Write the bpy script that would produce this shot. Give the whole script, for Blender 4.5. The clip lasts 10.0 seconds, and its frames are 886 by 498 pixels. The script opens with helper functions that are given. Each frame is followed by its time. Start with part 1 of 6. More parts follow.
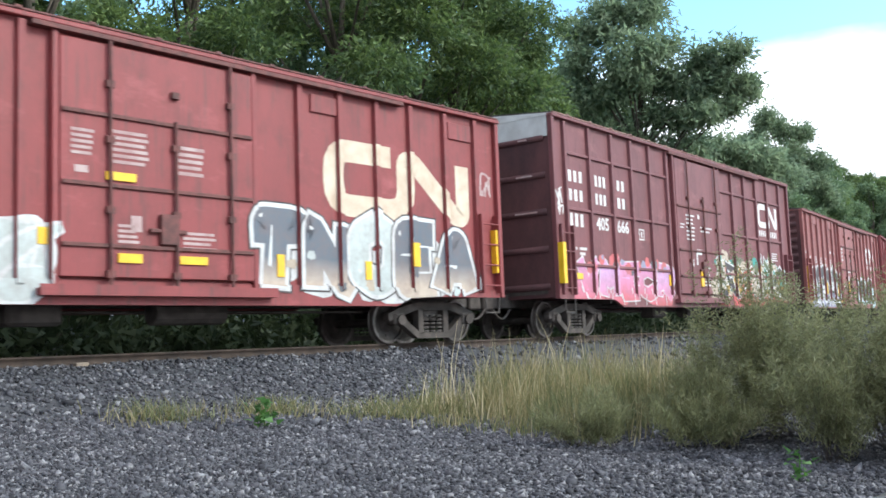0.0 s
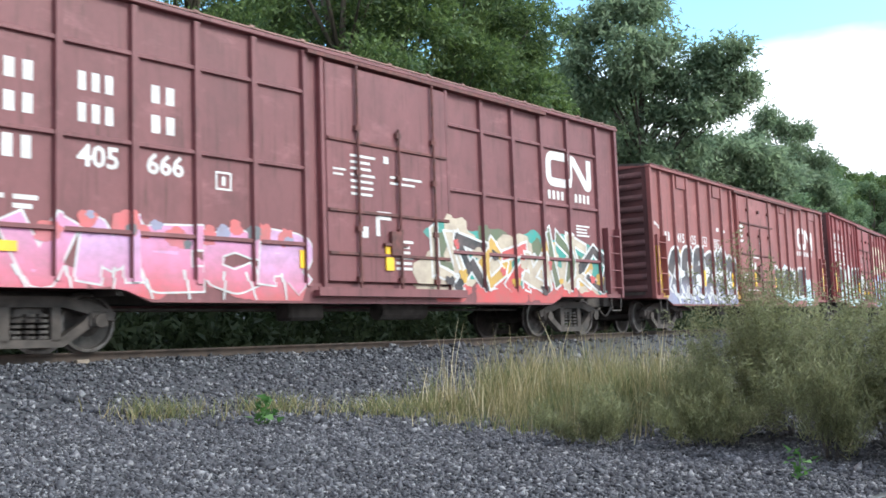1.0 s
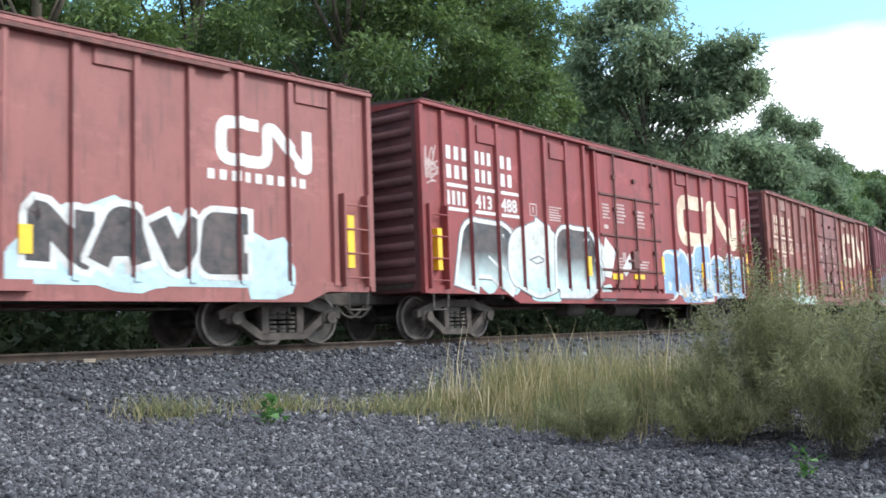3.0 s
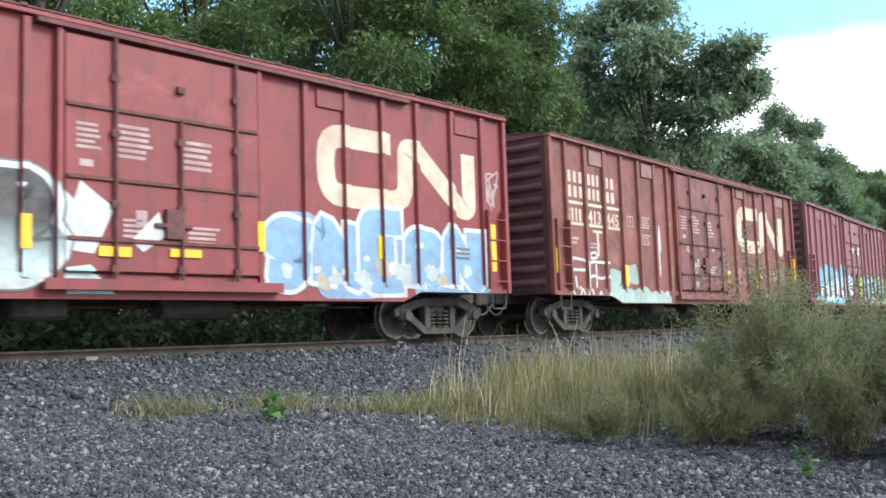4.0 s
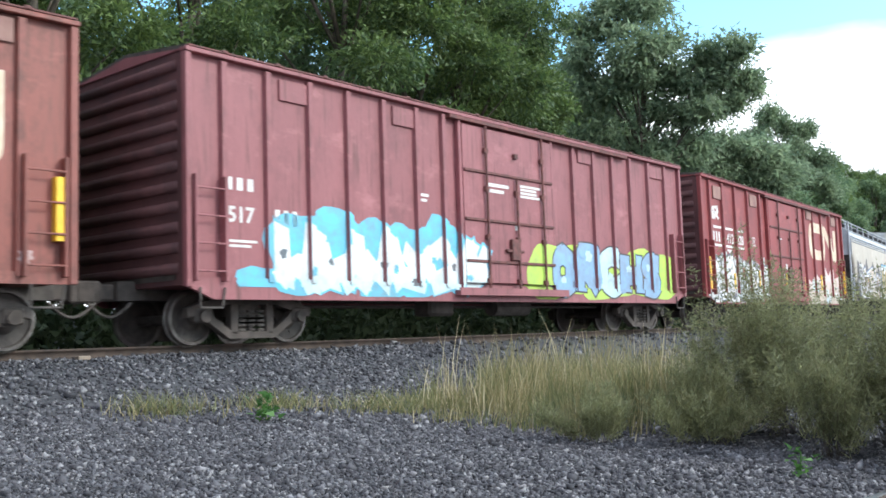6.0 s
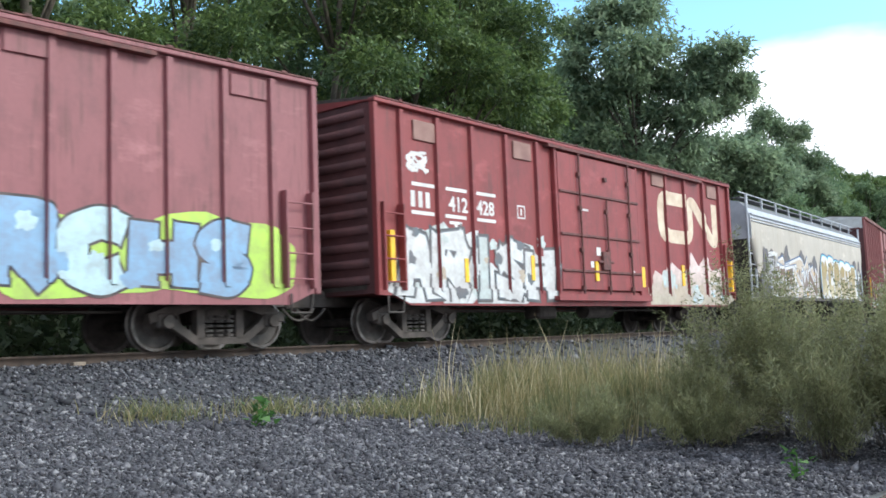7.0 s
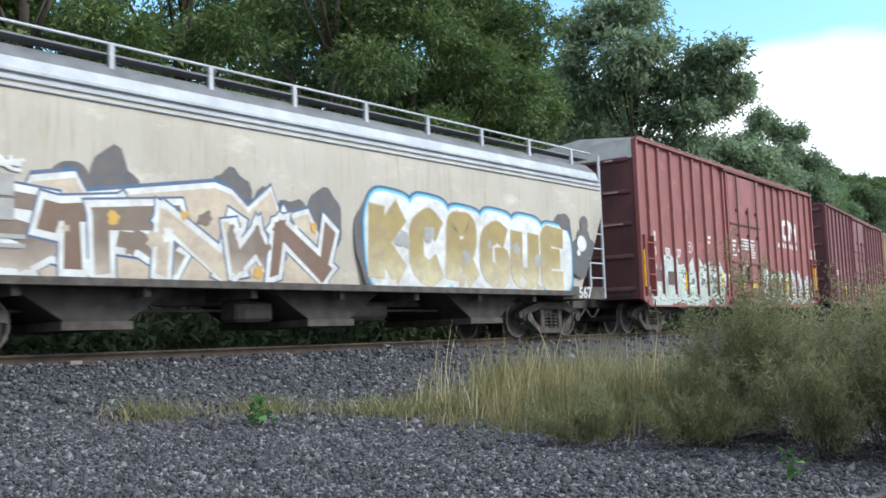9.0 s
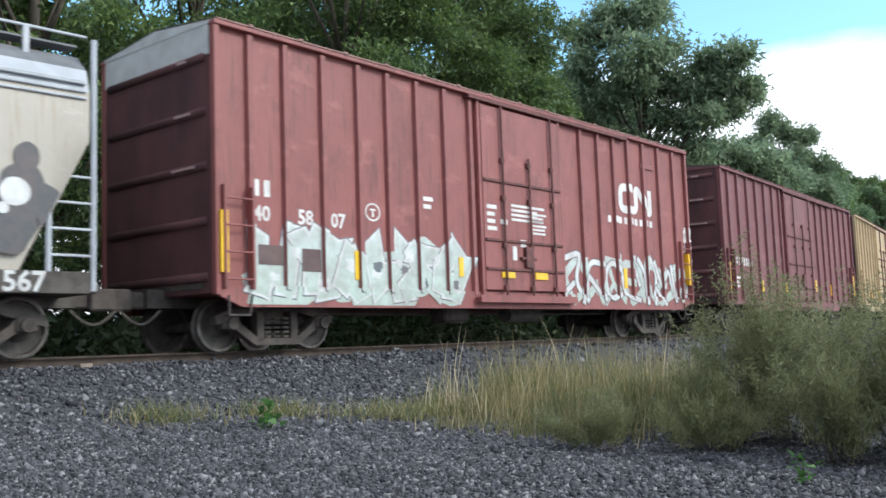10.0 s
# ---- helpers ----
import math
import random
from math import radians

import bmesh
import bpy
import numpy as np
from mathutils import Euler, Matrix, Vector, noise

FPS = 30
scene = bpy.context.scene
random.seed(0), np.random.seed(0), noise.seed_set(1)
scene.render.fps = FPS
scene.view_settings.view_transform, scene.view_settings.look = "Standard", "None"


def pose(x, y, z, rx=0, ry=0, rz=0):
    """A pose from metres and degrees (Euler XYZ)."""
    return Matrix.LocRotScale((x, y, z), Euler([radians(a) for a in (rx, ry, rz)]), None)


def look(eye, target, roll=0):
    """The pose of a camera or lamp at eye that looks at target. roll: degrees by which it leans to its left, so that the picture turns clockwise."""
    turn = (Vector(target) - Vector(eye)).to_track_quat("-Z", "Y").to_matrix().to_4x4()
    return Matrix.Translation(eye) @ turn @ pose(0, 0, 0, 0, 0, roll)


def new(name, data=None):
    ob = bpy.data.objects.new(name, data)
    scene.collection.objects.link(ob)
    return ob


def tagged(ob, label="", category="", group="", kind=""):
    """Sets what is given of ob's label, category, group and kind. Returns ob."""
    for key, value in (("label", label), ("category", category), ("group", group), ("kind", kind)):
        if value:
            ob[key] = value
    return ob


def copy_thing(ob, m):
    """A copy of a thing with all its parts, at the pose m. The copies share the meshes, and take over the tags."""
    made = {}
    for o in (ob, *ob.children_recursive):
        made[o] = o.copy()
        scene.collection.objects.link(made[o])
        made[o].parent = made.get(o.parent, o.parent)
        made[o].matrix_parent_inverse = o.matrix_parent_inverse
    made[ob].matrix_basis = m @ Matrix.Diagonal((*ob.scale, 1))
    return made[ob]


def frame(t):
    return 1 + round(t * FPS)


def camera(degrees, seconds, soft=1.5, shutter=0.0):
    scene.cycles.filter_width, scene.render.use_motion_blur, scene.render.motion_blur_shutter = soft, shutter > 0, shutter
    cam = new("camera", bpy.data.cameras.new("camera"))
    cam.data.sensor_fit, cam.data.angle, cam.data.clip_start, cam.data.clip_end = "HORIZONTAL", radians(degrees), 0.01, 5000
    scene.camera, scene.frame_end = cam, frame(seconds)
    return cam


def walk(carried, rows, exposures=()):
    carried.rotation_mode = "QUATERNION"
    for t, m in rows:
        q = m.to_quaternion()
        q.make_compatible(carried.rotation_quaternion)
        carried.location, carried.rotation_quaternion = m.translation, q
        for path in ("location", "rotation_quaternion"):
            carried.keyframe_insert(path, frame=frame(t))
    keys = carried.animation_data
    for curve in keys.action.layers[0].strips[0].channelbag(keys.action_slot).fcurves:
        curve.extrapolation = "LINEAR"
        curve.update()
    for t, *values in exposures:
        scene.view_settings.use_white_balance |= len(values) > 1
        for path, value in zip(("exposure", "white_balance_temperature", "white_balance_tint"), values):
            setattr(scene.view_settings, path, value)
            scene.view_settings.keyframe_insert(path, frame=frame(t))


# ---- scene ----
import collections
EYE = 1.35                     # lens above the gravel
SIDE = 12.5                    # from the lens to the near flank of the train
RADIUS = 244.6                 # the track bends gently away
CANT = 0.04705
RAIL = -0.58                   # rail head, below the lens
HALF = 1.62                    # half the width of a wagon
SPEED, GAIN = 13.581, 0.01219

cam = camera(49.516, 10.0, 1.6, 0.12)


def aim(yaw, pitch, roll):
    a, b = radians(yaw), radians(pitch)
    return look((0, 0, EYE), (math.sin(a) * math.cos(b), math.cos(a) * math.cos(b), EYE + math.sin(b)), roll)


walk(cam, [
    (0.0, aim(46.326, 3.708, -0.123)), (0.5, aim(46.344, 3.607, -0.056)), (1.0, aim(46.287, 3.583, 0.0)),
    (1.5, aim(46.276, 3.491, -0.042)), (2.0, aim(46.250, 3.403, -0.195)), (2.5, aim(46.060, 3.486, -0.172)),
    (4.0, aim(45.838, 3.454, 0.101)), (4.5, aim(45.906, 3.438, 0.338)), (5.0, aim(46.032, 3.405, 0.295)),
    (5.5, aim(46.129, 3.345, 0.232)), (7.0, aim(46.480, 3.659, -0.145)), (7.5, aim(46.844, 3.616, -0.034)),
    (8.0, aim(46.911, 3.676, 0.034)), (8.5, aim(46.896, 3.677, -0.118)), (9.0, aim(46.641, 3.641, -0.003)),
    (9.5, aim(46.284, 3.661, -0.067)), (10.0, aim(46.104, 3.826, 0.023))],
     exposures=[(0.0, 0.21), (1.5, 0.26), (2.5, 0.22), (4.5, 0.22), (5.0, 0.28), (5.5, 0.32), (7.0, 0.05), (7.5, 0.12), (8.0, 0.12), (8.5, 0.03), (9.2, -0.08), (10.0, -0.07)])

# ---- light ----
SUN_AT = (radians(36), radians(150))     # elevation, bearing from +Y towards +X
world = bpy.data.worlds.new("sky")
scene.world = world
world.use_nodes = True
wn, wl = world.node_tree.nodes, world.node_tree.links
wn.clear()
sky = wn.new("ShaderNodeTexSky")
sky.sky_type, sky.sun_disc = "NISHITA", False
sky.sun_elevation, sky.sun_rotation = SUN_AT
sky.air_density, sky.dust_density = 1.0, 1.6
coord, clouds, ramp = wn.new("ShaderNodeTexCoord"), wn.new("ShaderNodeTexNoise"), wn.new("ShaderNodeValToRGB")
stretch = wn.new("ShaderNodeMapping")
stretch.inputs["Scale"].default_value = (1, 1, 2.2)
stretch.inputs["Location"].default_value = (0.35, 0.1, 0.0)
clouds.inputs["Scale"].default_value, clouds.inputs["Detail"].default_value = 2.0, 6
ramp.color_ramp.elements[0].position, ramp.color_ramp.elements[1].position = 0.42, 0.56
mixer, back, out = wn.new("ShaderNodeMix"), wn.new("ShaderNodeBackground"), wn.new("ShaderNodeOutputWorld")
mixer.data_type = "RGBA"
mixer.inputs[7].default_value = (12.3, 12.8, 14.0, 1)
wl.new(coord.outputs["Generated"], stretch.inputs["Vector"])
wl.new(stretch.outputs[0], clouds.inputs["Vector"])
rise, cover = wn.new("ShaderNodeSeparateXYZ"), wn.new("ShaderNodeMath")
thin = wn.new("ShaderNodeMapRange")          # clouds thin out from the hazy horizon upwards
thin.inputs[1].default_value, thin.inputs[2].default_value, thin.inputs[3].default_value, thin.inputs[4].default_value = 0.19, 0.27, 0.20, -0.10
high = wn.new("ShaderNodeMapRange")          # and more are added overhead, out of view, to keep the soft light up
high.inputs[1].default_value, high.inputs[2].default_value, high.inputs[3].default_value, high.inputs[4].default_value = 0.36, 0.60, 0.0, 0.13
both = wn.new("ShaderNodeMath")
wl.new(coord.outputs["Generated"], rise.inputs[0])
wl.new(rise.outputs[2], thin.inputs[0])
wl.new(clouds.outputs["Fac"], cover.inputs[0])
wl.new(rise.outputs[2], high.inputs[0])
wl.new(thin.outputs[0], both.inputs[0])
wl.new(high.outputs[0], both.inputs[1])
wl.new(both.outputs[0], cover.inputs[1])
wl.new(cover.outputs[0], ramp.inputs[0])
wl.new(ramp.outputs[0], mixer.inputs[0])
clear = wn.new("ShaderNodeVectorMath")
clear.operation = "MULTIPLY"
clear.inputs[1].default_value = (1.9, 2.7, 2.85)
wl.new(sky.outputs[0], clear.inputs[0])
wl.new(clear.outputs[0], mixer.inputs[6])
wl.new(mixer.outputs[2], back.inputs[0])
back.inputs[1].default_value = 0.133
wl.new(back.outputs[0], out.inputs[0])
sun = new("sun", bpy.data.lights.new("sun", "SUN"))
sun.data.energy, sun.data.angle, sun.data.color = 2.2, radians(14), (1.0, 0.965, 0.925)
sun.matrix_world = look((0, 0, 30), (-math.sin(SUN_AT[1]) * math.cos(SUN_AT[0]), -math.cos(SUN_AT[1]) * math.cos(SUN_AT[0]), 30 - math.sin(SUN_AT[0])))


# ---- materials ----
def material(name, base, dark=None, rough=0.75, metal=0.0, scale=6.0, bump=0.0, fine=60.0, spread=(0.35, 0.65), stretched=(1, 1, 1), island=0.0, third=None, per_object=0.0):
    """Two colours mixed by broad and fine noise, with fine relief."""
    m = bpy.data.materials.new(name)
    m.use_nodes = True
    n, l = m.node_tree.nodes, m.node_tree.links
    b = n["Principled BSDF"]
    b.inputs["Roughness"].default_value, b.inputs["Metallic"].default_value = rough, metal
    dark = dark or tuple(c * 0.7 for c in base)
    co, mp = n.new("ShaderNodeTexCoord"), n.new("ShaderNodeMapping")
    mp.inputs["Scale"].default_value = stretched
    l.new(co.outputs["Object"], mp.inputs["Vector"])
    n1, n2 = n.new("ShaderNodeTexNoise"), n.new("ShaderNodeTexNoise")
    n1.inputs["Scale"].default_value, n1.inputs["Detail"].default_value = scale, 8
    n2.inputs["Scale"].default_value, n2.inputs["Detail"].default_value = fine, 4
    for k in (n1, n2):
        l.new(mp.outputs[0], k.inputs["Vector"])
    r = n.new("ShaderNodeValToRGB")
    r.color_ramp.elements[0].position, r.color_ramp.elements[1].position = spread
    r.color_ramp.elements[0].color, r.color_ramp.elements[1].color = (*dark, 1), (*base, 1)
    if third:
        e = r.color_ramp.elements.new(min(0.98, spread[1] + 0.12))
        e.color = (*third, 1)
    add = n.new("ShaderNodeMath")
    add.operation = "MULTIPLY_ADD"
    add.inputs[1].default_value, add.inputs[2].default_value = 0.35, -0.175
    l.new(n2.outputs["Fac"], add.inputs[0])
    tot = n.new("ShaderNodeMath")
    l.new(n1.outputs["Fac"], tot.inputs[0])
    l.new(add.outputs[0], tot.inputs[1])
    last = tot
    if island or per_object:
        src = n.new("ShaderNodeNewGeometry").outputs["Random Per Island"] if island else n.new("ShaderNodeObjectInfo").outputs["Random"]
        sc = n.new("ShaderNodeMath")
        sc.operation = "MULTIPLY_ADD"
        k = island or per_object
        sc.inputs[1].default_value, sc.inputs[2].default_value = k, -k / 2
        l.new(src, sc.inputs[0])
        t2 = n.new("ShaderNodeMath")
        l.new(tot.outputs[0], t2.inputs[0])
        l.new(sc.outputs[0], t2.inputs[1])
        last = t2
    l.new(last.outputs[0], r.inputs[0])
    l.new(r.outputs[0], b.inputs["Base Color"])
    if bump:
        bp = n.new("ShaderNodeBump")
        bp.inputs["Strength"].default_value, bp.inputs["Distance"].default_value = 0.6, bump
        l.new(tot.outputs[0], bp.inputs["Height"])
        l.new(bp.outputs[0], b.inputs["Normal"])
    return m


def paint_red(name, base, worn, rust, rough=0.6, grime=0.35):
    """Boxcar paint: chalky oxide red, streaked from above, with rust blooms."""
    m = material(name, base, worn, rough, 0, 0.9, 0.002, 30, (0.3, 0.7), (1, 1, 0.35))
    n, l = m.node_tree.nodes, m.node_tree.links
    b = n["Principled BSDF"]
    old = b.inputs["Base Color"].links[0].from_socket
    co, mp, no, rp, mx = n.new("ShaderNodeTexCoord"), n.new("ShaderNodeMapping"), n.new("ShaderNodeTexNoise"), n.new("ShaderNodeValToRGB"), n.new("ShaderNodeMix")
    mp.inputs["Scale"].default_value = (9, 9, 0.5)
    no.inputs["Scale"].default_value, no.inputs["Detail"].default_value = 1.6, 7
    rp.color_ramp.elements[0].position, rp.color_ramp.elements[1].position = 0.56, 0.74
    mx.data_type = "RGBA"
    mx.inputs[7].default_value = (*rust, 1)
    l.new(co.outputs["Object"], mp.inputs["Vector"])
    l.new(mp.outputs[0], no.inputs["Vector"])
    l.new(no.outputs["Fac"], rp.inputs[0])
    l.new(rp.outputs[0], mx.inputs[0])
    l.new(old, mx.inputs[6])
    sc, sr, sm, s2 = n.new("ShaderNodeTexNoise"), n.new("ShaderNodeValToRGB"), n.new("ShaderNodeMix"), n.new("ShaderNodeMapping")
    s2.inputs["Scale"].default_value, s2.inputs["Location"].default_value = (1.0, 1, 2.2), (7, 3, 5)
    sc.inputs["Scale"].default_value, sc.inputs["Detail"].default_value, sc.inputs["Roughness"].default_value = 0.8, 12, 0.72
    sr.color_ramp.elements[0].position, sr.color_ramp.elements[1].position = 0.56, 0.72
    sm.data_type = "RGBA"
    sm.inputs[7].default_value = (*[min(0.75, k * 1.25 + 0.022) for k in base], 1)
    l.new(co.outputs["Object"], s2.inputs["Vector"])
    l.new(s2.outputs[0], sc.inputs["Vector"])
    l.new(sc.outputs["Fac"], sr.inputs[0])
    l.new(sr.outputs[0], sm.inputs[0])
    l.new(mx.outputs[2], sm.inputs[6])
    # blotches of brown grime, broken up at two scales
    gn, gr, gm, g2 = n.new("ShaderNodeTexNoise"), n.new("ShaderNodeMapRange"), n.new("ShaderNodeMix"), n.new("ShaderNodeMapping")
    g2.inputs["Scale"].default_value, g2.inputs["Location"].default_value = (1.5, 1.5, 0.9), (3, 11, 2)
    gn.inputs["Scale"].default_value, gn.inputs["Detail"].default_value, gn.inputs["Roughness"].default_value = 1.3, 12, 0.75
    gr.inputs[1].default_value, gr.inputs[2].default_value, gr.inputs[3].default_value, gr.inputs[4].default_value = 0.47, 0.68, 0.0, grime
    gm.data_type = "RGBA"
    gm.inputs[7].default_value = (*[k * 0.45 for k in rust], 1)
    l.new(co.outputs["Object"], g2.inputs["Vector"])
    l.new(g2.outputs[0], gn.inputs["Vector"])
    l.new(gn.outputs["Fac"], gr.inputs[0])
    l.new(gr.outputs[0], gm.inputs[0])
    l.new(sm.outputs[2], gm.inputs[6])
    l.new(gm.outputs[2], b.inputs["Base Color"])
    return m


RED_A = paint_red("oxide_red_paint", (0.29, 0.09, 0.082), (0.225, 0.068, 0.062), (0.13, 0.052, 0.045))
RED_E = paint_red("signal_oxide_paint", (0.27, 0.047, 0.047), (0.21, 0.038, 0.038), (0.12, 0.045, 0.04))
RED_B = paint_red("dark_oxide_paint", (0.20, 0.064, 0.067), (0.155, 0.048, 0.051), (0.09, 0.03, 0.028))
RED_C = paint_red("faded_rose_paint", (0.29, 0.098, 0.106), (0.225, 0.074, 0.08), (0.12, 0.045, 0.04))
RED_D = paint_red("brown_red_paint", (0.265, 0.078, 0.060), (0.195, 0.058, 0.046), (0.12, 0.048, 0.034), grime=0.85)
DOOR_D = paint_red("rusty_door_paint", (0.24, 0.072, 0.062), (0.15, 0.052, 0.045), (0.10, 0.042, 0.032), grime=0.95)
TAN = paint_red("tan_paint", (0.50, 0.36, 0.20), (0.40, 0.28, 0.15), (0.25, 0.16, 0.09), grime=0.15)
HOPPER_ROOF = material("hopper_roof_grey", (0.19, 0.19, 0.20), (0.12, 0.12, 0.125), 0.8, 0, 2.0, 0.003)
HOPPER = paint_red("hopper_cream_paint", (0.46, 0.41, 0.35), (0.40, 0.35, 0.295), (0.37, 0.29, 0.21), grime=0.16)
HOPPER_TOP = material("hopper_grey_paint", (0.47, 0.48, 0.51), (0.35, 0.36, 0.385), 0.55, 0, 2.0, 0.002)
STEEL = material("weathered_steel", (0.10, 0.085, 0.075), (0.05, 0.04, 0.035), 0.75, 0.2, 5.0, 0.004)
TRUCK = material("dusty_truck_iron", (0.10, 0.08, 0.07), (0.045, 0.036, 0.031), 0.85, 0.1, 4.0, 0.006)
WHEEL = material("dark_wheel_iron", (0.085, 0.07, 0.062), (0.04, 0.032, 0.028), 0.7, 0.2, 6.0, 0.002)
# end walls: the body red darkened, shade put into the colour
END_SHADE = material("shaded_red_end", (0.115, 0.042, 0.042), (0.06, 0.025, 0.026), 0.8, 0, 2.0, 0.002, 30, (0.3, 0.7), (1, 1, 0.4))
# chute steel, darkened to carry the shade below the hopper
CHUTE_SHADE = material("shaded_chute_steel", (0.05, 0.043, 0.04), (0.025, 0.021, 0.02), 0.85, 0.1, 4.0, 0.004)
TREAD = material("wheel_steel", (0.20, 0.18, 0.17), (0.10, 0.085, 0.075), 0.45, 0.7, 6.0, 0.002)
RAILSTEEL = material("rusty_rail_steel", (0.075, 0.05, 0.038), (0.04, 0.028, 0.022), 0.8, 0.2, 5.0, 0.003)
RAILHEAD = material("polished_rail_head", (0.45, 0.43, 0.42), (0.30, 0.28, 0.27), 0.3, 0.9, 5.0)
SLEEPER = material("tarred_sleeper_wood", (0.085, 0.06, 0.045), (0.04, 0.03, 0.024), 0.9, 0, 3.0, 0.01, 40, (0.3, 0.7), (0.4, 3, 3), per_object=0.3)
WHITE = material("white_stencil_paint", (0.72, 0.70, 0.68), (0.55, 0.51, 0.49), 0.7, 0, 3.0)
CREAM = material("weathered_cream_paint", (0.68, 0.56, 0.43), (0.52, 0.38, 0.28), 0.7, 0, 3.0)
FADED = material("faded_stencil_paint", (0.48, 0.36, 0.34), (0.36, 0.22, 0.21), 0.7, 0, 4.0)
YELLOW = material("yellow_reflector", (0.85, 0.52, 0.02), (0.75, 0.42, 0.02), 0.4, 0, 5.0)
GALV = material("white_end_paint", (0.62, 0.62, 0.60), (0.48, 0.47, 0.45), 0.6, 0, 2.5, 0.002)
PLATE = material("bleached_plate_paint", (0.30, 0.17, 0.14), (0.22, 0.11, 0.095), 0.75, 0, 3.0, 0.002)
# door bars, rods and rail are body red; their shadow is painted in here
GEAR = material("dark_door_gear", (0.17, 0.055, 0.048), (0.085, 0.034, 0.03), 0.7, 0.1, 6.0, 0.003)
BARK = material("tree_bark", (0.12, 0.095, 0.07), (0.05, 0.04, 0.03), 0.9, 0, 3.0, 0.03, 25, (0.35, 0.65), (3, 3, 0.5))


def leaf_material(name, light, dark, third=None, through_light=0.45):
    m = material(name, light, dark, 0.55, 0, 0.6, 0, 8, (0.3, 0.7), island=0.5, third=third)
    n, l = m.node_tree.nodes, m.node_tree.links
    b = n["Principled BSDF"]
    tr, mx = n.new("ShaderNodeBsdfTranslucent"), n.new("ShaderNodeMixShader")
    mx.inputs[0].default_value = through_light
    l.new(b.inputs["Base Color"].links[0].from_socket, tr.inputs["Color"])
    l.new(b.outputs[0], mx.inputs[1])
    l.new(tr.outputs[0], mx.inputs[2])
    l.new(mx.outputs[0], n["Material Output"].inputs["Surface"])
    return m


LEAF_A = leaf_material("locust_leaves", (0.165, 0.235, 0.07), (0.055, 0.10, 0.038))
LEAF_B = leaf_material("dark_leaves", (0.215, 0.30, 0.145), (0.11, 0.18, 0.095))
LEAF_C = leaf_material("bush_leaves", (0.315, 0.32, 0.165), (0.175, 0.185, 0.092), (0.40, 0.35, 0.21), 0.55)
LEAF_D = leaf_material("ash_leaves", (0.30, 0.375, 0.225), (0.15, 0.215, 0.13), None, 0.65)
# undergrowth green is darkened: the slope's shade is put into the leaf colour
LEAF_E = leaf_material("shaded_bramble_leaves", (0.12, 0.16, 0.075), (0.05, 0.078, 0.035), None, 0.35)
GRASS = leaf_material("dry_grass", (0.42, 0.345, 0.18), (0.21, 0.19, 0.085), (0.66, 0.56, 0.37))
STALK = leaf_material("pale_seed_stalks", (0.72, 0.62, 0.42), (0.46, 0.38, 0.22))
GREEN_GRASS = leaf_material("green_grass", (0.225, 0.235, 0.10), (0.11, 0.125, 0.052))
WEED = leaf_material("weed_leaves", (0.10, 0.24, 0.05), (0.05, 0.13, 0.03))
GRAVEL = material("gravel_bed", (0.07, 0.07, 0.075), (0.03, 0.03, 0.033), 0.9, 0, 14.0, 0.02, 45)
STONE = material("crushed_stone", (0.105, 0.101, 0.112), (0.03, 0.029, 0.034), 0.85, 0, 9.0, 0.003, 60, (0.22, 0.76), island=0.75, third=(0.24, 0.23, 0.235))


# ---- building blocks ----
def part(name, bm, mat, parent=None, label="", smooth=False):
    me = bpy.data.meshes.new(name)
    bm.to_mesh(me)
    bm.free()
    for m in (mat if isinstance(mat, (list, tuple)) else (mat,)):
        me.materials.append(m)
    if smooth:
        me.shade_smooth()
    ob = new(name, me)
    ob.parent = parent
    return tagged(ob, label) if label else ob


def box(bm, x0, x1, y0, y1, z0, z1, bevel=0.0):
    vs = bmesh.ops.create_cube(bm, size=1.0)["verts"]
    bmesh.ops.transform(bm, matrix=Matrix.Translation(((x0 + x1) / 2, (y0 + y1) / 2, (z0 + z1) / 2)) @ Matrix.Diagonal((x1 - x0, y1 - y0, z1 - z0, 1)), verts=vs)
    if bevel:
        es = list({e for v in vs for e in v.link_edges})
        bmesh.ops.bevel(bm, geom=es, offset=bevel, segments=1, affect="EDGES")
    return bm


def boxes(*rows, bevel=0.0):
    bm = bmesh.new()
    for r in rows:
        box(bm, *r, bevel=bevel)
    return bm


def tube(bm, a, b, r, n=8, r2=None):
    a, b = Vector(a), Vector(b)
    d = b - a
    m = Matrix.Translation((a + b) / 2) @ d.to_track_quat("Z", "Y").to_matrix().to_4x4()
    bmesh.ops.create_cone(bm, cap_ends=True, segments=n, radius1=r, radius2=r if r2 is None else r2, depth=d.length, matrix=m)
    return bm


def lathe(bm, profile, n=28):
    """Rings (y, radius) round the y axis."""
    rings = []
    for y, r in profile:
        rings.append([bm.verts.new((r * math.cos(2 * math.pi * i / n), y, r * math.sin(2 * math.pi * i / n))) for i in range(n)])
    for p, q in zip(rings, rings[1:]):
        for i in range(n):
            bm.faces.new((p[i], p[(i + 1) % n], q[(i + 1) % n], q[i]))
    bm.faces.new(rings[0])
    bm.faces.new(rings[-1][::-1])
    return bm


def prism(bm, outline, y0, y1):
    """An outline in x and z pushed through from y0 to y1."""
    a = [bm.verts.new((x, y0, z)) for x, z in outline]
    b = [bm.verts.new((x, y1, z)) for x, z in outline]
    bm.faces.new(a)
    bm.faces.new(b[::-1])
    for i in range(len(a)):
        j = (i + 1) % len(a)
        bm.faces.new((a[j], a[i], b[i], b[j]))
    bmesh.ops.recalc_face_normals(bm, faces=bm.faces[:])
    return bm


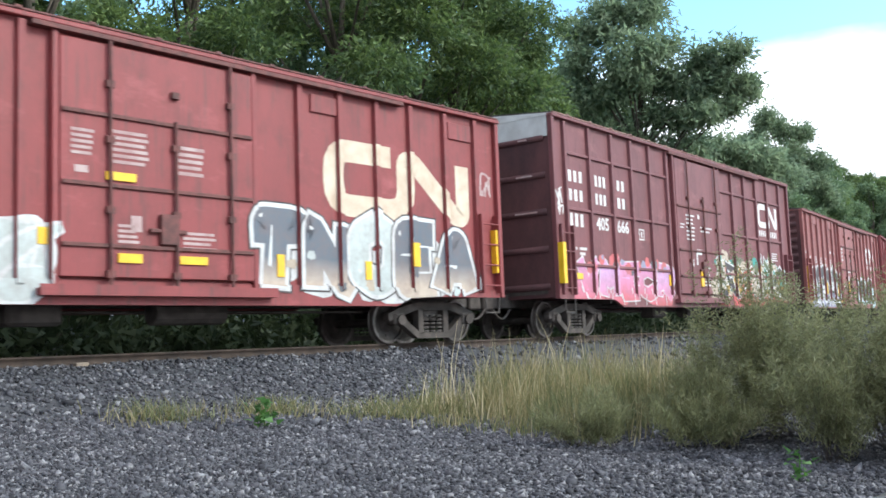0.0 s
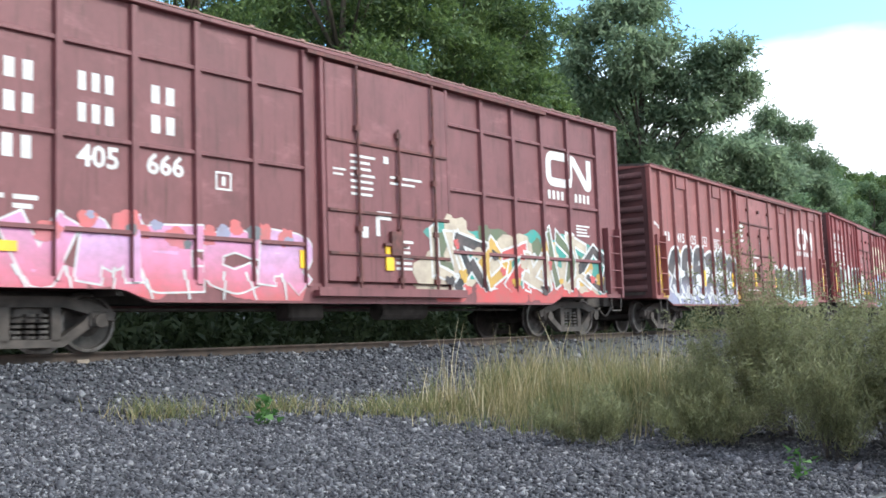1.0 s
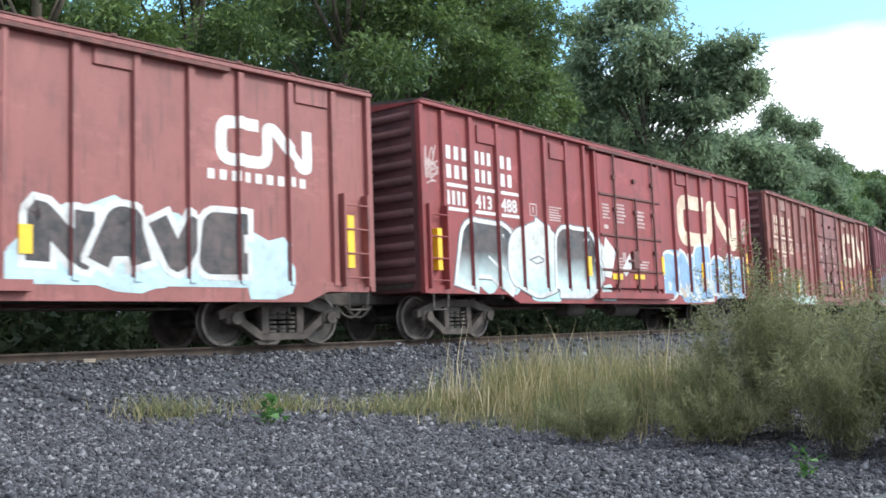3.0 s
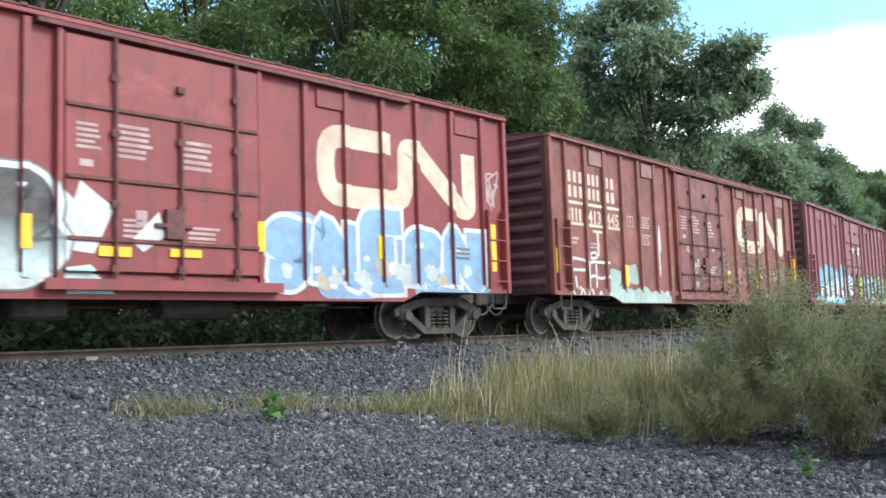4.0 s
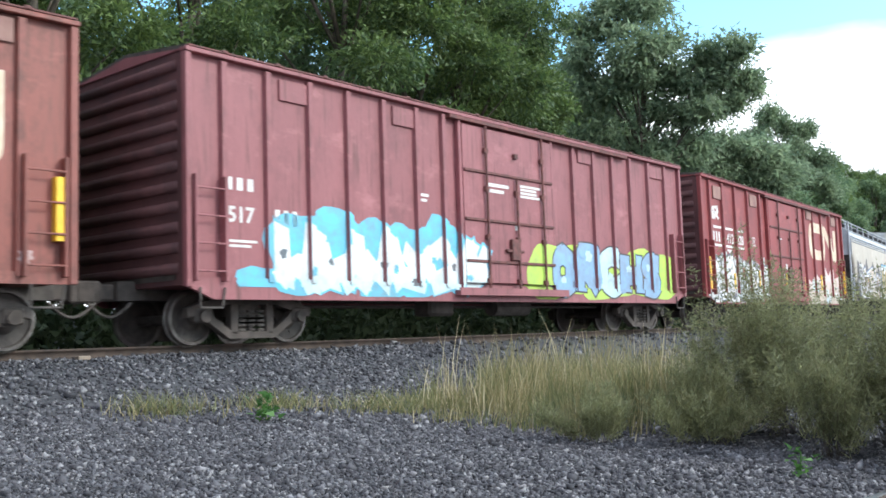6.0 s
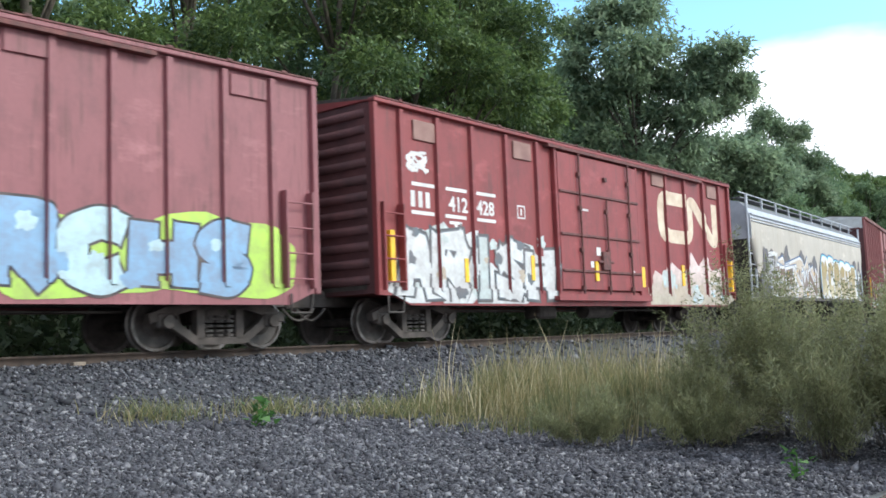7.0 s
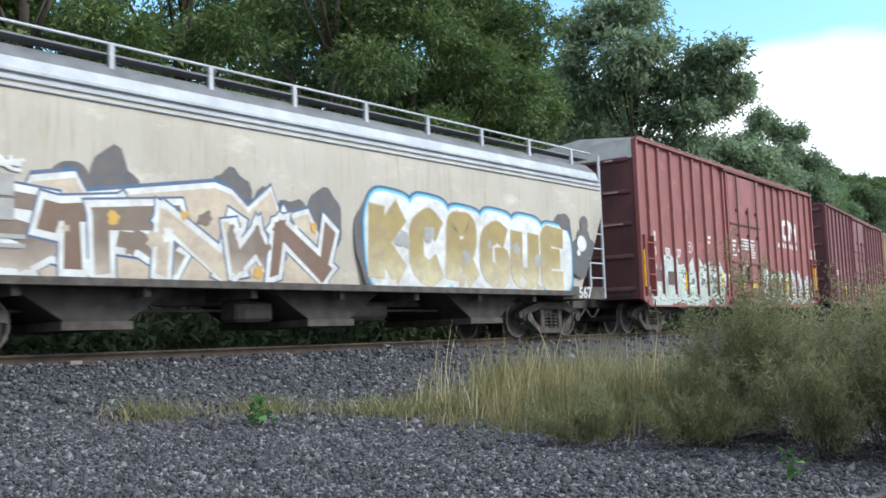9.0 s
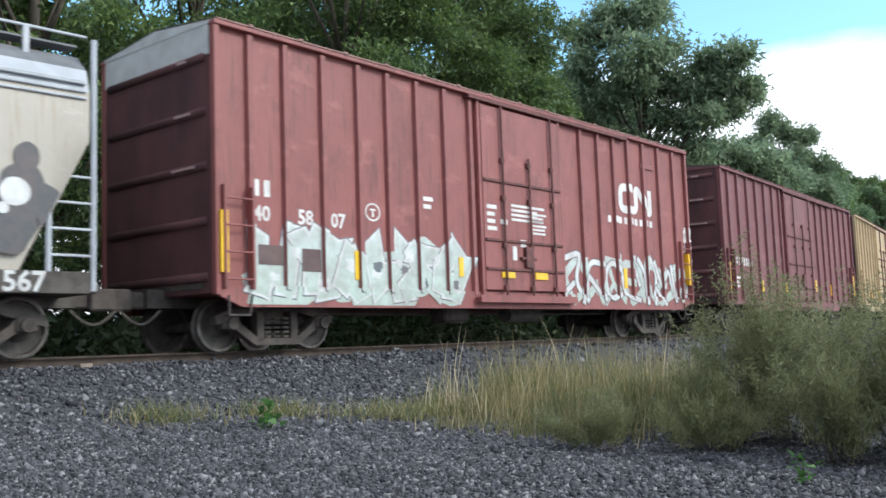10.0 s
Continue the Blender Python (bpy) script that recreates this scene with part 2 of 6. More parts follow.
def raw(name, verts, faces, mat, parent=None):
    """A mesh from arrays: all faces have the same number of corners."""
    me = bpy.data.meshes.new(name)
    verts, faces = np.asarray(verts, np.float32), np.asarray(faces, np.int32)
    k = faces.shape[1]
    me.vertices.add(len(verts))
    me.vertices.foreach_set("co", verts.ravel())
    me.loops.add(faces.size)
    me.loops.foreach_set("vertex_index", faces.ravel())
    me.polygons.add(len(faces))
    me.polygons.foreach_set("loop_start", np.arange(0, faces.size, k, dtype=np.int32))
    me.update(calc_edges=True)
    me.materials.append(mat)
    ob = new(name, me)
    ob.parent = parent
    return ob


# ---- the line of the track ----
def on_track(s, across=0.0, up=0.0):
    """The pose at s metres along the track; across: from the near flank away from the lens; up: above the rail head."""
    th = s / RADIUS
    ahead = Vector((math.cos(th), math.sin(th), 0))
    side = Vector((-math.sin(th), math.cos(th), 0))
    above = math.cos(CANT) * Vector((0, 0, 1)) + math.sin(CANT) * side
    away = math.cos(CANT) * side - math.sin(CANT) * Vector((0, 0, 1))
    p = Vector((RADIUS * math.sin(th), SIDE + RADIUS * (1 - math.cos(th)), EYE)) + across * away + (RAIL + up) * above
    m = Matrix((ahead, away, above)).transposed().to_4x4()
    return Matrix.Translation(p) @ m


def track_dist(x, y):
    """Distance from the near flank's line towards the lens (positive on its side), and s."""
    dx, dy = x, np.asarray(y) - (SIDE + RADIUS)
    return np.hypot(dx, dy) - RADIUS, np.arctan2(dx, -dy) * RADIUS


def ground_height(x, y):
    d, _ = track_dist(x, y)
    z = np.interp(d, [-400, -14, -8, -5.4, -3.9, -3.2, -2.4, -0.85, -0.3, 0.2, 1.7, 4.5, 8, 400], [1.6, 0.9, -0.1, 0.05, 0.40, 0.43, 0.50, 0.585, 0.58, 0.48, 0.14, 0.02, 0.0, 0.0])
    return z + 0.02 * np.sin(x * 1.3 + 0.7) * np.cos(y * 1.1) + 0.012 * np.sin(x * 3.1) * np.sin(y * 2.7 + 1)

# ---- ground and track ----
def make_ground():
    d = np.concatenate([np.linspace(-600, -30, 14), np.linspace(-26, -6, 11), np.linspace(-5.6, 5, 44), np.linspace(5.3, 14, 24), np.linspace(18, 500, 14)])
    s = np.concatenate([np.linspace(-330, -40, 14), np.linspace(-36, -8, 15), np.linspace(-7, 40, 130), np.linspace(42, 110, 34), np.linspace(125, 360, 16)])
    S, Dd = np.meshgrid(s, d)
    x = (RADIUS + np.maximum(Dd, -235)) * np.sin(S / RADIUS) + np.minimum(Dd + 235, 0) * np.sin(S / RADIUS)
    y = SIDE + RADIUS - (RADIUS + Dd) * np.cos(S / RADIUS)
    z = ground_height(x, y)
    n, m = S.shape
    i = np.arange(n * m).reshape(n, m)
    f = np.stack([i[:-1, :-1], i[:-1, 1:], i[1:, 1:], i[1:, :-1]], -1).reshape(-1, 4)
    return tagged(raw("ground", np.stack([x, y, z], -1).reshape(-1, 3), f, GRAVEL), "dark grey gravel and ballast ground beside the track", "ground", kind="structure")


NEAR_RAIL = 2.34


def rail_line(across, name):
    """One rail: foot, web and head swept along the bend."""
    prof = [(-0.07, -0.18), (0.07, -0.18), (0.07, -0.168), (0.012, -0.15), (0.012, -0.045), (0.036, -0.035), (0.036, -0.006), (0.028, 0), (-0.028, 0), (-0.036, -0.006), (-0.036, -0.035), (-0.012, -0.045), (-0.012, -0.15), (-0.07, -0.168)]
    vs, fs, k = [], [], len(prof)
    ss = np.arange(-60, 150.1, 1.5)
    for s in ss:
        m = on_track(float(s), across, 0) if across is not None else Matrix.Translation((s, NEAR_RAIL, 0.13))
        vs += [m @ Vector((0, a, b)) for a, b in prof]
    for j in range(len(ss) - 1):
        for i in range(k):
            fs.append((j * k + i, j * k + (i + 1) % k, (j + 1) * k + (i + 1) % k, (j + 1) * k + i))
    ob = raw(name, vs, fs, RAILSTEEL)
    ob.data.materials.append(RAILHEAD)
    idx = np.zeros(len(fs), np.int32)
    idx[np.arange(len(fs)) % k == 7] = 1
    ob.data.polygons.foreach_set("material_index", idx)
    return ob


def make_track():
    for across in (HALF - 0.754, HALF + 0.754):
        tagged(rail_line(across, "rail"), "rusty brown steel rail with a worn shiny head", "rail", "rails of the track", "structure")
    near = rail_line(None, "rail")
    tagged(near, "pale worn rail of the nearer track in the gravel", "rail", "rails of the track", "structure")
    bm = boxes((-0.115, 0.115, -1.3, 1.3, -0.36, -0.185), bevel=0.012)
    first = part("sleeper", bm, SLEEPER)
    tagged(first, "dark tarred wooden railway sleeper in the ballast", "sleeper", "sleepers under the rails")
    plate = boxes((-0.09, 0.09, -0.93, -0.60, -0.184, -0.172), (-0.07, -0.045, -0.70, -0.665, -0.175, -0.135), (0.045, 0.07, -0.70, -0.665, -0.175, -0.135), (-0.07, -0.045, -0.85, -0.82, -0.175, -0.14), (0.045, 0.07, -0.85, -0.82, -0.175, -0.14))
    part("tie_plate", plate, RAILSTEEL, first, "rusty steel tie plate with spikes")
    first.matrix_basis = on_track(-14, HALF)
    for i in range(1, 160):
        s = -14 + 0.56 * i
        copy_thing(first, on_track(s + random.uniform(-0.03, 0.03), HALF + random.uniform(-0.04, 0.04)) @ pose(0, 0, random.uniform(-0.01, 0.01), 0, 0, random.uniform(-1, 1)))


def make_gravel():
    """Loose crushed stones where the lens sees them well, thinning out with distance."""
    rng = np.random.default_rng(5)
    tri = np.array([(0, 2, 4), (2, 1, 4), (1, 3, 4), (3, 0, 4), (2, 0, 5), (1, 2, 5), (3, 1, 5), (0, 3, 5)])
    octa = np.array([(1, 0, 0), (-1, 0, 0), (0, 1, 0), (0, -1, 0), (0, 0, 1), (0, 0, -1)], float)
    pts = []
    for count, ang0, ang1, r0, r1, size in ((84000, 17, 78, 5.6, 11.5, 0.0185), (40000, 17, 72, 10.5, 19, 0.028), (7000, 40, 76, 18, 40, 0.05)):
        a = np.radians(rng.uniform(ang0, ang1, count))
        r = np.sqrt(rng.uniform(r0 * r0, r1 * r1, count))
        x, y = r * np.sin(a), r * np.cos(a)
        d, _ = track_dist(x, y)
        keep = d > -0.74
        pts.append(np.stack([x, y, size * rng.lognormal(0, 0.33, count)], -1)[keep])
    pts = np.concatenate(pts)
    n = len(pts)
    shape = octa[None] * rng.uniform(0.5, 1.35, (n, 6, 1)) + rng.normal(0, 0.22, (n, 6, 3))
    q = rng.normal(size=(n, 4))
    q /= np.linalg.norm(q, axis=1)[:, None]
    w, x, y, z = q.T
    rot = np.stack([1 - 2 * (y * y + z * z), 2 * (x * y - z * w), 2 * (x * z + y * w), 2 * (x * y + z * w), 1 - 2 * (x * x + z * z), 2 * (y * z - x * w), 2 * (x * z - y * w), 2 * (y * z + x * w), 1 - 2 * (x * x + y * y)], -1).reshape(n, 3, 3)
    v = np.einsum("nij,nkj->nki", rot, shape * np.array([1.25, 1.0, 0.75])) * pts[:, None, 2:3]
    v[:, :, 2] *= 0.8
    v[:, :, 0] += pts[:, None, 0]
    v[:, :, 1] += pts[:, None, 1]
    v[:, :, 2] += (ground_height(pts[:, 0], pts[:, 1]) + pts[:, 2] * 0.25)[:, None]
    f = (np.arange(n)[:, None, None] * 6 + tri[None]).reshape(-1, 3)
    tagged(raw("ballast_stones", v.reshape(-1, 3), f, STONE), "loose dark grey crushed stones of the track ballast", "gravel", kind="stuff")


# ---- wagons ----
def decal_mesh(shapes, ribs, depth):
    """Painted shapes as thin sheets on the flank, lifted over each rib (x0, x1, z0, z1, depth) that they cross."""
    bm = bmesh.new()
    for i, (pts, level, slot) in enumerate(shapes):
        vs = [bm.verts.new((x, -depth - 0.003 - 0.0007 * level, z)) for x, z in pts]
        try:
            f = bm.faces.new(vs)
        except ValueError:
            continue
        f.material_index = slot
    bmesh.ops.remove_doubles(bm, verts=bm.verts[:], dist=1e-5)
    bm.normal_update()
    for f in bm.faces:
        if f.normal.y > 0:
            f.normal_flip()
    bmesh.ops.triangulate(bm, faces=bm.faces[:])
    xs = sorted({v for r in ribs for v in r[:2]})
    zs = sorted({v for r in ribs for v in r[2:4]})
    if not bm.verts:
        return bm
    lo, hi = min(v.co.x for v in bm.verts), max(v.co.x for v in bm.verts)
    bot, top = min(v.co.z for v in bm.verts), max(v.co.z for v in bm.verts)
    for x in xs:
        if lo < x < hi:
            bmesh.ops.bisect_plane(bm, geom=bm.verts[:] + bm.edges[:] + bm.faces[:], plane_co=(x, 0, 0), plane_no=(1, 0, 0))
    for z in zs:
        if bot < z < top:
            bmesh.ops.bisect_plane(bm, geom=bm.verts[:] + bm.edges[:] + bm.faces[:], plane_co=(0, 0, z), plane_no=(0, 0, 1))
    lift = collections.defaultdict(list)
    for f in bm.faces:
        c = f.calc_center_median()
        h = max([r[4] for r in ribs if r[0] < c.x < r[1] and r[2] < c.z < r[3]], default=0.0)
        if h:
            lift[h].append(f)
    for h, faces in lift.items():
        got = bmesh.ops.split(bm, geom=faces)["geom"]
        for v in {v for g in got if isinstance(g, bmesh.types.BMFace) for v in g.verts}:
            v.co.y -= h
    return bm


def stroke(path, w):
    """The outline of a broad line along a path."""
    left, right = [], []
    n = len(path)
    for i, p in enumerate(path):
        a, b = Vector(path[max(i - 1, 0)]), Vector(path[min(i + 1, n - 1)])
        d1 = (Vector(p) - a).normalized() if i else (b - Vector(p)).normalized()
        d2 = (b - Vector(p)).normalized() if i < n - 1 else d1
        t = (d1 + d2).normalized()
        k = w / 2 / max(0.5, t.dot(d1))
        nn = Vector((-t.y, t.x)) * k
        left.append((p[0] + nn.x, p[1] + nn.y))
        right.append((p[0] - nn.x, p[1] - nn.y))
    return [[left[i], left[i + 1], right[i + 1], right[i]] for i in range(n - 1)]


def rounded(path, r, n=4):
    """A path with its inner corners rounded."""
    outp = [path[0]]
    for a, p, b in zip(path, path[1:], path[2:]):
        a, p, b = Vector(a), Vector(p), Vector(b)
        ra = min(r, (a - p).length * 0.49, (b - p).length * 0.49)
        s, e = p + (a - p).normalized() * ra, p + (b - p).normalized() * ra
        for i in range(n + 1):
            t = i / n
            outp.append(tuple((1 - t) ** 2 * s + 2 * t * (1 - t) * p + t * t * e))
    return outp + [path[-1]]


def ribbon_mark(x0, x1, z0, z1, w):
    """The railway's winding ribbon mark, one broad line, as plain strokes."""
    W, H = x1 - x0 - w, z1 - z0 - w
    P = lambda u, v: (x0 + w / 2 + u * W, z0 + w / 2 + v * H)
    path = [P(0.42, 1), P(0, 1), P(0, 0), P(0.52, 0), P(0.52, 0.97), P(0.60, 0.97), P(0.93, 0.0), P(1, 0.0), P(1, 1.06)]
    return stroke(rounded(path, w * 1.0), w)


def number_shapes(text, x, z, h):
    """Stencilled digits with their lower left corner at x, z, as outlines in x and z."""
    cu = bpy.data.curves.new("digits", "FONT")
    cu.body, cu.size, cu.resolution_u, cu.offset = text, h * 1.38, 2, h * 0.035
    ob = new("digits", cu)
    me = bpy.data.meshes.new_from_object(ob.evaluated_get(bpy.context.evaluated_depsgraph_get()))
    outp = [[(x + me.vertices[i].co.x, z + me.vertices[i].co.y) for i in p.vertices] for p in me.polygons]
    bpy.data.objects.remove(ob)
    bpy.data.curves.remove(cu)
    bpy.data.meshes.remove(me)
    return outp


def bars(x0, x1, z0, z1, rows, gap=0.45, seed=1):
    """Lines of small print as plain bars."""
    rng, outp, h = random.Random(seed), [], (z1 - z0) / rows
    for i in range(rows):
        z = z1 - (i + 1) * h
        e = x1 - rng.uniform(0, 0.3) * (x1 - x0)
        outp.append([(x0, z), (e, z), (e, z + h * (1 - gap)), (x0, z + h * (1 - gap))])
    return outp


def letter_bars(x0, x1, z0, z1, n):
    """A lettered name as n plain upright bars."""
    w = (x1 - x0) / n
    return [[(x0 + i * w, z0), (x0 + (i + 0.56) * w, z0), (x0 + (i + 0.56) * w, z1), (x0 + i * w, z1)] for i in range(n)]


def make_truck(parent, x, near_end):
    """A four-wheel bogie with side frames, springs and two wheelsets."""
    outline = [(-1.28, 0.60), (-1.28, 0.36), (-1.12, 0.30), (-0.84, 0.33), (-0.52, 0.16), (0.52, 0.16), (0.84, 0.33), (1.12, 0.30), (1.28, 0.36), (1.28, 0.60), (1.0, 0.66), (0.55, 0.74), (-0.55, 0.74), (-1.0, 0.66)]
    bm = prism(bmesh.new(), outline, -1.08, -0.94)
    truck = part("truck", boxes((-0.22, 0.22, -1.0, 1.0, 0.42, 0.70), bevel=0.03), TRUCK, parent, "dusty dark cast iron bogie")
    truck.location = (x, 0, 0)
    hole = lambda cx: [(cx - 0.24, 0.34), (cx + 0.24, 0.34), (cx + 0.16, 0.60), (cx - 0.16, 0.60)]
    for sgn in (-1, 1):
        bm = bmesh.new()
        top = [(-1.26, 0.56), (-1.0, 0.66), (-0.5, 0.78), (0.5, 0.78), (1.0, 0.66), (1.26, 0.56), (1.24, 0.42), (0.95, 0.50), (0.48, 0.63), (-0.48, 0.63), (-0.95, 0.50), (-1.24, 0.42)]
        y0, y1 = (-1.08, -0.92) if sgn < 0 else (0.92, 1.08)
        prism(bm, top, y0, y1)
        prism(bm, [(-0.86, 0.55), (-0.74, 0.42), (-0.40, 0.19), (0.40, 0.19), (0.74, 0.42), (0.86, 0.55), (1.0, 0.45), (0.84, 0.33), (0.46, 0.08), (-0.46, 0.08), (-0.84, 0.33), (-1.0, 0.45)], y0, y1)
        for cx in (-0.36, 0.36):
            box(bm, cx - 0.07, cx + 0.07, y0, y1, 0.16, 0.68)
        part("side_frame", bm, TRUCK, truck)
        for i in range(3):
            sp = bmesh.new()
            for k in range(5):
                lathe_y = 0.20 + k * 0.075
                bmesh.ops.create_cone(sp, cap_ends=True, segments=8, radius1=0.085, radius2=0.085, depth=0.04, matrix=Matrix.Translation(((i - 1) * 0.19, sgn * 1.0, lathe_y + 0.02)))
            part("spring", sp, STEEL, truck)
        for cx in (-0.98, 0.98):
            jb = bmesh.new()
            box(jb, cx - 0.15, cx + 0.15, min(sgn * 0.94, sgn * 1.12), max(sgn * 0.94, sgn * 1.12), 0.34, 0.58, 0.03)
            tube(jb, (cx, sgn * 1.10, 0.44), (cx, sgn * 1.18, 0.44), 0.10, 10)
            part("journal_box", jb, TRUCK, truck)
    rolling = []
    for cx in (-0.98, 0.98):
        w = bmesh.new()
        for sgn in (-1, 1):
            prof = [(0.66, 0.14), (0.69, 0.30), (0.685, 0.385), (0.682, 0.455), (0.70, 0.455), (0.705, 0.43), (0.80, 0.42), (0.805, 0.375), (0.765, 0.36), (0.755, 0.20), (0.80, 0.13), (0.82, 0.10)]
            lathe(w, [(sgn * a, b) for a, b in prof], 30)
            for k in range(3):
                t = 2 * math.pi * k / 3
                box(w, 0.25 * math.cos(t) - 0.03, 0.25 * math.cos(t) + 0.03, min(sgn * 0.75, sgn * 0.765), max(sgn * 0.75, sgn * 0.765), 0.25 * math.sin(t) - 0.03, 0.25 * math.sin(t) + 0.03)
        tube(w, (0, -1.0, 0), (0, 1.0, 0), 0.085, 12)
        bmesh.ops.recalc_face_normals(w, faces=w.faces[:])
        ws = part("wheelset", w, (WHEEL, TREAD), truck, "dark steel wheelset with bright worn rims")
        for f in ws.data.polygons:
            if math.hypot(f.center.x, f.center.z) > 0.375:
                f.material_index = 1
        ws.location = (cx, 0, 0.42)
        rolling.append(ws)
    return rolling


ROLLING, TRAIN = [], []


def make_underframe(car, L, sill, inset=1.62):
    part("centre_sill", boxes((-L / 2 - 0.3, L / 2 + 0.3, -0.22, 0.22, 0.72, 1.02), (-L / 2, L / 2, -1.3, 1.3, 0.98, 1.06)), STEEL, car, "dark steel underframe")
    for k in range(-3, 4):
        x = k * L / 9
        part("cross_bearer", boxes((x - 0.06, x + 0.06, -1.45, 1.45, 0.78, 1.0)), STEEL, car)
    bm = boxes((-1.9, -1.1, -0.9, -0.45, 0.42, 0.76), bevel=0.05)
    tube(bm, (0.4, -0.7, 0.6), (1.7, -0.7, 0.6), 0.19, 12)
    tube(bm, (-L / 2 + 3, -0.5, 0.62), (L / 2 - 3, -0.5, 0.62), 0.025, 6)
    part("brake_gear", bm, STEEL, car, "dark brake cylinder and rods")
    for e in (-1, 1):
        bm = boxes((min(e * L / 2, e * (L / 2 + 0.72)), max(e * L / 2, e * (L / 2 + 0.72)), -0.11, 0.11, 0.72, 0.98), (min(e * (L / 2 + 0.55), e * (L / 2 + 0.95)), max(e * (L / 2 + 0.55), e * (L / 2 + 0.95)), -0.19, 0.19, 0.68, 1.02), bevel=0.03)
        part("coupler", bm, TRUCK, car, "rusty knuckle coupler")
        bm = bmesh.new()
        pts = [Vector((e * (L / 2 + 0.15 + 0.09 * i), -0.35, 0.68 - 0.22 * math.sin(math.pi * i / 8))) for i in range(9)]
        for a, b in zip(pts, pts[1:]):
            tube(bm, a, b, 0.025, 6)
        part("air_hose", bm, STEEL, car)
        ROLLING.extend(make_truck(car, e * (L / 2 - inset), e))


PRINTED = {"lettering": "letter_bar", "stencilling": "print_bar", "car_number": "digit"}


def clusters(shapes, reach=0.09):
    """Shapes gathered into groups that lie close together."""
    groups = []
    for sh in shapes:
        xs, zs = [p[0] for p in sh[0]], [p[1] for p in sh[0]]
        b = [min(xs) - reach, max(xs) + reach, min(zs) - reach, max(zs) + reach]
        got = [sh]
        keep = []
        for g, gb in groups:
            if g and gb[0] < b[1] and b[0] < gb[1] and gb[2] < b[3] and b[2] < gb[3]:
                got = g + got
                b = [min(b[0], gb[0]), max(b[1], gb[1]), min(b[2], gb[2]), max(b[3], gb[3])]
            else:
                keep.append((g, gb))
        groups = keep + [(got, b)]
    return [g for g, _ in groups]


def paint_on(car, name, label, shapes, mats, ribs, depth):
    if name in PRINTED:
        for g in clusters(shapes, 0.003):
            part(PRINTED[name], decal_mesh(g, ribs, depth), mats, car, label)
    elif name == "ribbon_mark":
        for g in clusters(shapes, 0.003):
            tall = max(p[1] for s in g for p in s[0]) - min(p[1] for s in g for p in s[0])
            part(name if tall > 0.5 else "letter_bar", decal_mesh(g, ribs, depth), mats, car, label if tall > 0.5 else "small white lettering under the mark")
    else:
        part(name, decal_mesh(shapes, ribs, depth), mats, car, label)


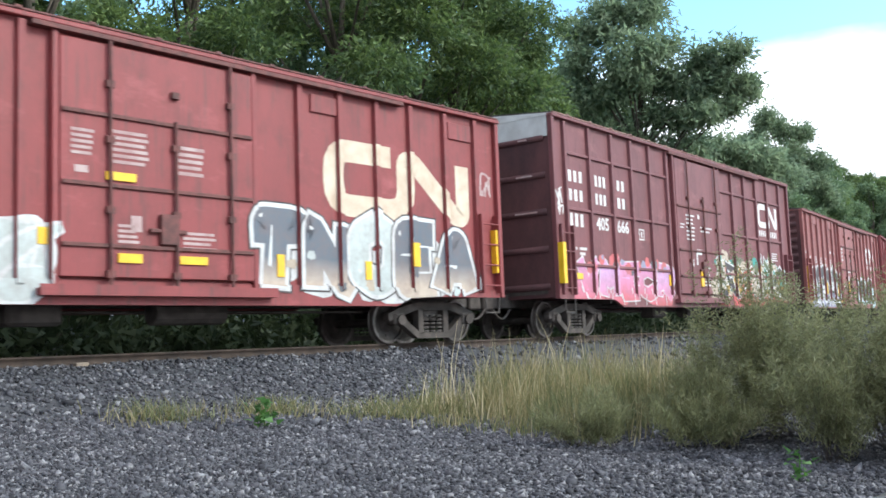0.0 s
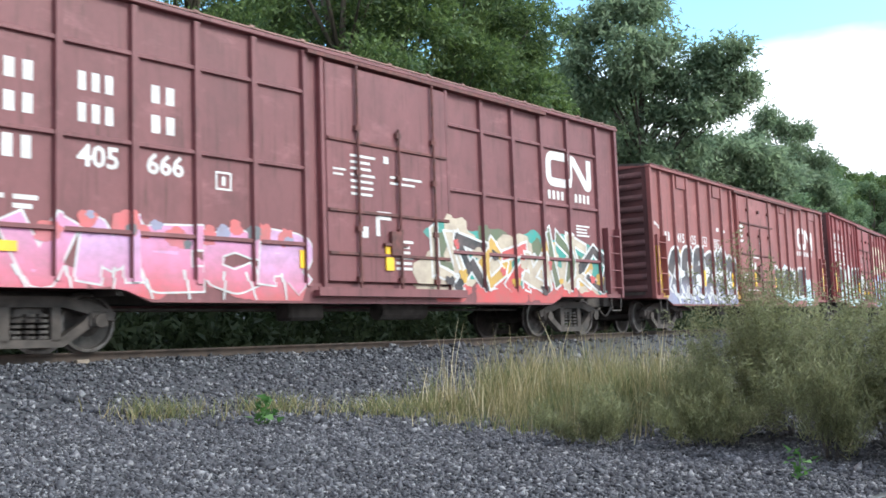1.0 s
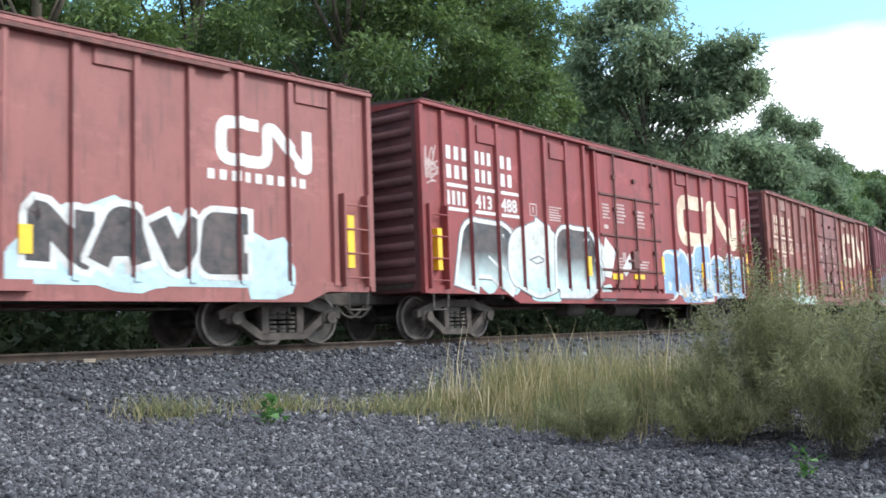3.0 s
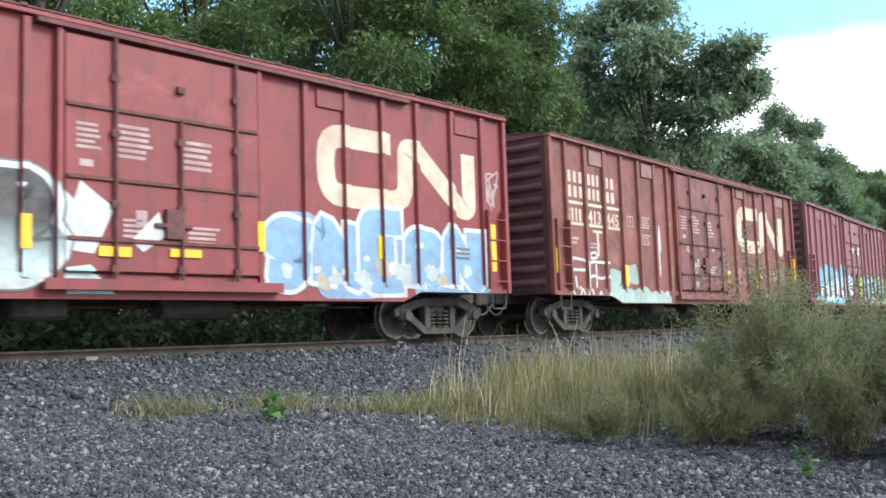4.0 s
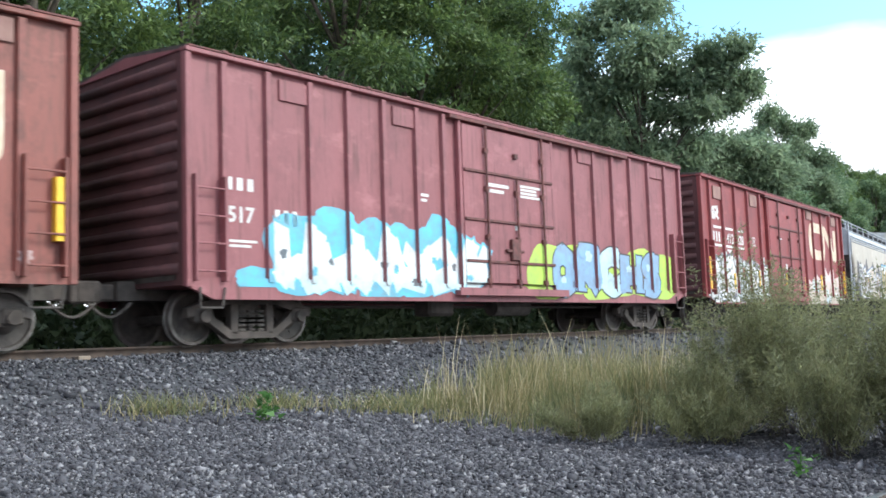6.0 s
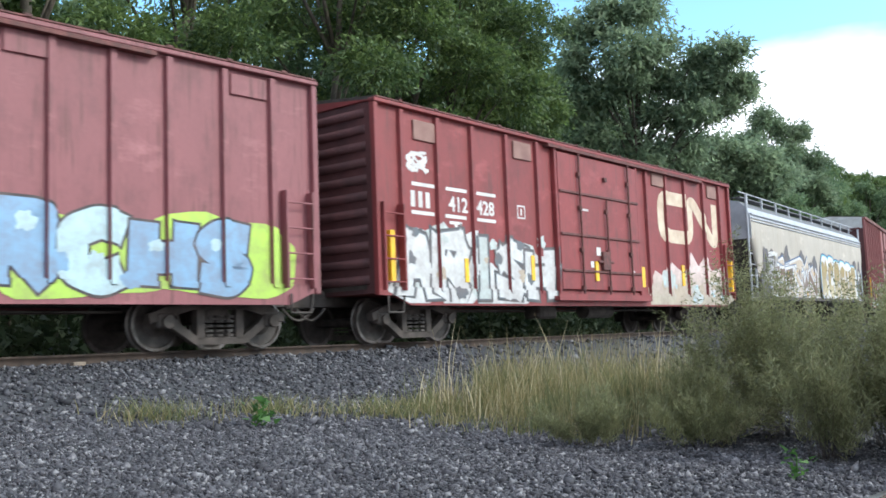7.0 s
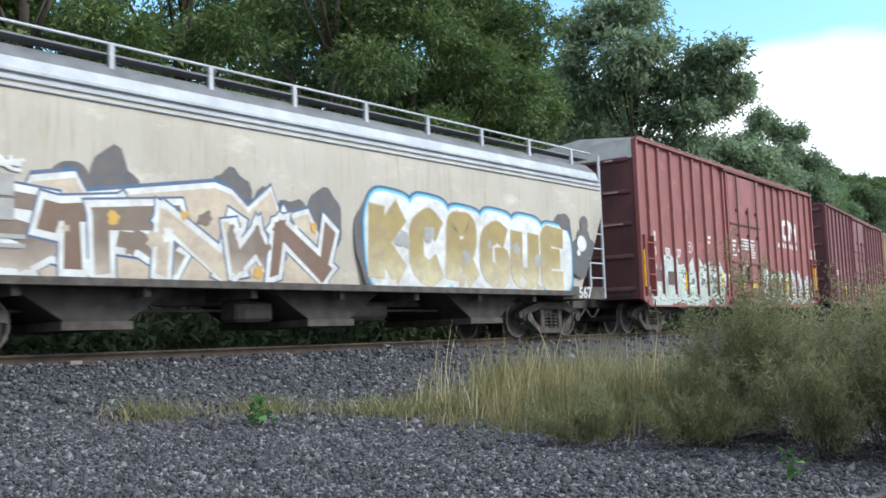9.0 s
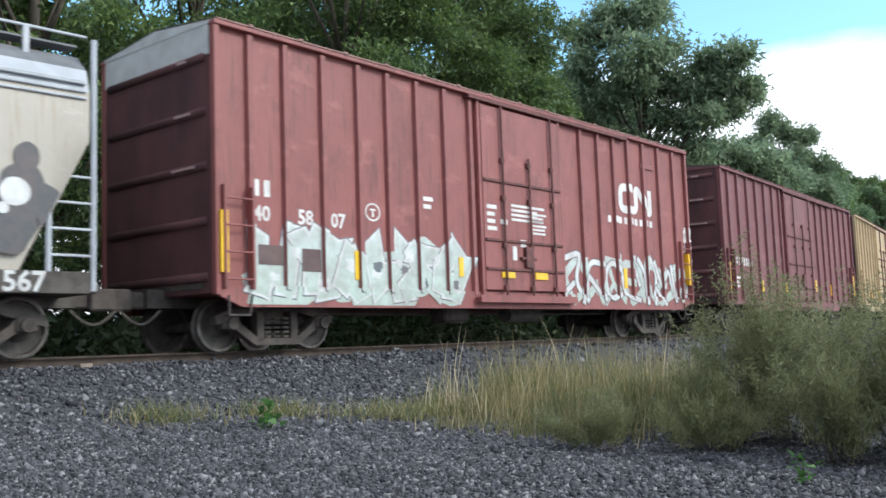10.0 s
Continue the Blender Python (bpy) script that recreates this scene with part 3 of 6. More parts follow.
def make_boxcar(spec):
    """A wagon in its own space: x along it from the middle, y away from the lens, z above the rail."""
    L, top, red = spec["L"], spec["top"], spec["paint"]
    car = new("boxcar")
    tagged(car, spec["label"], "boxcar", "wagons of the freight train")
    X = lambda a: a - L / 2
    h, sill, low = HALF, 0.86, 0.68
    d0, d1 = spec["door"]
    yb = h - 0.09
    # shell: two flanks with the deeper middle sill, floor and ends
    bm = boxes((X(0.02), X(L - 0.02), -yb, yb, 0.9, top - 0.03))
    part("body", bm, red, car)
    for sgn in (-1, 1):
        y0, y1 = (-yb - 0.03, -yb + 0.02) if sgn < 0 else (yb - 0.02, yb + 0.03)
        bm = bmesh.new()
        c0, c1 = spec.get("deep", (2.7, L - 2.8))
        prism(bm, [(X(0.0), sill), (X(c0), sill), (X(c0 + 0.45), low), (X(c1 - 0.33), low), (X(c1 + 0.12), sill), (X(L), sill), (X(L), sill + 0.16), (X(0), sill + 0.16)], y0 - (0.02 if sgn < 0 else 0), y1 + (0.02 if sgn > 0 else 0))
        part("side_sill", bm, red, car)
        e0, e1 = (-h - 0.03, -yb + 0.05) if sgn < 0 else (yb - 0.05, h + 0.03)
        part("eave_rail", boxes((X(-0.02), X(L + 0.02), e0, e1, top - 0.075, top), bevel=0.012), spec.get("eave", red), car)
        for a, b in ((-0.01, 0.10), (L - 0.10, L + 0.01)):
            part("corner_post", boxes((X(a), X(b), min(sgn * (yb - 0.03), sgn * h), max(sgn * (yb - 0.03), sgn * h), sill, top - 0.05), bevel=0.01), red, car)
        post = None
        for a in spec["ribs"]:
            w = spec.get("ribw", 0.10)
            hz = top - 0.1
            if post is None:
                b = bmesh.new()
                prism(b, [(-w / 2 - 0.02, 0.0), (w / 2 + 0.02, 0.0), (w / 2, 0.075), (-w / 2, 0.075)], 0, hz - sill - 0.1)
                bmesh.ops.transform(b, matrix=Matrix.Rotation(math.pi / 2, 4, "X"), verts=b.verts[:])
                bmesh.ops.transform(b, matrix=Matrix(((1, 0, 0, 0), (0, 1, 0, 0), (0, 0, -1, 0), (0, 0, 0, 1))), verts=b.verts[:])
                bmesh.ops.recalc_face_normals(b, faces=b.faces[:])
                post = part("side_post", b, red, car)
                zz = [v.co.z for v in post.data.vertices]
                for v in post.data.vertices:
                    v.co.z -= min(zz)
                    v.co.y = -abs(v.co.y)
                o = post
            else:
                o = new("side_post", post.data)
                o.parent = car
            o.location = (X(a), sgn * yb, sill + 0.1)
            o.rotation_euler = (0, 0, 0 if sgn < 0 else math.pi)
        for a, b, z in spec.get("belts", ()):
            part("belt_rail", boxes((X(a), X(b), min(sgn * yb, sgn * (yb + 0.055)), max(sgn * yb, sgn * (yb + 0.055)), z - 0.035, z + 0.035), bevel=0.01), red, car)
    # roof of folded panels
    bm = bmesh.new()
    n = 14
    prism(bm, [(-h - 0.02, top - 0.03), (-h - 0.02, top), (0, top + 0.17), (h + 0.02, top), (h + 0.02, top - 0.03)], X(0), X(L))
    bmesh.ops.transform(bm, matrix=Matrix(((0, 1, 0, 0), (1, 0, 0, 0), (0, 0, 1, 0), (0, 0, 0, 1))), verts=bm.verts[:])
    bmesh.ops.recalc_face_normals(bm, faces=bm.faces[:])
    part("roof", bm, GALV if spec.get("pale_roof") else STEEL, car, "weathered metal roof")
    for i in range(n + 1):
        x = X(0.05 + i * (L - 0.1) / n)
        bm = bmesh.new()
        prism(bm, [(-h, top), (-h, top + 0.03), (0, top + 0.21), (h, top + 0.03), (h, top)], x - 0.04, x + 0.04)
        bmesh.ops.transform(bm, matrix=Matrix(((0, 1, 0, 0), (1, 0, 0, 0), (0, 0, 1, 0), (0, 0, 0, 1))), verts=bm.verts[:])
        bmesh.ops.recalc_face_normals(bm, faces=bm.faces[:])
        part("roof_seam", bm, STEEL, car)
    # corrugated ends, in a darker red that holds the shade between wagons
    for e in (-1, 1):
        zs = np.linspace(1.15, top - (0.55 if spec.get("white_top") else 0.25), spec.get("corrugations", 11))
        part("end_wall", boxes((min(e * (L / 2 - 0.03), e * (L / 2 - 0.01)), max(e * (L / 2 - 0.03), e * (L / 2 - 0.01)), -yb + 0.03, yb - 0.03, 0.9, top - 0.05)), END_SHADE, car, "red end wall with its shade painted in")
        for z in zs:
            bm = bmesh.new()
            tube(bm, (0, -yb + 0.16, z), (0, yb - 0.16, z), 0.075 if len(zs) < 8 else 0.09, 8)
            ob = part("end_corrugation", bm, END_SHADE, car, smooth=True)
            ob.location = (e * (L / 2 - 0.02), 0, 0)
        if e < 0:
            for k, z in enumerate(zs[-3:]):
                part("end_print", boxes((-L / 2 - 0.062, -L / 2 - 0.054, -1.15 + 0.1 * k, -0.55 - 0.08 * k, z - 0.02, z + 0.02)), FADED, car, "small white print on the end")
        if spec.get("white_top"):
            part("white_end_panel", boxes((min(e * (L / 2 - 0.03), e * (L / 2 + 0.012)), max(e * (L / 2 - 0.03), e * (L / 2 + 0.012)), -yb + 0.05, yb - 0.05, top - 0.52, top - 0.02)), GALV, car, "white painted top of the end wall")
        bm = bmesh.new()
        prism(bm, [(-h, top - 0.04), (0, top + 0.14), (h, top - 0.04)], 0, 0.04)
        bmesh.ops.transform(bm, matrix=Matrix(((0, 1, 0, 0), (1, 0, 0, 0), (0, 0, 1, 0), (0, 0, 0, 1))), verts=bm.verts[:])
        bmesh.ops.recalc_face_normals(bm, faces=bm.faces[:])
        g = part("end_gable", bm, GALV if spec.get("white_top") else red, car)
        g.location.x = e * (L / 2) - 0.02
    # plug door with its frame, bars, tracks and gear
    z0, z1 = 0.98, top - 0.22
    door = part("door", boxes((X(d0 + 0.10), X(d1 - 0.10), -h - 0.03, -yb, z0 + 0.08, z1), bevel=0.01), spec.get("door_paint", red), car, spec.get("door_label", "closed red steel sliding door"))
    for a in (d0, d1 - 0.09):
        part("door_post", boxes((X(a), X(a + 0.09), -h - 0.02, -yb, sill, top - 0.1), bevel=0.01), red, car)
    part("door_track", boxes((X(d0 - 0.2), X(d1 + 0.3), -h - 0.10, -yb, 0.80, 0.90), (X(d0 - 0.2), X(d1 + 0.3), -h - 0.12, -h - 0.09, 0.80, 0.95)), red, car, "projecting lower door track")
    part("door_rail", boxes((X(d0 - 0.3), X(min(L - 0.2, d1 + (d1 - d0))), -h - 0.07, -yb, top - 0.16, top - 0.09), bevel=0.006), GEAR, car, "upper door rail, shadow put into its dark red")
    w = d1 - d0
    for z in spec.get("door_bars", (1.5, 2.35, 3.35)):
        part("door_bar", boxes((X(d0 + 0.12), X(d1 - 0.12), -h - 0.07, -h - 0.02, z - 0.03, z + 0.03), bevel=0.008), GEAR, door)
    for u in spec.get("door_rods", (0.24, 0.55, 0.84)):
        bm = bmesh.new()
        tube(bm, (X(d0 + u * w), -h - 0.085, 0.95), (X(d0 + u * w), -h - 0.085, top - (0.18 if u < 0.4 or u > 0.7 else 1.2)), 0.028, 8)
        for z in (1.1, 2.0, 3.0, 3.8):
            box(bm, X(d0 + u * w) - 0.06, X(d0 + u * w) + 0.06, -h - 0.10, -h - 0.02, z - 0.05, z + 0.05)
        part("door_rod", bm, GEAR, door)
    part("door_handle", boxes((X(d0 + 0.42 * w), X(d0 + 0.60 * w), -h - 0.10, -h - 0.03, 1.72, 1.78), (X(d0 + 0.47 * w), X(d0 + 0.56 * w), -h - 0.11, -h - 0.03, 1.55, 2.0), bevel=0.01), GEAR, door)
    # the roof's dark dripping edge with its seam caps
    edge = PLATE if spec.get("pale_roof") else GEAR
    part("roof_edge", boxes((X(0.03), X(L - 0.03), -h - 0.035, -h + 0.05, top + 0.003, top + 0.035), bevel=0.006), edge, car, "weathered roof edge strip")
    for i in range(15):
        x = 0.7 + i * (L - 1.4) / 14
        part("roof_seam_cap", boxes((X(x - 0.05), X(x + 0.05), -h - 0.045, -h + 0.12, top + 0.01, top + 0.06), bevel=0.008), edge, car)
    # ladders at both corners
    for a in spec.get("ladders", (0.12, L - 0.72)):
        for i in range(4):
            bm = bmesh.new()
            z = 1.1 + i * 0.42
            tube(bm, (X(a), -h - 0.06, z), (X(a + 0.55), -h - 0.06, z), 0.016, 6)
            tube(bm, (X(a), -h - 0.06, z), (X(a), -yb, z), 0.016, 6)
            tube(bm, (X(a + 0.55), -h - 0.06, z), (X(a + 0.55), -yb, z), 0.016, 6)
            part("grab_iron", bm, red, car)
        for x in (a - 0.02, a + 0.52):
            part("ladder_stile", boxes((X(x), X(x + 0.05), -h - 0.075, -yb, 0.95, 2.56), bevel=0.008), red, car)
        bm = bmesh.new()
        tube(bm, (X(a + 0.1), -h, sill), (X(a + 0.1), -h, 0.55), 0.018, 6)
        tube(bm, (X(a + 0.55), -h, sill), (X(a + 0.5), -h, 0.55), 0.018, 6)
        tube(bm, (X(a + 0.1), -h, 0.55), (X(a + 0.5), -h, 0.55), 0.018, 6)
        part("stirrup_step", bm, STEEL, car)
    make_underframe(car, L, sill)
    # the relief that paint lies on
    ribs = [(X(a) - 0.055, X(a) + 0.055, sill + 0.1, top, 0.079) for a in spec["ribs"]] + [(X(-0.01), X(0.10), sill, top, 0.092), (X(L - 0.10), X(L + 0.01), sill, top, 0.092)]
    ribs += [(X(d0 + 0.10), X(d1 - 0.10), z0 + 0.08, z1, h - yb + 0.033), (X(0), X(L), low - 0.1, sill + 0.16, 0.052)]
    for a in (d0, d1 - 0.09):
        ribs.append((X(a), X(a + 0.09), sill, top, h - yb + 0.023))
    for i, (name, label, shapes, mats) in enumerate(spec.get("paintwork", ())):
        edge = lambda x: float(np.interp(x, (c0, c0 + 0.45, c1 - 0.33, c1 + 0.12), (sill, low, low, sill))) + 0.004
        base = min([lv for _, lv, _ in shapes] + [0])          # the lowest coat lies on the sheet
        moved = [([(X(x), max(z, edge(x))) for x, z in pts], lv - base, sl) for pts, lv, sl in shapes]
        paint_on(car, name, label, moved, mats, ribs, yb + 0.001)
    for a, b, c, dd in spec.get("reflectors", ()):
        hit = max([r[4] for r in ribs if r[0] < X((a + b) / 2) < r[1] and r[2] < (c + dd) / 2 < r[3]], default=0.0)
        hit = max(hit, 0.09 if dd - c <= 0.7 and (a < 0.10 or b > L - 0.10) else 0.0)
        out = 0.135 if dd - c > 0.7 else 0.03  # the tall ones stand on the ladder stiles
        part("reflector", boxes((X(a), X(b), -yb - hit - out, -yb - hit + 0.002, c, dd)), YELLOW, car, "yellow reflective strip")
    for a, b, c, dd in spec.get("plates", ()):
        part("route_board", boxes((X(a), X(b), -yb - 0.04, -yb, c, dd), bevel=0.01), spec.get("plate_paint", red), car, "blank route board plate")
    return car


# ---- spray paint ----
def spray(name, low, high, z0, z1, rough=0.6, patch=0.25):
    """Spray paint that fades from one colour at z0 to another at z1, with clouds of both."""
    m = bpy.data.materials.new(name)
    m.use_nodes = True
    n, l = m.node_tree.nodes, m.node_tree.links
    b = n["Principled BSDF"]
    b.inputs["Roughness"].default_value = rough
    co, sp, mr, no, ad, rp = n.new("ShaderNodeTexCoord"), n.new("ShaderNodeSeparateXYZ"), n.new("ShaderNodeMapRange"), n.new("ShaderNodeTexNoise"), n.new("ShaderNodeMath"), n.new("ShaderNodeValToRGB")
    mr.inputs[1].default_value, mr.inputs[2].default_value = z0, z1
    mr.inputs[3].default_value, mr.inputs[4].default_value = -patch, 1 - patch
    no.inputs["Scale"].default_value, no.inputs["Detail"].default_value = 2.2, 5
    ad.operation = "MULTIPLY_ADD"
    ad.inputs[1].default_value = 2 * patch
    rp.color_ramp.elements[0].color, rp.color_ramp.elements[1].color = (*low, 1), (*high, 1)
    l.new(co.outputs["Object"], sp.inputs[0])
    l.new(co.outputs["Object"], no.inputs["Vector"])
    l.new(sp.outputs[2], mr.inputs[0])
    l.new(no.outputs["Fac"], ad.inputs[0])
    l.new(mr.outputs[0], ad.inputs[2])
    l.new(ad.outputs[0], rp.inputs[0])
    # rubbed and dirty: fine specks and broad stains
    grime, dirt, mix = n.new("ShaderNodeTexNoise"), n.new("ShaderNodeMapRange"), n.new("ShaderNodeMix")
    grime.inputs["Scale"].default_value, grime.inputs["Detail"].default_value, grime.inputs["Roughness"].default_value = 3.5, 9, 0.72
    dirt.inputs[1].default_value, dirt.inputs[2].default_value = 0.34, 0.62
    dirt.inputs[3].default_value, dirt.inputs[4].default_value = 0.45, 0.0
    mix.data_type = "RGBA"
    mix.inputs[7].default_value = (0.20, 0.13, 0.115, 1)
    l.new(co.outputs["Object"], grime.inputs["Vector"])
    l.new(grime.outputs["Fac"], dirt.inputs[0])
    l.new(dirt.outputs[0], mix.inputs[0])
    l.new(rp.outputs[0], mix.inputs[6])
    l.new(mix.outputs[2], b.inputs["Base Color"])
    return m


def plain(name, c):
    return spray(name, tuple(0.82 * k for k in c), c, 0.6, 2.4, patch=0.4)


P_WHITE = plain("white_spray", (0.70, 0.70, 0.69))
P_BLACK = plain("black_spray", (0.022, 0.023, 0.028))
P_GREY = plain("slate_spray", (0.13, 0.15, 0.17))
P_MIST = plain("mist_grey_spray", (0.55, 0.60, 0.58))
P_MIST2 = plain("panel_grey", (0.36, 0.36, 0.35))
P_TEAL = plain("teal_spray", (0.03, 0.30, 0.25))
P_SKY = plain("sky_blue_spray", (0.24, 0.42, 0.62))
P_CYAN = plain("cyan_spray", (0.12, 0.52, 0.70))
P_ICE = plain("ice_blue_spray", (0.52, 0.72, 0.78))
P_LIME = plain("lime_spray", (0.48, 0.72, 0.10))
P_ORANGE = plain("ochre_spray", (0.62, 0.36, 0.06))
P_VIOLET = plain("lavender_spray", (0.30, 0.30, 0.42))
P_PINK = spray("pink_spray", (0.54, 0.10, 0.11), (0.66, 0.27, 0.46), 0.75, 1.6)
P_SALMON = spray("salmon_spray", (0.60, 0.22, 0.32), (0.60, 0.12, 0.12), 1.0, 1.8)
P_LILAC = spray("lilac_spray", (0.62, 0.20, 0.30), (0.60, 0.34, 0.56), 0.8, 1.5)
P_RED = plain("red_spray", (0.60, 0.08, 0.08))
P_BEIGE = plain("beige_spray", (0.55, 0.45, 0.34))
P_BROWN = plain("brown_spray", (0.16, 0.09, 0.055))
P_GOLD = spray("gold_spray", (0.56, 0.50, 0.33), (0.34, 0.25, 0.085), 1.0, 1.9, patch=0.35)
P_SMOKE = spray("smoke_spray", (0.55, 0.68, 0.68), (0.035, 0.035, 0.04), 1.1, 1.75)
P_DUSK = spray("dusk_spray", (0.34, 0.34, 0.46), (0.045, 0.045, 0.05), 0.85, 1.5)
P_SEA = spray("sea_spray", (0.40, 0.68, 0.70), (0.62, 0.64, 0.60), 0.7, 1.7)
P_SOOT = plain("soot_spray", (0.075, 0.078, 0.085))
P_STONE = spray("stone_spray", (0.50, 0.40, 0.32), (0.11, 0.13, 0.16), 1.05, 1.5, patch=0.15)
P_SNOW = spray("snow_spray", (0.46, 0.72, 0.76), (0.74, 0.76, 0.76), 0.75, 1.35, patch=0.2)
P_DRIFT = spray("drift_spray", (0.44, 0.38, 0.29), (0.72, 0.56, 0.52), 0.9, 1.7, patch=0.3)
P_UMBER = spray("umber_spray", (0.50, 0.44, 0.36), (0.16, 0.115, 0.085), 0.95, 1.5, patch=0.35)
P_PANEL = plain("maroon_panel", (0.10, 0.055, 0.055))
P_MINT = spray("mint_spray", (0.40, 0.52, 0.46), (0.30, 0.40, 0.35), 0.7, 1.5, patch=0.35)
P_MOSS = plain("moss_spray", (0.10, 0.14, 0.07))
P_SAGE = spray("sage_spray", (0.42, 0.50, 0.44), (0.52, 0.58, 0.55), 0.8, 1.9, patch=0.35)
P_NAVY = plain("navy_spray", (0.03, 0.10, 0.22))


def blob(cx, cz, rx, rz, rng, n=14, rough=0.18, square=0.0, floor=None):
    """A rounded patch with an uneven edge; small ones are angular."""
    pts, smooth = [], n >= 12
    waves = [(k, rng.uniform(0, 6.28), rng.uniform(0.3, 1.0)) for k in (2, 3, 5, 7)]
    n = n * 2 if smooth else n
    for i in range(n):
        a = 2 * math.pi * i / n
        k = 1 + (rough * 0.7 * sum(w * math.sin(f * a + p) for f, p, w in waves) / 1.6 if smooth else rng.uniform(-rough, rough))
        c, s = math.cos(a), math.sin(a)
        e = 1 - square * 0.5
        x, z = math.copysign(abs(c) ** e, c) * rx * k, math.copysign(abs(s) ** e, s) * rz * k
        pts.append((cx + x, max(cz + z, floor) if floor is not None else cz + z))
    return pts


def wedge(p0, mid, p2, w, tip):
    """A bent band from p0 to p2 by way of mid, broad in the middle and pointed at its ends."""
    n, left, right = 9, [], []
    p0, mid, p2 = Vector(p0), Vector(mid), Vector(p2)
    for i in range(n + 1):
        t = i / n
        p = (1 - t) ** 2 * p0 + 2 * t * (1 - t) * mid + t * t * p2
        d = (2 * (1 - t) * (mid - p0) + 2 * t * (p2 - mid)).normalized()
        h = max(0.012 + tip, w / 2 * (0.35 + 0.65 * math.sin(math.pi * min(1.0, 0.12 + 0.8 * t))) * (1 if i % n else 0.45))
        left.append((p.x - d.y * h, p.y + d.x * h))
        right.append((p.x + d.y * h, p.y - d.x * h))
    return left + right[::-1]


def outline_of(pts, w):
    closed = pts + [pts[0], pts[1]]
    return stroke(closed, w)


def graffiti(x0, x1, z0, z1, n, seed, fills, edge=None, cloud=None, fat=0.33, edge_w=0.10, shine=None, lean=0.12, inner=None, solid=True, rise=0.15, cloud_n=7, scraps=(), outer=None, spiky=False):
    """A sprayed piece as plain flowing forms (no letters): cloud behind, fat strokes with an edge, counters and highlights. fills, edge, cloud, shine, inner: material slots."""
    rng, sh, lv = random.Random(seed), [], 0
    if cloud is not None:
        for i in range(cloud_n):
            cx = x0 + (i + 0.5) * (x1 - x0) / cloud_n
            sh.append((blob(cx, (z0 + z1) / 2 + rng.uniform(0, 0.15), (x1 - x0) / cloud_n * 0.85, (z1 - z0) * 0.5 * rng.uniform(0.85, 1.1), rng, 14, 0.1, 0.3, z0 + 0.02), lv, cloud))
            lv += 1
    w, H = (x1 - x0) / n, z1 - z0
    for i in range(n):
        a0, top = x0 + i * w, z1 - rng.uniform(0, rise) * H
        if solid:
            if edge is not None:
                sh.append((blob(a0 + w / 2, (z0 + top) / 2, w * 0.56 + edge_w, (top - z0) * 0.5 + edge_w * 0.8, rng, 18, 0.16, 0.5, z0), lv, edge))
                lv += 1
            sh.append((blob(a0 + w / 2, (z0 + top) / 2, w * 0.54, (top - z0) * 0.48, rng, 18, 0.17, 0.5, z0 + 0.01), lv, fills[(i + 1) % len(fills)]))
            lv += 1
        for k in range(3):
            # a bent wedge that swells and tapers, leaning over its neighbour
            s = fat * min(w, H) * rng.uniform(0.6, 1.15)
            p0 = (a0 + w * rng.uniform(-0.1, 0.6), z0 + s * 0.3)
            p2 = (a0 + w * rng.uniform(0.3, 1.15) + lean * w, top - s * 0.35)
            if k == 1:
                p0, p2 = (a0 + w * rng.uniform(-0.1, 0.2), z0 + H * rng.uniform(0.35, 0.8)), (a0 + w * rng.uniform(0.75, 1.15), z0 + H * rng.uniform(0.2, 0.75))
            mid = ((p0[0] + p2[0]) / 2 + w * rng.uniform(-0.45, 0.45), (p0[1] + p2[1]) / 2 + H * rng.uniform(-0.3, 0.3))
            if spiky:
                p0 = (a0 + w * rng.uniform(-0.2, 0.9), z0 + rng.uniform(0, 0.25) * H)
                p2 = (a0 + w * rng.uniform(-0.3, 1.3), top - rng.uniform(0, 0.35) * H)
                mid = ((p0[0] + p2[0]) / 2 + w * rng.uniform(-0.12, 0.12), (p0[1] + p2[1]) / 2 + H * rng.uniform(-0.05, 0.05))
            fill = fills[(i + k) % len(fills)]
            if outer is not None:
                sh.append((wedge(p0, mid, p2, s + 2 * edge_w + 0.09, edge_w + 0.045), lv, outer))
                lv += 1
            if edge is not None:
                sh.append((wedge(p0, mid, p2, s + 2 * edge_w, edge_w), lv, edge))
                lv += 1
            sh.append((wedge(p0, mid, p2, s, 0.0), lv, fill))
            lv += 1
            if inner is not None and k != 1:
                sh.append((wedge(tuple(Vector(p0).lerp(Vector(mid), 0.5)), mid, tuple(Vector(p2).lerp(Vector(mid), 0.5)), s * 0.35, 0.0), lv, inner))
                lv += 1
            if shine is not None and k == 0:
                o = s * 0.3
                sh.append((wedge((p0[0] - o, p0[1] + 0.1), (mid[0] - o, mid[1]), (p2[0] - o, p2[1] - 0.1), 0.05, 0.0), lv, shine))
                lv += 1
    for slot, count, size in scraps:
        for k in range(count):
            cx, cz = rng.uniform(x0, x1), rng.uniform(z0 + 0.05, z1)
            sp = blob(cx, cz, size * rng.uniform(0.5, 1.4), size * rng.uniform(0.4, 1.0), rng, 7, 0.35, 0, z0)
            sh.append((sp, lv, slot))
            lv += 1
    return [([(x, max(z, z0)) for x, z in p], a, b) for p, a, b in sh]


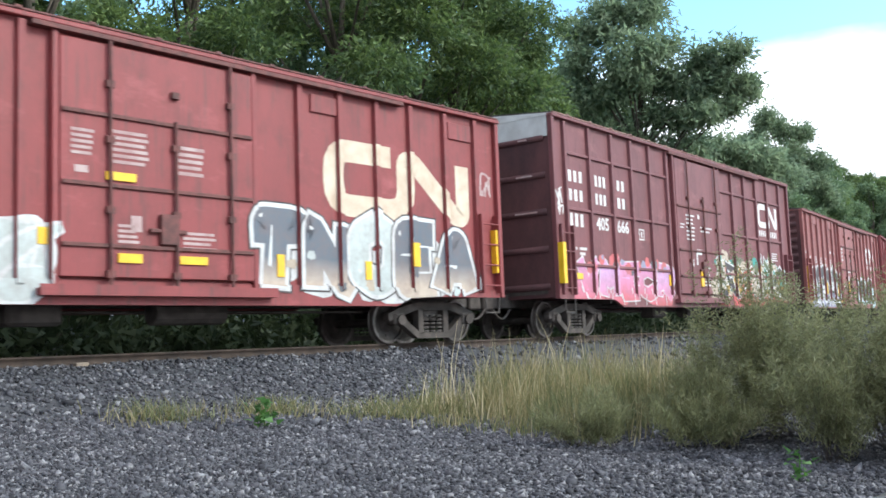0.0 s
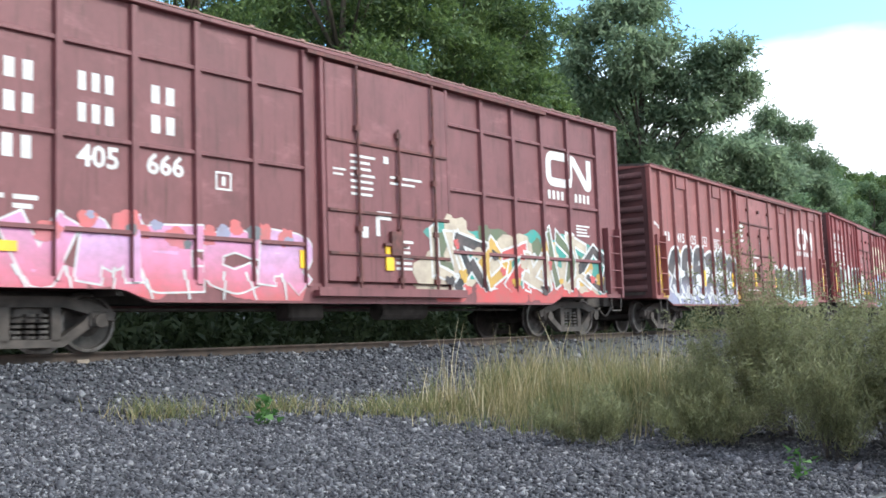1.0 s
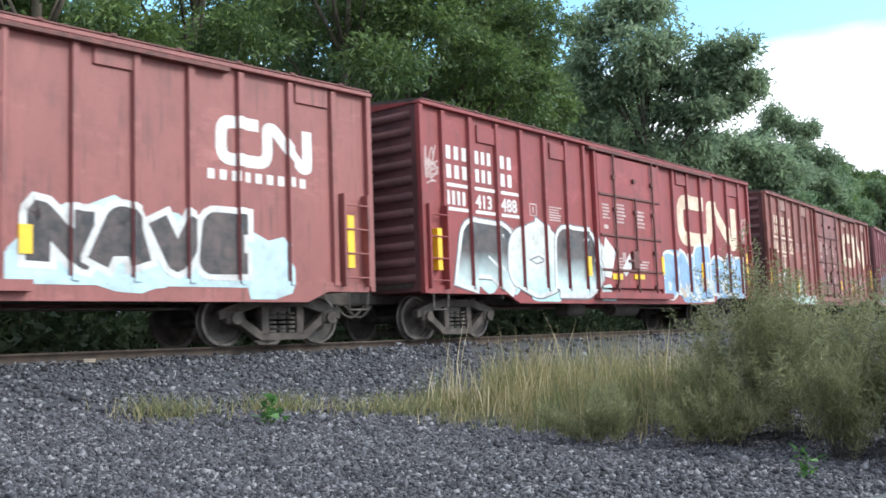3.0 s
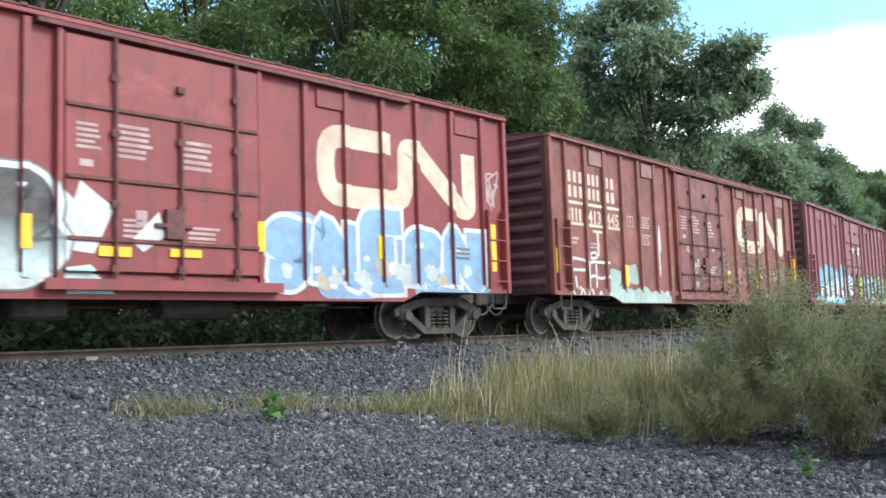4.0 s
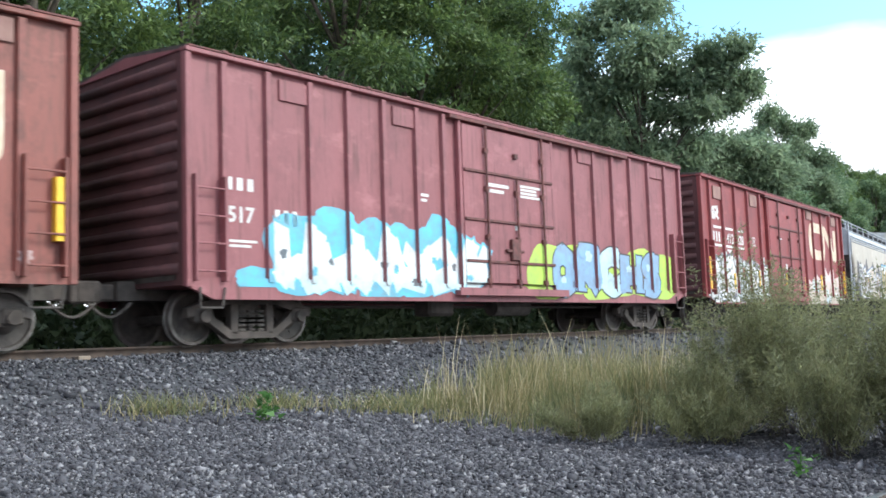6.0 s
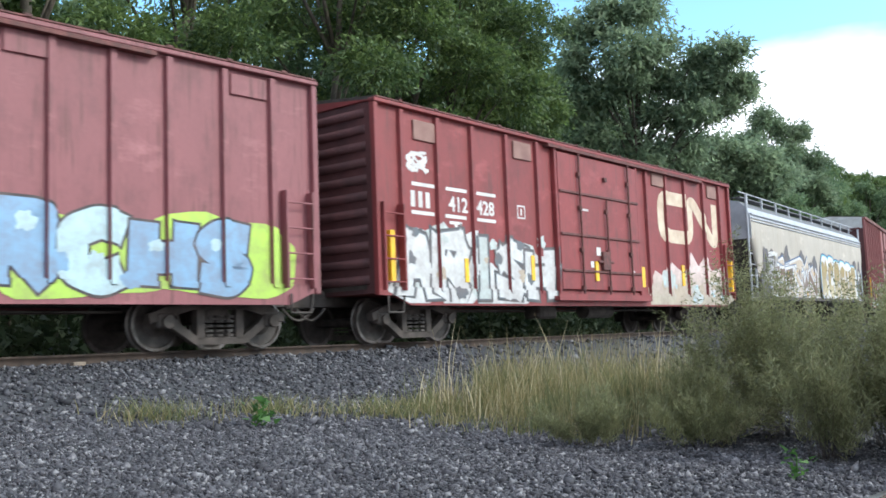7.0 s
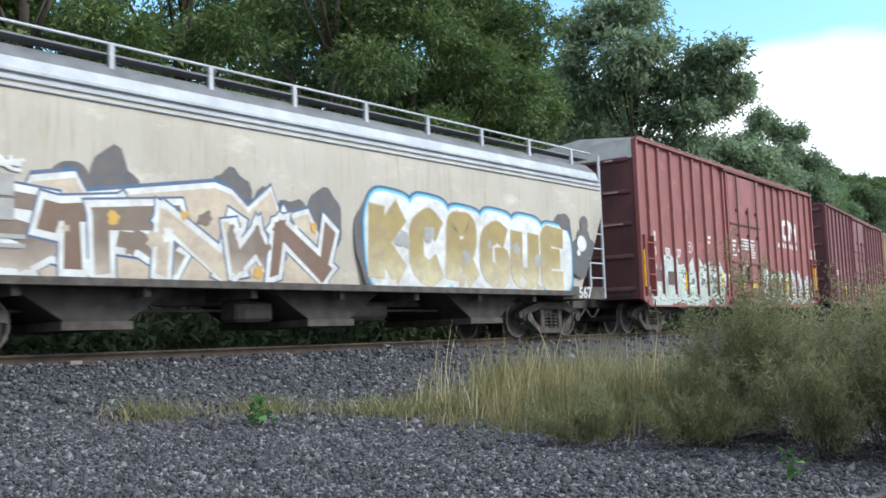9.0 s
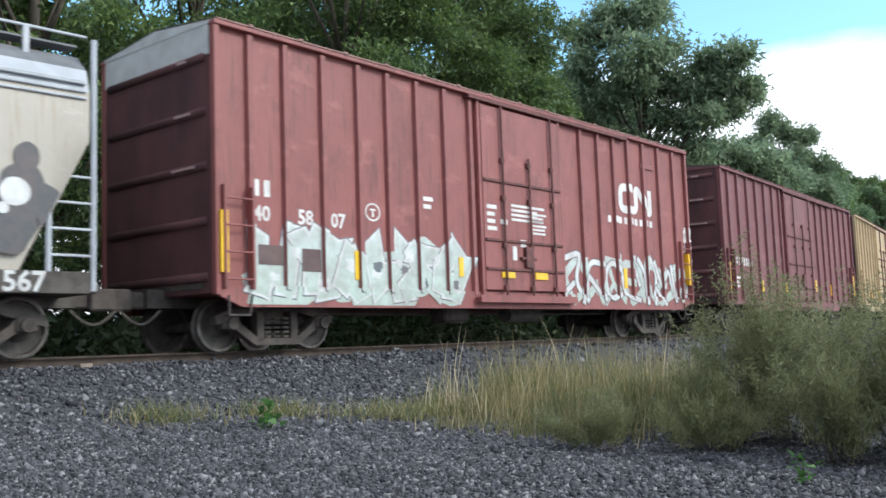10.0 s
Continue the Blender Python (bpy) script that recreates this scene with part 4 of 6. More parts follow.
# abstract hooks, forks and swirls in a unit square that stand in where no writing can be made out
FORMS = [
    [[(0, 0), (0.3, 1), (1, 0.8)], [(0.25, 0.55), (0.9, 0.05)]],
    [[(0, 0.9), (0.8, 1), (0.45, 0.45), (1, 0)], [(0, 0.05), (0.5, 0.4)]],
    [[(0, 0.2), (0.5, 1), (0.95, 0.3), (0.4, 0)]],
    [[(0, 1), (0.2, 0.2), (0.95, 0)], [(0.5, 0.95), (1, 0.4)]],
    [[(0, 0.5), (0.45, 1), (1, 0.6), (0.6, 0.05), (0.1, 0.25)]],
    [[(0.15, 0), (0, 0.7), (0.45, 1)], [(0.6, 0), (0.65, 0.6), (1, 1)]],
    [[(0.9, 0.35), (0.5, 0), (0, 0.3), (0.15, 0.9), (0.75, 1), (1, 0.6), (0.5, 0.45)]],
    [[(0, 0.1), (0.4, 0.95), (0.6, 0.25), (1, 0.9)], [(0.55, 0), (1, 0.35)]],
    [[(0, 0.95), (0.15, 0.1), (0.6, 0.4), (0.85, 0), (1, 0.9)]],
    [[(0, 0.8), (1, 1)], [(0.3, 0.85), (0.5, 0), (1, 0.2)]]]


# sprayed letters as strokes in a unit square
GLYPH = {
    "A": [[(0, 0), (0.35, 1), (0.65, 1), (1, 0)], [(0.2, 0.38), (0.8, 0.38)]],
    "B": [[(0, 0), (0, 1), (0.8, 1), (0.9, 0.75), (0.7, 0.52), (0.1, 0.5)], [(0.6, 0.5), (1, 0.28), (0.8, 0), (0, 0)]],
    "C": [[(1, 0.85), (0.6, 1), (0, 0.8), (0, 0.2), (0.6, 0), (1, 0.15)]],
    "E": [[(1, 1), (0, 1), (0, 0), (1, 0)], [(0, 0.5), (0.8, 0.5)]],
    "G": [[(1, 0.85), (0.6, 1), (0, 0.8), (0, 0.2), (0.6, 0), (1, 0.1), (1, 0.42), (0.6, 0.42)]],
    "H": [[(0, 0), (0, 1)], [(1, 0), (1, 1)], [(0, 0.45), (1, 0.45)]],
    "I": [[(0.5, 0), (0.5, 1)]],
    "K": [[(0, 0), (0, 1)], [(1, 1), (0.15, 0.5), (1, 0)]],
    "M": [[(0, 0), (0.1, 1), (0.5, 0.4), (0.9, 1), (1, 0)]],
    "N": [[(0, 0), (0, 1), (1, 0), (1, 1)]],
    "O": [[(0.5, 1), (0, 0.8), (0, 0.2), (0.5, 0), (1, 0.2), (1, 0.8), (0.5, 1)]],
    "R": [[(0, 0), (0, 1), (0.85, 1), (0.95, 0.75), (0.8, 0.48), (0.1, 0.48)], [(0.45, 0.48), (1, 0)]],
    "S": [[(1, 0.9), (0.4, 1), (0, 0.75), (0.95, 0.3), (0.6, 0), (0, 0.1)]],
    "T": [[(0, 0.7), (0, 1), (1, 1), (1, 0.7)], [(0.5, 1), (0.45, 0)]],
    "U": [[(0, 1), (0, 0.1), (0.5, 0), (1, 0.1), (1, 1)]],
    "V": [[(0, 1), (0.5, 0), (1, 1)]],
    "W": [[(0, 1), (0.2, 0), (0.5, 0.7), (0.8, 0), (1, 1)]]}


def slab(p, q, w0, w1, grow, skew):
    """A straight bar with slanted ends, broader at one end."""
    p, q = Vector(p), Vector(q)
    d = (q - p).normalized()
    s = Vector((-d.y, d.x))
    a, b = w0 / 2 + grow, w1 / 2 + grow
    p, q = p - d * (w0 * 0.42 + grow), q + d * (w1 * 0.42 + grow)
    return [tuple(v) for v in (p + s * a + d * skew * a, q + s * b + d * skew * b, q - s * b - d * skew * b, p - s * a - d * skew * a)]


def piece(x0, x1, z0, z1, forms, seed, w, rims, fills, sharp=False, merged=False, shine=None, wobble=0.07, rise=0.12, lean=0.05, lap=0.12):
    """A sprayed piece: letter-like forms of broad strokes, each with one or more rims round it. rims: (slot, width), outermost first."""
    rng, sh, n = random.Random(seed), [], len(forms)
    step, lv = (x1 - x0) / n, 0.0
    words, total = [], sum(r[1] for r in rims)
    for i, k in enumerate(forms):
        a, b = x0 + step * (i - lap / 2) + w / 2, x0 + step * (i + 1 + lap / 2) - w / 2
        top, low = z1 - rng.uniform(0, rise) * (z1 - z0) - w / 2, z0 + w / 2 + total
        bits = []
        turned = rng.random() < 0.5 and isinstance(k, int)
        for line in (FORMS[k] if isinstance(k, int) else GLYPH[k]):
            line = [(1 - u, v) for u, v in line] if turned else line
            pts = [(a + (u + rng.uniform(-wobble, wobble) + lean * (v - 0.5)) * (b - a), low + (v + rng.uniform(-wobble, wobble) * 0.7) * (top - low)) for u, v in line]
            if sharp:
                for p, q in zip(pts, pts[1:]):
                    bits.append((p, q, w * rng.uniform(0.65, 1.15), w * rng.uniform(0.65, 1.3), rng.uniform(-0.55, 0.55)))
            else:
                bits.append(rounded(pts, (0.3 if isinstance(k, int) else 0.14) * (top - low), 4))
        words.append((bits, fills[i % len(fills)]))

    def draw(bits, grow, slot):
        nonlocal lv
        for bit in bits:
            if sharp:
                p, q, w0, w1, skew = bit
                sh.append((slab(p, q, w0, w1, grow, skew), lv, slot))
            else:
                a, b = Vector(bit[0]), Vector(bit[-1])
                e0 = a + (a - Vector(bit[1])).normalized() * (grow + w * 0.15)
                e1 = b + (b - Vector(bit[-2])).normalized() * (grow + w * 0.15)
                for quad in stroke([tuple(e0)] + bit[1:-1] + [tuple(e1)], w + 2 * grow):
                    sh.append((quad, lv, slot))
                    lv += 0.03
            lv += 0.05

    grows = [(slot, sum(r[1] for r in rims[j:])) for j, (slot, _) in enumerate(rims)]
    if merged:
        for slot, g in grows:
            for bits, _ in words:
                draw(bits, g, slot)
            lv += 0.4
        for bits, f in words:
            draw(bits, 0.0, f)
    else:
        for bits, f in words:
            for slot, g in grows:
                draw(bits, g, slot)
                lv += 0.2
            draw(bits, 0.0, f)
            lv += 0.3
    if shine is not None:
        lv += 0.4
        for bits, _ in words:
            for bit in bits:
                p, q = (Vector(bit[0]), Vector(bit[1])) if sharp else (Vector(bit[len(bit) // 3]), Vector(bit[len(bit) // 3 + 1]))
                o = Vector((-w * 0.22, w * 0.18))
                sh.append((slab(tuple(p.lerp(q, 0.15) + o), tuple(p.lerp(q, 0.8) + o), w * 0.07, w * 0.16, 0.0, 0.3), lv, shine))
                lv += 0.05
    return [([(x, max(z, z0)) for x, z in p], a, b) for p, a, b in sh]


def patches(x0, x1, z0, z1, n, seed, slots, size, level=0.0, edge=0.25):
    """Scattered clouds of spray."""
    rng, out = random.Random(seed), []
    for i in range(n):
        r = size * rng.uniform(0.55, 1.2)
        out.append((blob(x0 + (i + rng.uniform(0.2, 0.8)) * (x1 - x0) / n, rng.uniform(z0, z1), r * rng.uniform(0.8, 1.5), r, rng, 12, edge, 0.3, 0.72), level + 0.1 * i, slots[i % len(slots)]))
    return out


def spikes(x0, x1, z0, tops, slot, level):
    """A sheet of spray with a jagged upper edge."""
    out, step = [], (x1 - x0) / (len(tops) - 1)
    for i in range(len(tops) - 1):
        out.append(([(x0 + i * step, z0), (x0 + (i + 1) * step, z0), (x0 + (i + 1) * step, tops[i + 1]), (x0 + i * step, tops[i])], level, slot))
    return out


def scribble(x0, x1, z0, z1, seed, w=0.03, n=6, slot=0, level=1):
    """A tag as thin loose strokes."""
    rng, sh = random.Random(seed), []
    for i in range(n):
        p = [(rng.uniform(x0, x1), rng.uniform(z0, z1)) for _ in range(4)]
        p.sort(key=lambda q: q[0] + rng.uniform(-0.2, 0.2))
        for k, q in enumerate(stroke(rounded(p, 0.12, 3), w)):
            sh.append((q, level + i + k * 0.05, slot))
    return sh


def flat(shapes, level=0, slot=0):
    return [(p, level, slot) for p in shapes]


def rect(x0, x1, z0, z1):
    return [(x0, z0), (x1, z0), (x1, z1), (x0, z1)]


def frame_box(x0, x1, z0, z1, w=0.03):
    return [rect(x0, x1, z0, z0 + w), rect(x0, x1, z1 - w, z1), rect(x0, x0 + w, z0 + w, z1 - w), rect(x1 - w, x1, z0 + w, z1 - w), rect((x0 + x1) / 2 - w, (x0 + x1) / 2 + w, z0 + 2.4 * w, z1 - 2.4 * w)]


def door_print(d0, seed):
    """The small print on a door, as bars."""
    return bars(d0 + 0.25, d0 + 0.62, 2.75, 3.15, 5, seed=seed) + bars(d0 + 0.85, d0 + 1.45, 2.68, 3.2, 6, seed=seed + 1) + bars(d0 + 1.9, d0 + 2.5, 2.62, 3.1, 5, seed=seed + 2) + bars(d0 + 0.95, d0 + 1.3, 1.55, 1.85, 4, seed=seed + 3) + bars(d0 + 2.0, d0 + 2.6, 1.5, 1.8, 4, seed=seed + 4) + [rect(d0 + 1.15, d0 + 1.32, 1.72, 1.95), rect(d0 + 0.3, d0 + 0.5, 2.5, 2.6)]


STD_RIBS = [0.72, 1.6, 2.52, 3.42, 4.33, 5.24, 6.04, 10.78, 11.7, 12.6, 13.5, 14.48, 15.4]
STD_DOOR = (6.44, 9.84)
BIG_MARK = ribbon_mark(11.05, 15.2, 2.32, 3.78, 0.40)
EDGE_YELLOW = [(3.36, 3.5, 1.17, 1.66), (6.0, 6.16, 1.2, 1.68), (9.74, 9.92, 1.42, 1.85), (12.46, 12.62, 1.3, 1.75)]
STD_PLATES = [(1.86, 2.5, 3.98, 4.34), (4.6, 5.2, 3.98, 4.34), (11.05, 11.65, 4.02, 4.34), (14.6, 15.3, 4.02, 4.36)]


def car_spec(**k):
    base = dict(L=16.35, top=4.5, paint=RED_A, door=STD_DOOR, ribs=STD_RIBS, reflectors=EDGE_YELLOW + [(0.12, 0.27, 1.3, 2.15), (15.95, 16.12, 1.33, 2.2)], plates=STD_PLATES)
    base.update(k)
    return base


def name_rows(x, zs, h):
    """Two lettered rows and a mark row in three groups, as bars."""
    out = []
    for z in zs:
        z, h = z + 0.03, min(h, 0.27)
        out += letter_bars(x[0], x[0] + 0.75, z, z + h, 3) + letter_bars(x[1], x[1] + 0.62, z, z + h, 3) + letter_bars(x[2], x[2] + 0.5, z, z + h, 2)
    return out


def rule_lines(z, x=(0.84, 1.77, 2.64), w=0.68):
    return [rect(a, a + w, z, z + 0.07) for a in x]


def car_zero():
    return car_spec(L=16.13, top=4.6, paint=RED_E, label="red boxcar with a broad cream ribbon mark and grey graffiti", reflectors=[(7.2, 7.66, 2.43, 2.55), (7.38, 7.75, 1.27, 1.4), (8.37, 8.85, 1.28, 1.4), (6.28, 6.42, 1.49, 1.72), (10.27, 10.42, 1.15, 1.52), (12.25, 12.40, 1.15, 1.48), (13.43, 13.6, 1.42, 1.87), (15.86, 16.0, 1.36, 2.25)], paintwork=[
        ("ribbon_mark", "worn cream ribbon mark", flat(ribbon_mark(11.32, 15.2, 2.26, 3.64, 0.40), 0), CREAM),
        ("stencilling", "faded small print", flat(door_print(6.44, 3), 0) + scribble(15.5, 15.95, 2.9, 3.5, 4, 0.05, 3), FADED),
        ("graffiti", "grey and white bubble graffiti", patches(10.0, 15.0, 1.1, 1.7, 6, 12, (1,), 0.55, -8) + piece(9.75, 15.25, 0.72, 2.38, "TNOEA", 11, 0.46, ((3, 0.03), (1, 0.075)), (0, 0, 2, 0), wobble=0.05, shine=1) + patches(10.2, 15.0, 0.95, 1.6, 8, 14, (4, 2, 5), 0.13, 11), (P_STONE, P_WHITE, P_MIST, P_BLACK, P_BEIGE, P_GREY)),
        ("graffiti", "white and black graffiti", graffiti(4.4, 6.35, 0.66, 1.85, 2, 5, (0,), 1, None, 0.4, 0.07, 1), (P_MIST, P_WHITE))])


def car_one():
    txt = name_rows((0.77, 2.05, 3.2), (3.6, 3.15), 0.35) + letter_bars(0.75, 1.5, 2.57, 2.88, 3)
    return car_spec(L=16.4, top=5.12, paint=RED_B, white_top=True, pale_roof=True, corrugations=5, door=(6.44, 9.84), label="tall dark red boxcar with white end top and pink graffiti", ribs=[0.6, 1.75, 2.9, 3.97, 5.06, 6.14, 10.97, 12.06, 13.14, 14.21, 15.47], belts=[(0.6, 6.14, 4.29), (0.6, 6.14, 2.97), (0.6, 6.14, 1.67), (9.9, 15.47, 4.29), (9.9, 15.47, 2.97), (9.9, 15.47, 1.72)], door_bars=(1.55, 2.3, 3.55), plates=[], reflectors=[(0.0, 0.14, 1.2, 2.13), (5.98, 6.12, 1.27, 1.57), (7.92, 8.12, 1.28, 1.74), (0.75, 1.2, 1.33, 1.47)], paintwork=[
        ("lettering", "white block lettering", flat(txt, 0), WHITE),
        ("car_number", "white stencilled number", flat(number_shapes("405", 2.04, 2.57, 0.31) + number_shapes("666", 3.11, 2.57, 0.31)), WHITE),
        ("ribbon_mark", "small white ribbon mark", flat(ribbon_mark(13.35, 15.25, 3.4, 4.22, 0.2) + letter_bars(13.4, 14.1, 3.1, 3.3, 4) + letter_bars(14.5, 15.2, 3.1, 3.3, 4)), WHITE),
        ("stencilling", "small white print", flat(bars(0.68, 1.05, 1.9, 2.14, 2) + bars(1.15, 1.5, 1.9, 2.14, 2) + frame_box(4.32, 4.62, 2.44, 2.73) + bars(7.1, 7.75, 2.6, 3.4, 7, 0.6) + bars(6.68, 7.0, 2.92, 3.1, 2, 0.6) + bars(8.1, 9.0, 2.88, 3.1, 2, 0.6) + [rect(7.94, 8.07, 3.25, 3.38), rect(7.35, 7.5, 1.85, 2.05), rect(7.7, 7.8, 1.9, 2.25), rect(7.75, 8.1, 2.2, 2.35)] + bars(8.2, 8.7, 1.3, 1.9, 6, 0.5) + bars(14.5, 15.1, 2.3, 2.6, 4, 0.5)) + scribble(0.0, 0.5, 2.75, 3.45, 3, 0.04, 5) + scribble(0.05, 0.5, 1.2, 1.5, 7, 0.04, 4), WHITE),
        ("graffiti", "pink and salmon graffiti", patches(1.0, 6.1, 0.85, 1.2, 9, 70, (0,), 0.45, -4) + piece(1.0, 6.15, 0.80, 1.95, "VMECR", 3, 0.36, ((2, 0.03),), (0, 4, 0), shine=4, rise=0.15) + patches(1.3, 6.0, 1.62, 1.9, 9, 71, (1,), 0.17, 9) + patches(1.9, 6.0, 1.3, 1.9, 7, 72, (3, 5), 0.10, 11) + [(slab((1.3 + 0.62 * i, 0.74), (1.15 + 0.62 * i + 0.1 * (i % 3), 1.15), 0.03, 0.05, 0, 0.2), 12 + 0.1 * i, 2) for i in range(8)], (P_PINK, P_SALMON, P_WHITE, P_VIOLET, P_LILAC, P_GREY)),
        ("graffiti", "tangled teal, cream and red graffiti", patches(9.4, 15.5, 0.85, 1.15, 11, 20, (4,), 0.42, -9) + patches(9.4, 15.6, 1.25, 1.95, 24, 22, (0, 5, 0, 3, 0, 2), 0.42, -7) + piece(9.25, 15.65, 0.92, 2.28, (3, 1, 4, 0, 7, 5, 1, 4), 21, 0.20, ((1, 0.05),), (0, 6, 3, 4, 0, 5), sharp=True, rise=0.3, wobble=0.15, lap=0.35) + patches(9.5, 15.5, 0.95, 1.9, 18, 24, (6, 4, 3, 0, 1), 0.11, 16, 0.4), (P_BEIGE, P_WHITE, P_TEAL, P_ORANGE, P_RED, P_MOSS, P_BLACK)),
        ("graffiti", "teal spray clouds", [(blob(9.5 + 1.05 * i, 2.05 - 0.1 * (i % 3), 0.42, 0.26, random.Random(100 + i), 12, 0.25), i * 0.2, 0) for i in range(6)], (P_TEAL,))])


def car_two():
    return car_spec(L=16.25, deep=(0.75, 15.1), top=4.43, label="red boxcar with black, white and orange graffiti", reflectors=[(0.1, 0.24, 1.29, 2.26), (3.38, 3.5, 1.25, 1.71), (5.87, 6.0, 1.21, 1.7), (7.68, 7.82, 1.31, 1.78), (10.02, 10.2, 1.3, 1.69), (15.6, 15.75, 1.27, 2.18)], paintwork=[
        ("car_number", "white stencilled number", flat(letter_bars(0.95, 1.36, 2.46, 2.71, 2) + number_shapes("415", 1.77, 2.46, 0.26) + number_shapes("325", 2.63, 2.46, 0.26)), WHITE),
        ("ribbon_mark", "small white ribbon mark", flat(ribbon_mark(13.05, 14.95, 2.82, 3.62, 0.2) + letter_bars(12.9, 14.9, 2.58, 2.74, 9)), WHITE),
        ("stencilling", "small white print", flat(frame_box(3.66, 3.99, 2.44, 2.72) + bars(4.43, 5.05, 2.43, 2.72, 6) + [rect(4.8, 5.0, 2.95, 3.06), rect(5.2, 5.38, 2.92, 3.0), rect(8.35, 8.5, 2.72, 2.86), rect(7.4, 7.58, 1.88, 2.1), rect(7.72, 7.9, 1.88, 2.1)] + bars(6.55, 6.85, 2.72, 3.35, 4) + bars(7.7, 8.4, 2.25, 2.42, 2) + bars(6.7, 7.1, 1.58, 1.75, 2) + bars(7.0, 9.3, 1.18, 1.24, 1)) + scribble(0.2, 0.6, 2.7, 2.95, 8, 0.03, 4), WHITE),
        ("graffiti", "charcoal and white graffiti on ochre", patches(0.6, 6.3, 1.2, 1.9, 6, 9, (2,), 0.5, -9) + [([(5.5, 0.74), (6.75, 0.74), (6.3, 1.3), (5.75, 2.2)], -8.5, 2), ([(0.5, 0.9), (1.6, 0.9), (1.7, 2.0)], -8.5, 2)] + patches(1.0, 6.0, 0.85, 1.0, 8, 10, (3,), 0.55, -7) + piece(1.15, 6.15, 0.74, 2.48, (4, 0, 6, 1, 5, 4), 8, 0.38, ((1, 0.085),), (0,), wobble=0.08, rise=0.2, lap=0.25) + patches(1.6, 5.8, 1.3, 1.7, 7, 13, (1,), 0.16, 14, 0.35) + [(slab((1.6 + 0.55 * i, 0.78), (1.35 + 0.55 * i, 1.2), 0.10, 0.16, 0, 0.3), 16 + 0.1 * i, 1) for i in range(8)], (P_DUSK, P_WHITE, P_ORANGE, P_VIOLET)),
        ("graffiti", "black and white graffiti on aqua", patches(9.9, 14.2, 1.1, 1.7, 6, 18, (2,), 0.5, -8) + spikes(9.8, 14.4, 0.9, (1.3, 1.75, 1.9, 1.8, 1.95, 1.85, 1.95, 1.8, 1.9, 1.7, 1.5), 2, -6) + piece(10.15, 13.7, 1.0, 2.1, "NAVE", 17, 0.33, ((1, 0.10),), (0, 0, 0), rise=0.1, wobble=0.04, lap=0.1), (P_BLACK, P_WHITE, P_ICE, P_GREY))])


def car_three():
    return car_spec(L=16.15, top=4.55, paint=RED_E, label="red boxcar with cream ribbon mark and blue graffiti", reflectors=[(9.7, 9.84, 1.45, 1.93), (12.44, 12.58, 1.45, 1.86), (15.5, 15.65, 1.3, 2.26), (7.01, 7.5, 1.27, 1.41), (8.12, 8.65, 1.3, 1.42), (3.44, 3.56, 1.39, 1.81), (5.96, 6.1, 1.33, 1.79), (0.35, 0.48, 1.3, 2.1)], paintwork=[
        ("ribbon_mark", "cream ribbon mark", flat(BIG_MARK), CREAM),
        ("lettering", "white block lettering", flat(name_rows((0.86, 1.8, 2.68), (3.5, 3.12), 0.3) + rule_lines(2.98) + letter_bars(0.84, 1.5, 2.62, 2.9, 4) + rule_lines(2.5)), WHITE),
        ("car_number", "white stencilled number", flat(number_shapes("413", 1.77, 2.62, 0.28) + number_shapes("488", 2.66, 2.62, 0.28)), WHITE),
        ("stencilling", "faded small print", flat(door_print(6.44, 9) + bars(4.45, 5.05, 2.55, 2.9, 6) + frame_box(3.72, 4.0, 2.6, 2.88)) + scribble(15.45, 15.95, 2.55, 3.4, 12, 0.04, 9) + scribble(0.1, 0.6, 2.95, 3.8, 14, 0.035, 9), FADED),
        ("graffiti", "charcoal and aqua graffiti edged in white", patches(1.6, 6.5, 1.1, 1.8, 6, 3, (3,), 0.6, -8) + [([(6.45, 1.35), (6.75, 2.3), (7.25, 1.95), (6.95, 1.3)], -3, 1), ([(6.6, 0.75), (7.3, 0.75), (6.9, 1.15), (6.55, 1.1)], -3, 3), ([(7.5, 1.5), (7.95, 1.95), (8.05, 1.6), (7.7, 1.35)], -3, 1)] + piece(1.3, 6.5, 0.74, 2.5, "ROB", 2, 0.56, ((2, 0.03), (1, 0.09)), (0, 3, 0), shine=1), (P_SMOKE, P_WHITE, P_GREY, P_SEA)),
        ("graffiti", "sky blue and white bubble graffiti", patches(10.2, 15.0, 1.1, 1.7, 7, 5, (0,), 0.6, -7, 0.12) + piece(9.85, 15.3, 0.74, 2.4, "SNERN", 6, 0.46, ((1, 0.085),), (0,), lap=0.05, rise=0.25, wobble=0.06) + patches(10.2, 15.0, 0.95, 1.3, 9, 7, (4, 2, 4), 0.17, 11, 0.3) + patches(10.5, 15.0, 1.1, 2.0, 7, 8, (1,), 0.09, 13) + [(rect(14.45, 14.95, 1.52 + 0.09 * k, 1.57 + 0.09 * k), 14, 3) for k in range(3)], (P_SKY, P_WHITE, P_BEIGE, P_GREY, P_MIST))])


